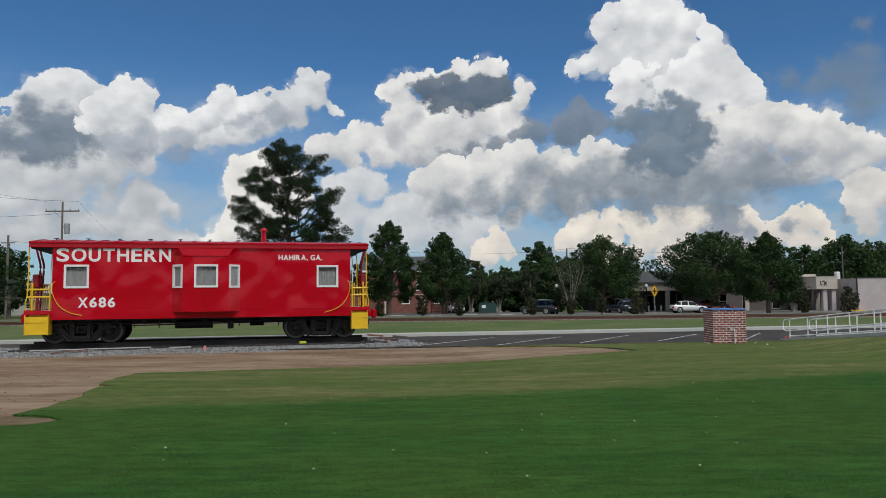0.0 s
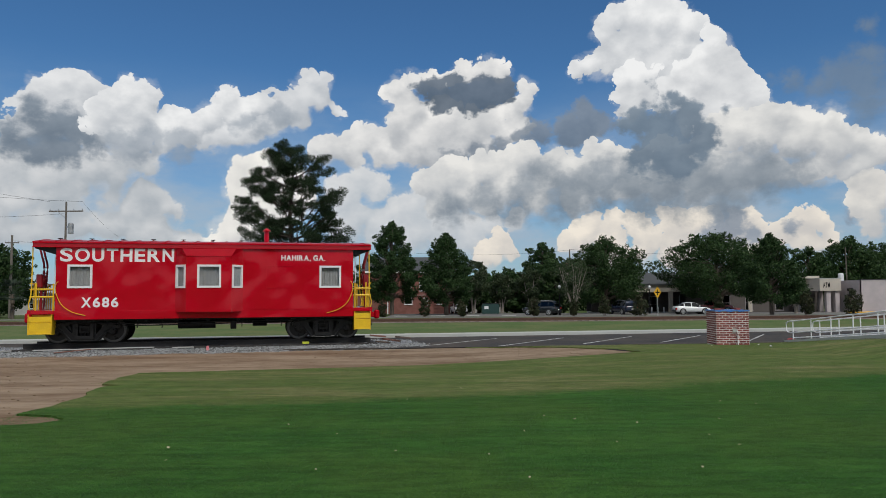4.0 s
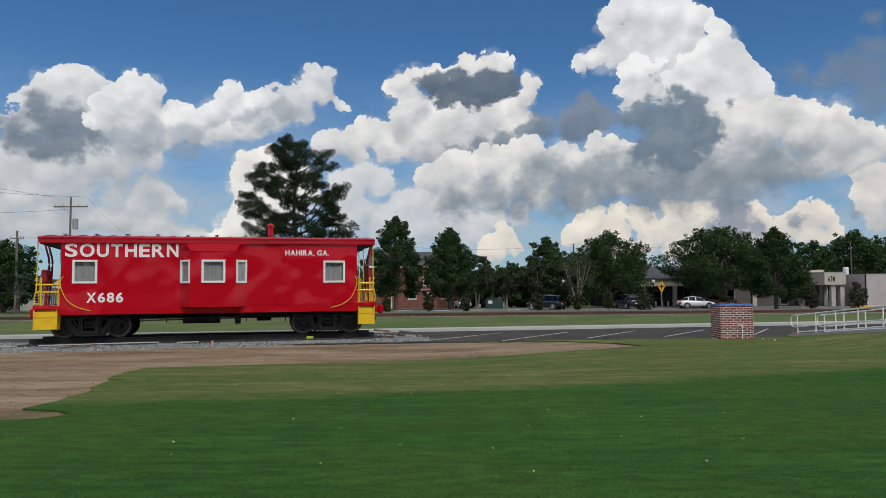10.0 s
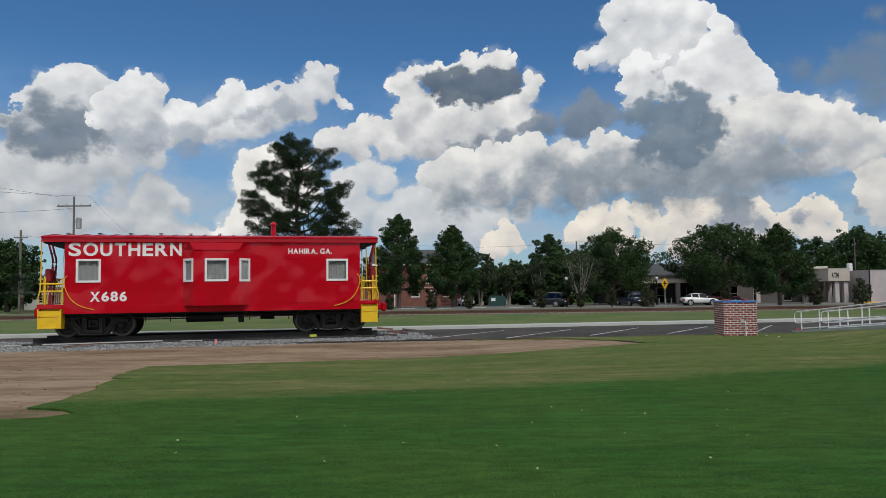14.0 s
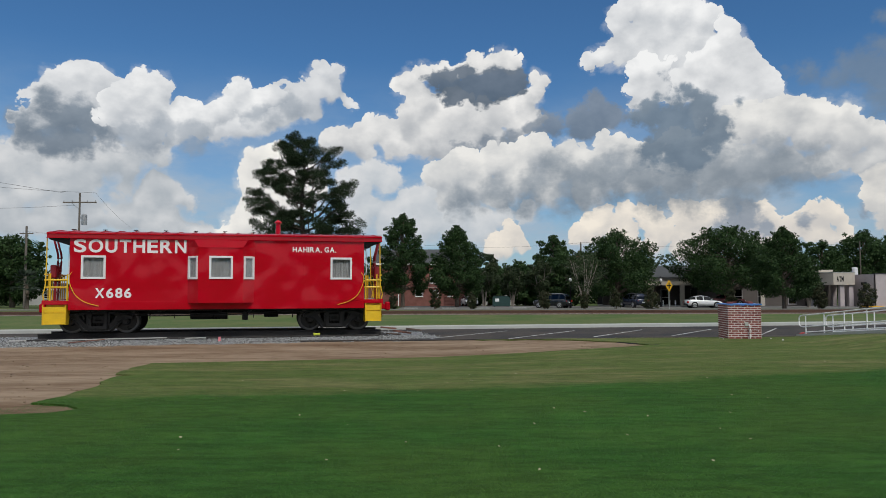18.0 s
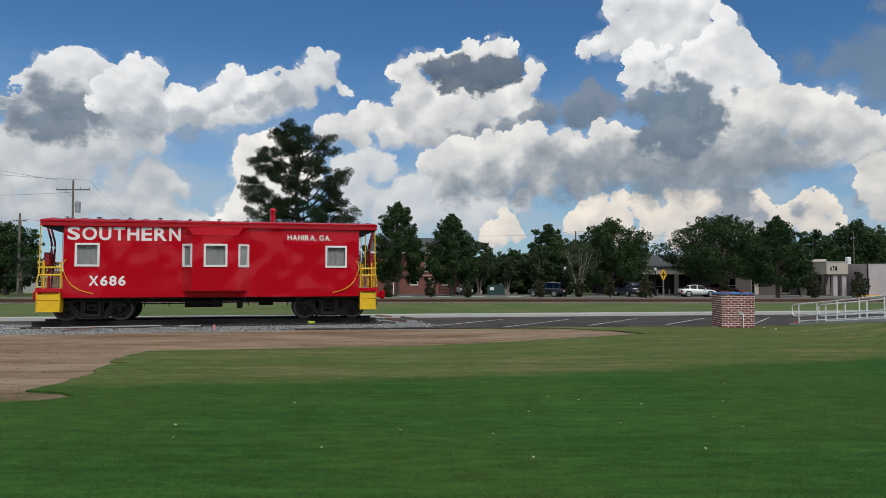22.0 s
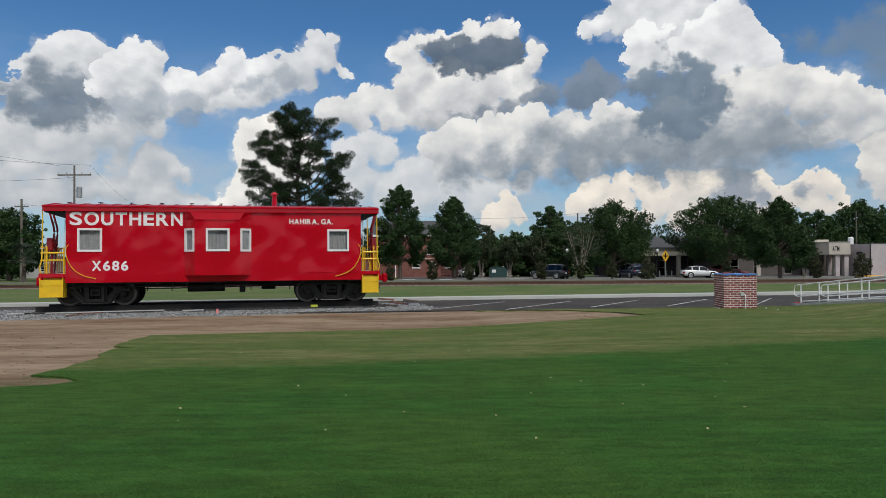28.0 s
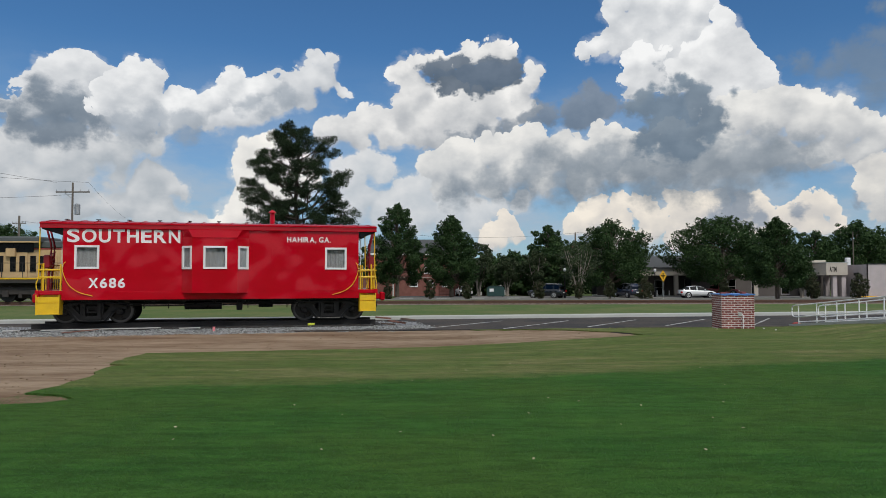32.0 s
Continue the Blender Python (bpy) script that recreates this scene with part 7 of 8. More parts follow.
def car(name, label, m, paint, belt, roof, width, wheels, r=0.34, sill=0.30, pillars=(), rails=False):
    """A parked car, front to -x. belt: height of the body's shoulder along x; roof: the line of the greenhouse, from windscreen foot to rear foot."""
    c = thing(name, m, label, "car", "parked cars")
    x0, x1 = belt[0][0], belt[-1][0]
    half = width / 2
    rings = []
    for x in np.linspace(x0, x1, 25):
        e = min(1.0, (x - x0) / 0.55, (x1 - x) / 0.35)
        w = half * (0.80 + 0.20 * math.sqrt(max(e, 0.0)))
        top = ends(belt, x)
        low = sill + 0.14 * (1 - math.sqrt(max(e, 0.0)))
        mid = low + (top - low) * 0.55
        rings.append([(x, -w * 0.93, low), (x, -w, mid - 0.12), (x, -w * 0.99, mid + 0.06), (x, -w * 0.95, top - 0.05), (x, -w * 0.84, top),
                      (x, w * 0.84, top), (x, w * 0.95, top - 0.05), (x, w * 0.99, mid + 0.06), (x, w, mid - 0.12), (x, w * 0.93, low)])
    body = smooth(part("body", loft(bmesh.new(), rings), paint, c))
    g0, g1 = roof[0][0], roof[-1][0]
    rings, caps = [], []
    for x in np.linspace(g0, g1, 21):
        foot, top = ends(belt, x) - 0.02, ends(roof, x)
        u = max(0.02, top - foot)
        wt = half * (0.88 - 0.30 * u)
        rings.append([(x, -half * 0.90, foot), (x, -wt, foot + u * 0.93), (x, -wt * 0.86, foot + u), (x, wt * 0.86, foot + u), (x, wt, foot + u * 0.93), (x, half * 0.90, foot)])
        if u > 0.30:
            caps.append([(x, -wt - 0.012, foot + u * 0.88), (x, -wt * 0.86, foot + u + 0.015), (x, 0, foot + u + 0.035), (x, wt * 0.86, foot + u + 0.015), (x, wt + 0.012, foot + u * 0.88)])
    part("greenhouse", loft(bmesh.new(), rings), DARK_GLASS, body, "dark tinted windows")
    smooth(part("roof_panel", loft(bmesh.new(), caps), paint, body))
    for x in pillars:
        foot, top = ends(belt, x) - 0.02, ends(roof, x)
        u = top - foot
        wt = half * (0.88 - 0.30 * u)
        for s in (-1, 1):
            bm = bmesh.new()
            lo, hi = (half * 0.90 + 0.012) * s, (wt + 0.012) * s
            q = [bm.verts.new(p) for p in ((x - 0.06, lo, foot), (x + 0.06, lo, foot), (x + 0.06, hi, foot + u * 0.93), (x - 0.06, hi, foot + u * 0.93),
                                           (x - 0.06, lo - 0.05 * s, foot), (x + 0.06, lo - 0.05 * s, foot), (x + 0.06, hi - 0.05 * s, foot + u * 0.93), (x - 0.06, hi - 0.05 * s, foot + u * 0.93))]
            for f in ((0, 1, 2, 3), (7, 6, 5, 4), (0, 4, 5, 1), (1, 5, 6, 2), (2, 6, 7, 3), (3, 7, 4, 0)):
                bm.faces.new([q[k] for k in f])
            part("pillar", bm, paint, body)
    for s in (-1, 1):
        if rails:
            part("roof_rail", one_tube(curve([(g0 + 0.95, s * half * 0.62, ends(roof, g0 + 0.95) + 0.02), (0.2, s * half * 0.62, ends(roof, 0.2) + 0.08), (g1 - 0.5, s * half * 0.62, ends(roof, g1 - 0.5) + 0.04)], 4), 0.022), GALVANISED, body)
        mx = g0 + 0.55
        part("wing_mirror", one_box(mx - 0.07, mx + 0.07, s * half * 0.95, s * (half + 0.13), ends(belt, mx) + 0.02, ends(belt, mx) + 0.16, 0.03), paint, body)
        for x in wheels:
            part("wheel_arch", one_rod((x, s * (half - 0.25), r + 0.02), (x, s * (half + 0.002), r + 0.02), r + 0.07, sides=22), TYRE, body)
            w = part("wheel", one_rod((x, s * (half - 0.2), r), (x, s * (half + 0.012), r), r, r * 0.96, 22), TYRE, c)
            bm = one_rod((x, s * (half - 0.05), r), (x, s * (half + 0.018), r), 0.07, sides=10)
            for k in range(5):
                a = k * math.tau / 5 + 0.3
                rod(bm, (x, s * (half + 0.012), r), (x + math.cos(a) * r * 0.66, s * (half + 0.012), r + math.sin(a) * r * 0.66), 0.045, 0.055, 6)
            ring = [(x + r * 0.66 * math.cos(a), s * (half + 0.010), r + r * 0.66 * math.sin(a)) for a in np.linspace(0, math.tau, 19)]
            tube(bm, ring, 0.028, 6)
            part("rim", bm, ALLOY, w, "pale alloy wheel")
        y = s * half * 0.66
        zf, zr = ends(belt, x0 + 0.1), ends(belt, x1 - 0.05)
        part("headlight", one_box(x0 + 0.01, x0 + 0.30, y - 0.17, y + 0.17, zf - 0.20, zf - 0.04, 0.04), LAMP_CLEAR, body)
        part("tail_light", one_box(x1 - 0.22, x1 + 0.012, y - 0.13, y + 0.17 * s + 0.06, zr - 0.30, zr - 0.06, 0.03), LAMP_RED, body)
    part("number_plate", one_box(x1 + 0.002, x1 + 0.025, -0.17, 0.17, 0.66, 0.79), WHITE, body)
    part("bumper", one_box(x1 - 0.05, x1 + 0.05, -half * 0.82, half * 0.82, 0.36, 0.54, 0.04), BLACK, body)
    part("front_grille", one_box(x0 - 0.015, x0 + 0.05, -half * 0.55, half * 0.55, 0.42, 0.60, 0.02), BLACK, body)
    return c


FASTBACK = [(-2.2, 0.60), (-2.0, 0.78), (-1.2, 0.94), (0.0, 0.99), (1.4, 1.06), (2.0, 1.02), (2.2, 0.86)]
FASTBACK_TOP = [(-1.25, 0.96), (-0.35, 1.42), (0.3, 1.50), (1.0, 1.44), (1.95, 1.06)]
WAGON = [(-2.3, 0.70), (-2.1, 0.94), (-1.3, 1.05), (0.0, 1.10), (2.1, 1.14), (2.32, 1.05)]
WAGON_TOP = [(-1.4, 1.06), (-0.6, 1.66), (0.3, 1.76), (1.6, 1.73), (1.95, 1.66), (2.28, 1.12)]
PICKUP = [(-2.6, 0.80), (-2.4, 1.02), (-1.2, 1.10), (2.6, 1.12), (2.7, 1.0)]
PICKUP_TOP = [(-1.3, 1.10), (-0.6, 1.76), (0.6, 1.78), (0.85, 1.12)]


def build_cars():
    g = lambda x, y: float(ground_height(x, y)) + 0.022
    car("parked_car", "white fastback car with dark windows at the roadside", pose(31.9, 90.5, g(31, 90.5), 0, 0, 180), CAR_WHITE, FASTBACK, FASTBACK_TOP, 1.85, (-1.38, 1.35), 0.35, pillars=(0.25, 1.15))
    car("parked_car", "navy blue SUV showing its rear", pose(23.9, 93, g(23, 93), 0, 0, -74), CAR_NAVY, WAGON, WAGON_TOP, 1.9, (-1.45, 1.42), 0.37, pillars=(0.2, 1.3), rails=True)
    car("parked_car", "black SUV with pale wheels by the street", pose(13.2, 91, g(13, 91), 0, 0, -35), CAR_BLACK, WAGON, WAGON_TOP, 1.9, (-1.45, 1.42), 0.38, pillars=(0.2, 1.3), rails=True)
    car("parked_car", "dark red pickup behind a white car", pose(37.0, 97, g(37, 97), 0, 0, 175), CAR_RED, PICKUP, PICKUP_TOP, 1.95, (-1.7, 1.65), 0.4, 0.42, pillars=(0.1,))
    car("parked_car", "white car half hidden under trees", pose(3.2, 104, g(3, 104), 0, 0, 100), CAR_WHITE, FASTBACK, FASTBACK_TOP, 1.85, (-1.38, 1.35), 0.35, pillars=(0.25,))


build_cars()


# ---- passing locomotive ----
FLAG_RED = material("faded_red", (0.36, 0.05, 0.045), 0.6)
FLAG_BLUE = material("faded_blue", (0.045, 0.06, 0.15), 0.6)
FLAG_WHITE = material("grimy_white", (0.52, 0.47, 0.42), 0.6)


def build_locomotive():
    lo = thing("locomotive", pose(-545, railway(-545), -0.10, 0, 0, 3.03), "yellow and grey diesel freight locomotive with dark running gear", "locomotive")
    F, B = 11.1, -11.1
    deck = part("frame", one_box(B + 0.3, F - 0.4, -1.5, 1.5, 1.28, 1.62, 0.02), LOCO_DARK, lo, "dark underframe")
    part("sill_stripe", one_box(B + 0.3, F - 0.4, -1.53, -1.503, 1.54, 1.64, 0.004), YELLOW, deck, "yellow sill stripe")
    hood = part("long_hood", one_box(-7.6, 4.85, -1.05, 1.05, 1.63, 3.55, 0.02), LOCO_YELLOW, lo, "yellow engine hood")
    part("hood_top", one_box(-7.6, 4.85, -1.06, 1.06, 3.60, 4.12, 0.10), LOCO_GREY, hood, "dark grey hood top")
    part("red_stripe", one_box(-7.6, 4.85, -1.075, -1.055, 3.53, 3.60, 0.003), FLAG_RED, hood)
    for k in range(21):
        x = -7.3 + k * 0.57
        part("hood_door", one_box(x, x + 0.5, -1.072, -1.052, 1.75, 3.46, 0.006), LOCO_YELLOW, hood)
    for x0, x1 in ((1.6, 2.8), (-2.6, -1.5), (3.6, 4.4)):
        part("intake_grille", one_box(x0, x1, -1.085, -1.062, 3.66, 4.0, 0.01), BLACK, hood)
    part("exhaust", one_box(-0.6, 0.6, -0.3, 0.3, 4.12, 4.25, 0.03), LOCO_GREY, hood)
    rad = part("radiator_hood", one_box(-10.6, -7.6, -1.10, 1.10, 1.63, 3.75, 0.03), LOCO_YELLOW, lo)
    part("radiator_wing", one_box(-10.8, -6.6, -1.55, 1.55, 3.98, 4.38, 0.08), LOCO_GREY, rad, "overhanging dark grey radiator wings")
    part("wing_stripe", one_box(-10.75, -6.65, -1.565, -1.552, 3.97, 4.06, 0.003), LOCO_YELLOW, rad)
    part("radiator_intake", one_box(-10.4, -7.2, -1.13, -1.085, 3.35, 3.95, 0.01), BLACK, rad)
    for x in (-10.2, -9.5, -8.7, -8.1, -7.4, -6.8, -6.2):
        part("louvre", one_box(x, x + 0.36, -1.14, -1.076, 2.05, 3.1, 0.01), BLACK, rad)
    part("filter_box", one_box(-8.9, -8.3, -1.35, -1.13, 3.05, 3.6, 0.02), LOCO_YELLOW, rad)
    # cab and nose
    cab = part("cab", wall(bmesh.new(), 4.87, 7.55, 1.63, 3.62, 0.08, [(5.15, 6.05, 2.9, 3.5), (6.2, 7.15, 2.9, 3.5)], pose(0, -1.5, 0)), LOCO_YELLOW, lo, "yellow cab side")
    part("cab_far_side", one_box(4.87, 7.55, 1.42, 1.5, 1.63, 3.62), LOCO_YELLOW, cab)
    part("cab_rear", one_box(4.87, 4.95, -1.418, 1.418, 1.63, 3.62), LOCO_YELLOW, cab)
    part("cab_front", one_box(7.45, 7.55, -1.418, 1.418, 1.63, 3.1), LOCO_YELLOW, cab)
    part("cab_roof", one_box(4.8, 7.85, -1.52, 1.52, 3.622, 4.48, 0.18), LOCO_GREY, cab, "dark grey cab roof")
    for x0, x1 in ((5.15, 6.05), (6.2, 7.15)):
        fr = part("cab_window", wall(bmesh.new(), x0 - 0.05, x1 + 0.05, 2.85, 3.55, 0.06, [(x0 + 0.02, x1 - 0.02, 2.92, 3.48)], pose(0, -1.515, 0)), GALVANISED, cab)
        part("pane", wall(bmesh.new(), x0, x1, 2.91, 3.49, 0.02, (), pose(0, -1.47, 0)), DARK_GLASS, fr)
    ns = bmesh.new()
    slab(ns, [(7.55, 1.63), (9.75, 1.63), (9.75, 2.6), (9.4, 3.0), (7.55, 3.1)], -0.98, 0.98, Matrix(((1, 0, 0, 0), (0, 0, 1, 0), (0, 1, 0, 0), (0, 0, 0, 1))))
    part("nose", ns, LOCO_YELLOW, lo, "sloped yellow nose")
    part("windscreen", one_box(7.555, 7.6, -1.3, 1.3, 3.12, 3.6), DARK_GLASS, cab)
    for y in (-0.25, 0.25):
        part("headlight", one_rod((9.75, y, 2.2), (9.79, y, 2.2), 0.11, sides=12), LAMP_CLEAR, lo)
    # numbers and lettering as plain bars, flag and shield
    for k in range(4):
        part("number_bar", one_box(5.2 + k * 0.5, 5.55 + k * 0.5, -1.512, -1.503, 2.2, 2.72), FLAG_RED, cab)
    for k in range(10):
        part("lettering_bar", one_box(0.2 + k * 0.30, 0.36 + k * 0.30, -1.086, -1.074, 2.72, 2.86), LOCO_DARK, hood)
    fl = part("flag_canton", one_box(-2.65, -1.15, -1.092, -1.074, 2.5, 3.2, 0.002), FLAG_BLUE, hood, "faded painted flag")
    for k in range(13):
        bm = bmesh.new()
        x0, x1 = -5.2 + 0.12 * math.sin(k), -2.655 if k < 7 else -1.25
        xs = np.linspace(x0, x1, 15)
        wave = [3.1 - k * 0.10 + 0.09 * math.sin(2.3 * x + 0.4) + 0.03 * (x + 2.6) for x in xs]
        for u in range(14):
            q = [(xs[u], wave[u]), (xs[u + 1], wave[u + 1]), (xs[u + 1], wave[u + 1] + 0.095), (xs[u], wave[u] + 0.095)]
            bm.faces.new([bm.verts.new((px_, -1.087, pz_)) for px_, pz_ in q])
        part("flag_stripe", bm, FLAG_RED if k % 2 == 0 else FLAG_WHITE, fl)
    bm = bmesh.new()
    slab(bm, [(3.8, 2.5), (4.15, 2.3), (4.5, 2.5), (4.55, 3.1), (3.75, 3.1)], -1.088, -1.074, Matrix(((1, 0, 0, 0), (0, 0, 1, 0), (0, 1, 0, 0), (0, 0, 0, 1))))
    sh = part("shield", bm, FLAG_WHITE, hood)
    part("shield_band", one_box(3.76, 4.54, -1.092, -1.0885, 2.9, 3.09), FLAG_BLUE, sh)
    for k in range(4):
        part("shield_stripe", one_box(3.84 + k * 0.17, 3.92 + k * 0.17, -1.092, -1.0885, 2.5, 2.89), FLAG_RED, sh)
    # walkway rails
    for x in np.arange(-10.4, 4.8, 1.35):
        part("stanchion", one_rod((float(x), -1.46, 1.62), (float(x), -1.46, 2.62), 0.02, sides=6), LOCO_DARK, deck)
    part("handrail", one_rod((-10.4, -1.46, 2.62), (4.8, -1.46, 2.62), 0.02, sides=6), LOCO_DARK, deck)
    for x in (7.9, 9.0, 10.3):
        part("front_rail", one_tube(curve([(x, -1.4, 1.62), (x, -1.4, 2.3), (x + 0.25, -1.38, 2.62)], 3), 0.022), WHITE, deck)
    part("under_gear", one_box(B + 0.6, F - 0.8, -0.55, 0.55, 0.25, 1.27), LOCO_DARK, lo)
    part("equipment_rack", one_box(3.5, 4.6, -1.3, 1.3, 0.5, 1.27, 0.05), LOCO_DARK, lo)
    part("equipment_rack", one_box(-4.7, -3.7, -1.3, 1.3, 0.5, 1.27, 0.05), LOCO_DARK, lo)
    part("fuel_tank", one_box(-3.6, 3.4, -1.4, 1.4, 0.35, 1.27, 0.15), LOCO_DARK, lo, "dark fuel tank")
    part("air_reservoir", one_rod((-3.2, -1.42, 1.1), (0.6, -1.42, 1.1), 0.17, sides=12), LOCO_DARK, lo)
    for s, x in ((1, F - 0.4), (-1, B + 0.3)):
        part("pilot", one_box(min(x, x + s * 0.12), max(x, x + s * 0.12), -1.4, 1.4, 0.25, 1.3, 0.02), LOCO_DARK, lo)
        part("coupler", one_box(min(x, x + s * 0.6), max(x, x + s * 0.6), -0.18, 0.18, 0.75, 1.0, 0.03), LOCO_DARK, lo)
        for z in (0.35, 0.7, 1.05):
            part("end_step", one_box(x - 0.5, x + 0.1, -1.5, -1.25, z, z + 0.04), YELLOW if s < 0 else WHITE, lo)
    for cx in (-7.1, 6.9):
        fr = part("truck_frame", one_box(cx - 2.4, cx + 2.4, -1.12, -0.95, 0.50, 1.0, 0.05), LOCO_DARK, lo, "grimy three-axle truck frame")
        part("truck_frame", one_box(cx - 2.3, cx + 2.3, 0.95, 1.12, 0.62, 0.95, 0.04), LOCO_DARK, lo)
        for x in (cx - 1.85, cx, cx + 1.85):
            part("axle_box", one_box(x - 0.2, x + 0.2, -1.2, -1.0, 0.35, 0.8, 0.04), LOCO_DARK, fr)
            ax = part("axle", one_rod((x, -0.9, 0.53), (x, 0.9, 0.53), 0.1, sides=10), LOCO_DARK, lo)
            for s in (-1, 1):
                part("wheel", one_rod((x, s * 0.68, 0.53), (x, s * 0.82, 0.53), 0.53, 0.52, 24), WHEEL, ax)
        for x in (cx - 0.92, cx + 0.92):
            part("spring", one_rod((x, -1.06, 0.3), (x, -1.06, 0.62), 0.12, sides=10), LOCO_DARK, fr)
    return lo


LOCO = build_locomotive()

# ---- grass ----


def blades(name, label, count, mat, seed, near, far, thin):
    """Short mown blades over the part of the lawn before the camera, thinning out with distance."""
    rng = np.random.default_rng(seed)
    y = near + (far - near) * rng.random(count * 3) ** 1.25
    x = (rng.random(count * 3) * 2 - 1) * (0.66 * y + 0.4)
    edge = 11.2 + 0.235 * x + 0.01 * x * x + rng.normal(0, 0.45, len(x))
    keep = ((y > edge) == thin) & (y < np.where(x < -6.6, 8.4, np.where(x < -5.6, np.minimum(16.2, np.where(y < 13.9, 9.4, 16.2)), np.where(x < 5.2, 17.4 + 0.25 * (x + 5.5), lot_near(x) - 0.3))))
    x, y = x[keep][:count], y[keep][:count]
    n = len(x)
    z = ground_height(x, y)
    tall = rng.uniform(0.006, 0.019, n) * (0.7 if thin else 1.0) * (1 + y / 30)
    wide = rng.uniform(0.0012, 0.0024, n) * (1 + y / 9)
    a = rng.uniform(0, math.tau, n)
    lean = rng.normal(0, 0.9, (n, 2)) * tall[:, None]
    base = np.stack([x, y, z - 0.003], 1)
    side = np.stack([np.cos(a) * wide, np.sin(a) * wide, np.zeros(n)], 1)
    tip = base + np.concatenate([lean, tall[:, None]], 1)
    v = np.stack([base - side, base + side, tip], 1).reshape(-1, 3)
    tagged(raw_mesh(name, v, np.arange(n * 3).reshape(-1, 3), mat), label, "grass", kind="stuff")


blades("grass_blades", "short green blades of mown grass", 110000, TURF_BLADE, 31, 4.6, 15.5, False)
blades("straw_blades", "thin olive and straw-coloured grass blades", 50000, STRAW_BLADE, 32, 9.0, 25.5, True)


def build_clods():
    """Small clods on the bare earth."""
    rng = np.random.default_rng(8)
    vs, fs = [], []
    octa = np.array([(1, 0, 0), (-1, 0, 0), (0, 1, 0), (0, -1, 0), (0, 0, 1), (0, 0, -1)], float)
    tri = np.array([(0, 2, 4), (2, 1, 4), (1, 3, 4), (3, 0, 4), (2, 0, 5), (1, 2, 5), (3, 1, 5), (0, 3, 5)])
    k = 0
    while k < 420:
        cy = rng.uniform(9.0, 25.0)
        cx = rng.uniform(-0.66 * cy, 5.0)
        inside = cx < -6.9 or (cx < -5.7 and cy < 13.5 and cy > 9.8) or (cy > 18.6 + 0.25 * max(cx, -1) and cy < 24.0 - max(cx, 0) * 0.6)
        if not inside or (cx < -5.5 and cy < 9.4):
            continue
        r = rng.uniform(0.006, 0.022) * (1.6 if rng.random() < 0.1 else 1.0)
        vs.append(octa * rng.uniform(0.6, 1.4, (6, 1)) * r * (1.3, 1.0, 0.6) + (cx, cy, float(ground_height(cx, cy)) - 0.025))
        fs.append(tri + k * 6)
        k += 1
    tagged(raw_mesh("earth_clods", np.concatenate(vs), np.concatenate(fs), DIRT), "small brown clods on bare earth", "earth", kind="stuff")


build_clods()


DRY_LEAF = material("dry_leaf", (0.38, 0.36, 0.22), 0.8, other=(0.28, 0.25, 0.14))


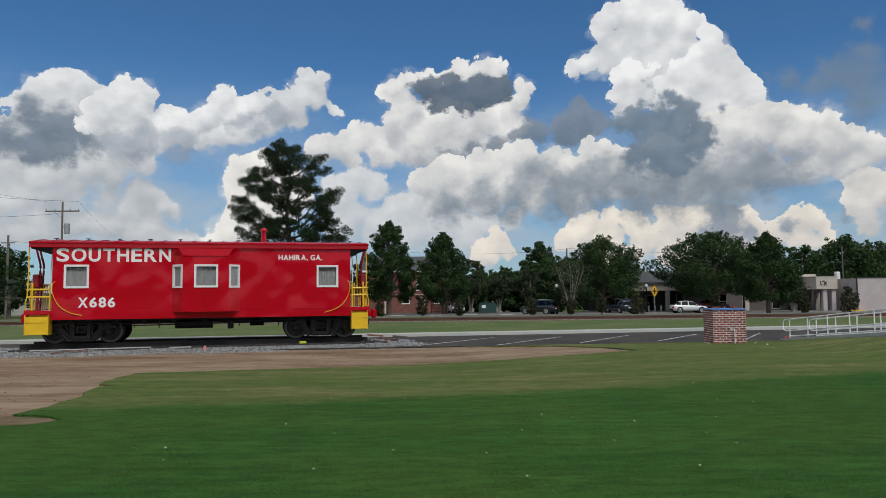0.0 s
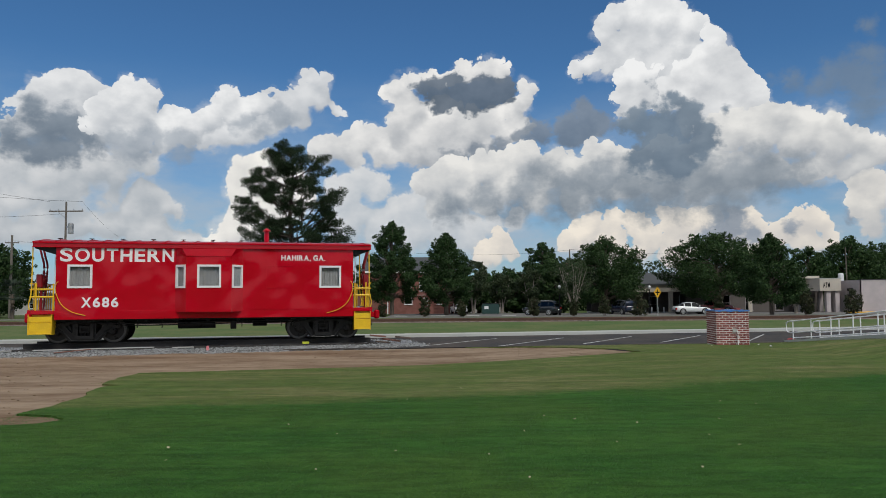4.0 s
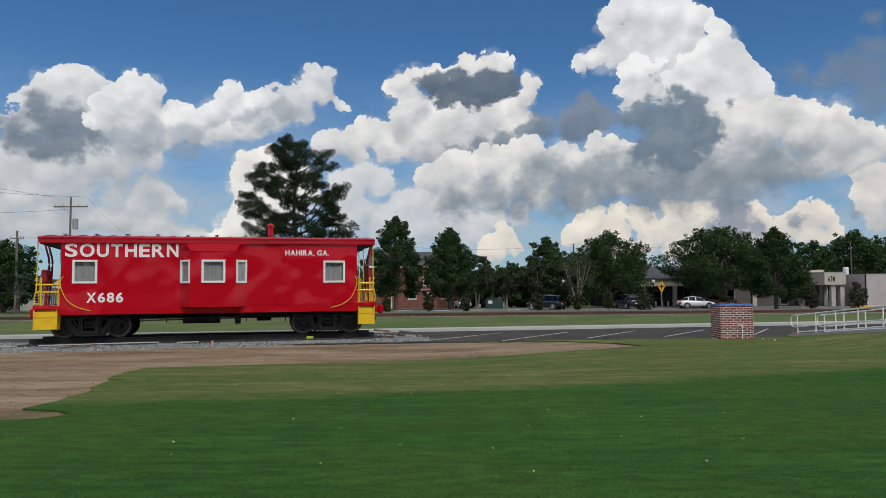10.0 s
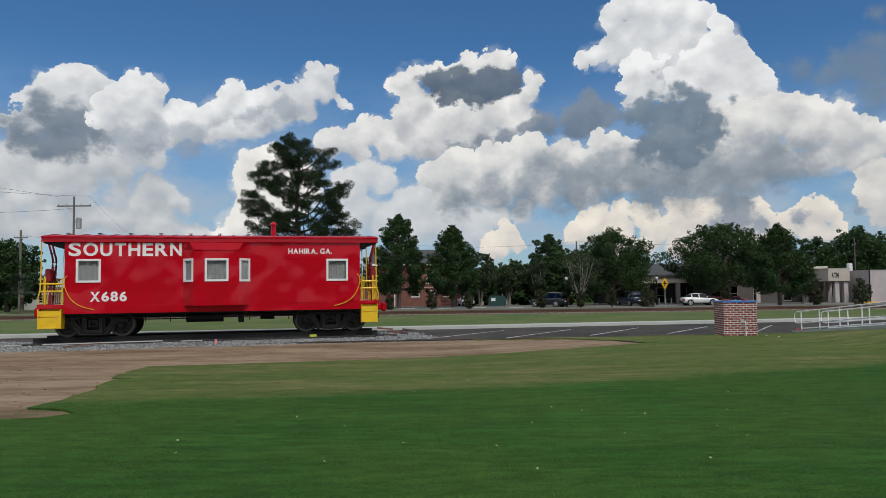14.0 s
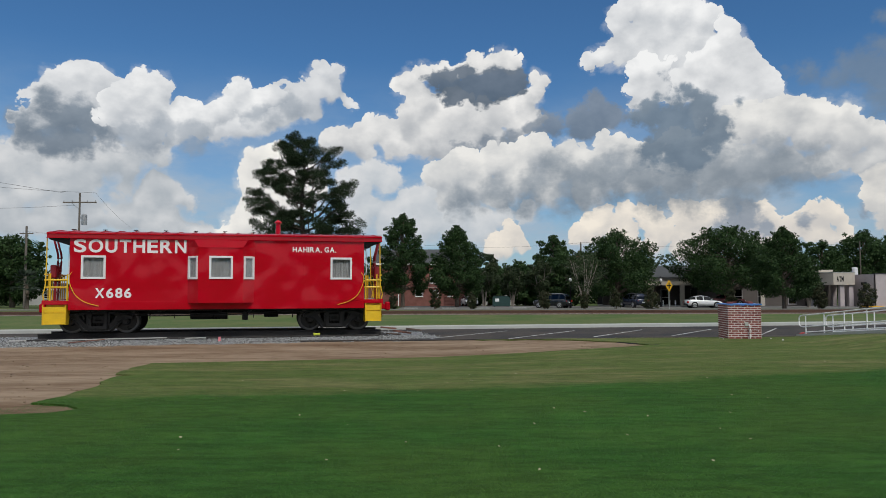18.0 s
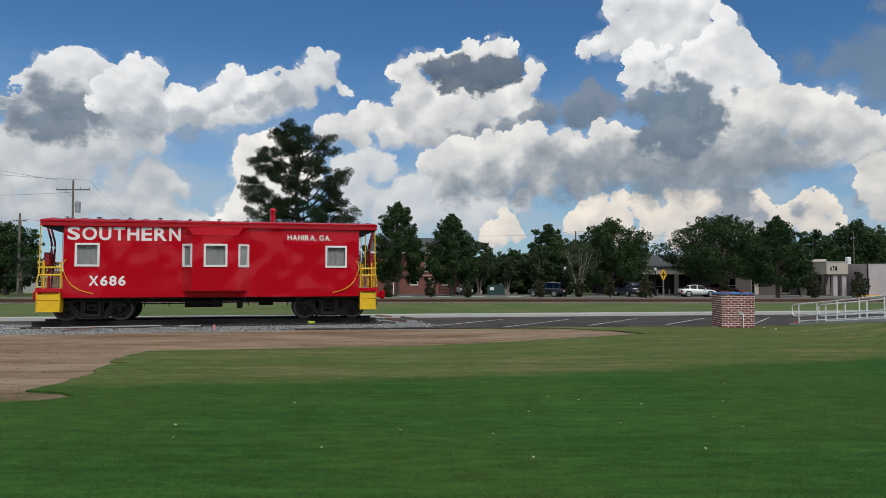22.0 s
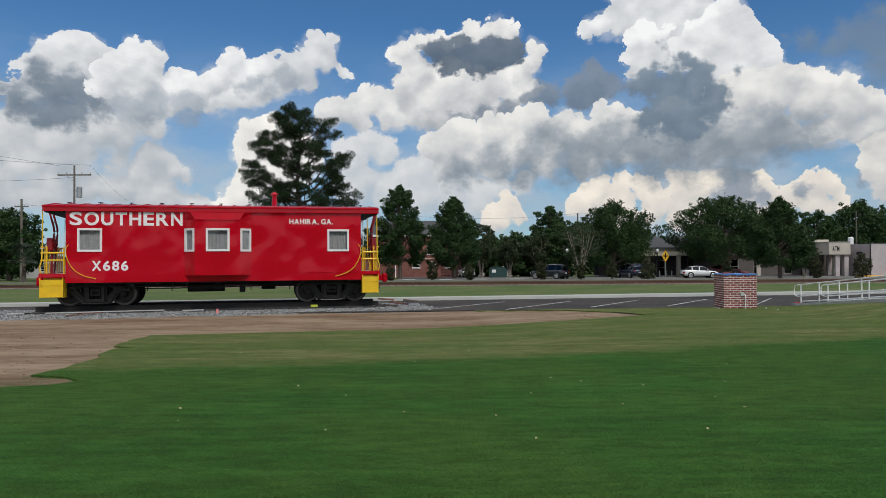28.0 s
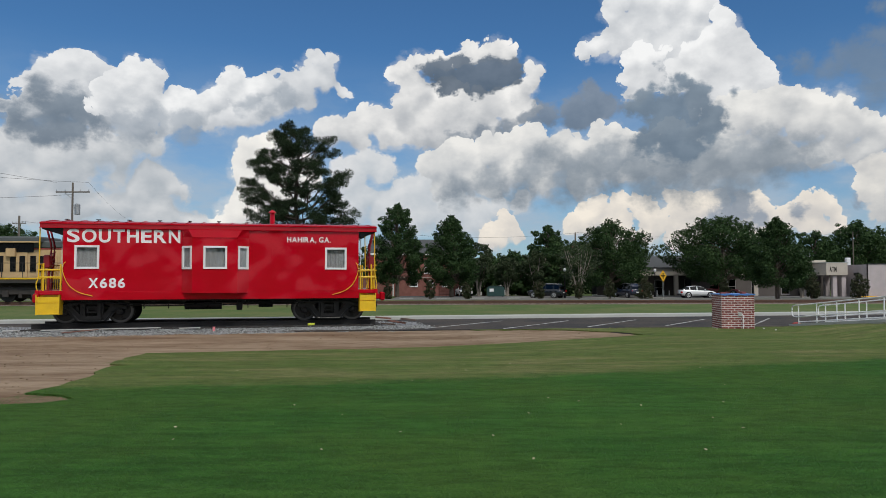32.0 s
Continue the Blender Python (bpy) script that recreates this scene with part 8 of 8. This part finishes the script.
def build_litter():
    rng = random.Random(4)
    spots = [(-1.54, 10.93), (-1.77, 8.74), (-1.11, 8.12), (4.04, 10.38), (7.73, 14.95), (2.38, 8.7), (1.35, 9.24)]
    spots += [(rng.uniform(-0.45, 0.5) * y, y) for y in [rng.uniform(5.6, 14) for k in range(22)]]
    for x, y in spots:
        bm = bmesh.new()
        n = rng.randint(4, 6)
        r = rng.uniform(0.006, 0.013)
        ring = [(r * rng.uniform(0.6, 1.4) * math.cos(k * math.tau / n) * 1.6, r * rng.uniform(0.6, 1.4) * math.sin(k * math.tau / n)) for k in range(n)]
        slab(bm, ring, 0.0, 0.006)
        ob = part("dry_leaf", bm, DRY_LEAF, None)
        ob.matrix_basis = pose(x, y, float(ground_height(x, y)) + 0.022, rng.uniform(-25, 25), rng.uniform(-25, 25), rng.uniform(0, 180))
        tagged(ob, "small pale dry leaf on the lawn", "leaf", "dry leaves")
    chalk = material("white_plaster_scrap", (0.74, 0.74, 0.72), 0.8)
    for x, y, r in ((9.66, 21.75, 0.024), (9.72, 21.1, 0.030), (9.52, 22.6, 0.022), (8.2, 21.6, 0.018)):
        bm = bmesh.new()
        slab(bm, [(r * rng.uniform(0.7, 1.2) * math.cos(k * 1.05), r * rng.uniform(0.7, 1.2) * math.sin(k * 1.05)) for k in range(6)], 0, r * 0.9)
        ob = part("plaster_scrap", bm, chalk, None)
        ob.matrix_basis = pose(x, y, float(ground_height(x, y)), 0, 0, rng.uniform(0, 90))
        tagged(ob, "small white plaster scrap on the lawn", "scrap", "plaster scraps")
    ob = part("red_rag", one_tube(curve([(-0.16, 0, 0.03), (-0.05, 0.03, 0.07), (0.06, -0.02, 0.05), (0.17, 0.02, 0.03)], 4), 0.04, 7, 0.7), FLAG_RED, None)
    ob.matrix_basis = pose(13.5, 27.55, -0.27)
    tagged(ob, "crumpled red rag by the foot of the ramp", "rag")
    # offcuts and markers by the display track
    def loose(name, label, cat, bm, mat, x, y, z, rz, ry=0.0, group=""):
        ob = part(name, bm, mat, None)
        ob.matrix_basis = CABOOSE @ pose(x, y, z, 0, ry, rz)
        tagged(ob, label, cat, group)
    plank = material("pale_plank", (0.48, 0.47, 0.45), 0.8, other=(0.34, 0.33, 0.31), scale=3, fine=30)
    wood = material("brown_offcut", (0.15, 0.065, 0.05), 0.85, other=(0.24, 0.14, 0.10), scale=4, fine=30)
    loose("long_board", "long pale board lying along the sleepers", "board", one_box(-1.85, 1.85, -0.06, 0.06, 0, 0.03, 0.005), plank, -3.55, -1.62, -0.165, 0.5, -0.4)
    loose("short_board", "short pale board end on gravel", "board", one_box(-0.35, 0.35, -0.05, 0.05, 0, 0.03, 0.005), plank, -0.75, -1.72, -0.17, 6)
    loose("short_board", "short pale board end on gravel", "board", one_box(-0.25, 0.25, -0.05, 0.05, 0, 0.03, 0.005), plank, -6.25, -1.75, -0.17, -4)
    loose("brown_board", "brown weathered board slanting over gravel", "board", one_box(-0.55, 0.55, -0.05, 0.05, 0, 0.03, 0.005), wood, -4.1, -2.1, -0.19, 28, -3)
    for k, (x, y, a, l) in enumerate(((6.2, -0.9, 20, 0.45), (6.6, -0.5, -35, 0.6), (6.4, -1.2, 70, 0.3), (7.0, -0.8, -15, 0.5), (6.1, -0.4, 5, 0.5))):
        loose("timber_offcut", "splintered brown timber offcut on gravel", "timber", one_box(-l * 0.6, l * 0.6, -0.08, 0.08, 0, 0.06, 0.008), wood if k % 3 else TIE_OLD, x, y, -0.2 + 0.05 * k, a, 6, "timber offcuts")
    loose("marker_flag", "small pink marker flag on the gravel", "marker flag", one_box(-0.04, 0.04, -0.004, 0.004, 0.0, 0.15), material("pink_plastic", (0.75, 0.22, 0.25), 0.6), 0.1, -2.5, -0.22, 0)
    edging = one_tube(curve([(2.9, 23.4, -0.22), (4.2, 22.3, -0.13), (4.9, 21.3, -0.09), (5.3, 20.5, -0.06), (5.75, 19.7, -0.04)], 6), 0.035, 6)
    tagged(part("edging_strip", edging, TIE, None), "curved black edging strip between earth and lawn", "edging")
    loose("yellow_block", "yellow-green plastic block on the sleepers", "block", one_box(-0.12, 0.12, -0.05, 0.05, 0, 0.08, 0.01), material("lime_plastic", (0.55, 0.60, 0.05), 0.5), 3.35, -1.38, -0.15, 15)


build_litter()


def motions():
    # the locomotive runs past at a steady 16.5 m/s; its front shows at 30.7 s
    rows = []
    for t in (0, 4, 8, 12, 16, 20, 24, 28, 30, 31, 32):
        x = -39.9 + 16.5 * (t - 30.8)
        rows.append((t, pose(x, railway(x), -0.10, 0, 0, 3.03)))
    walk(LOCO, rows)


motions()
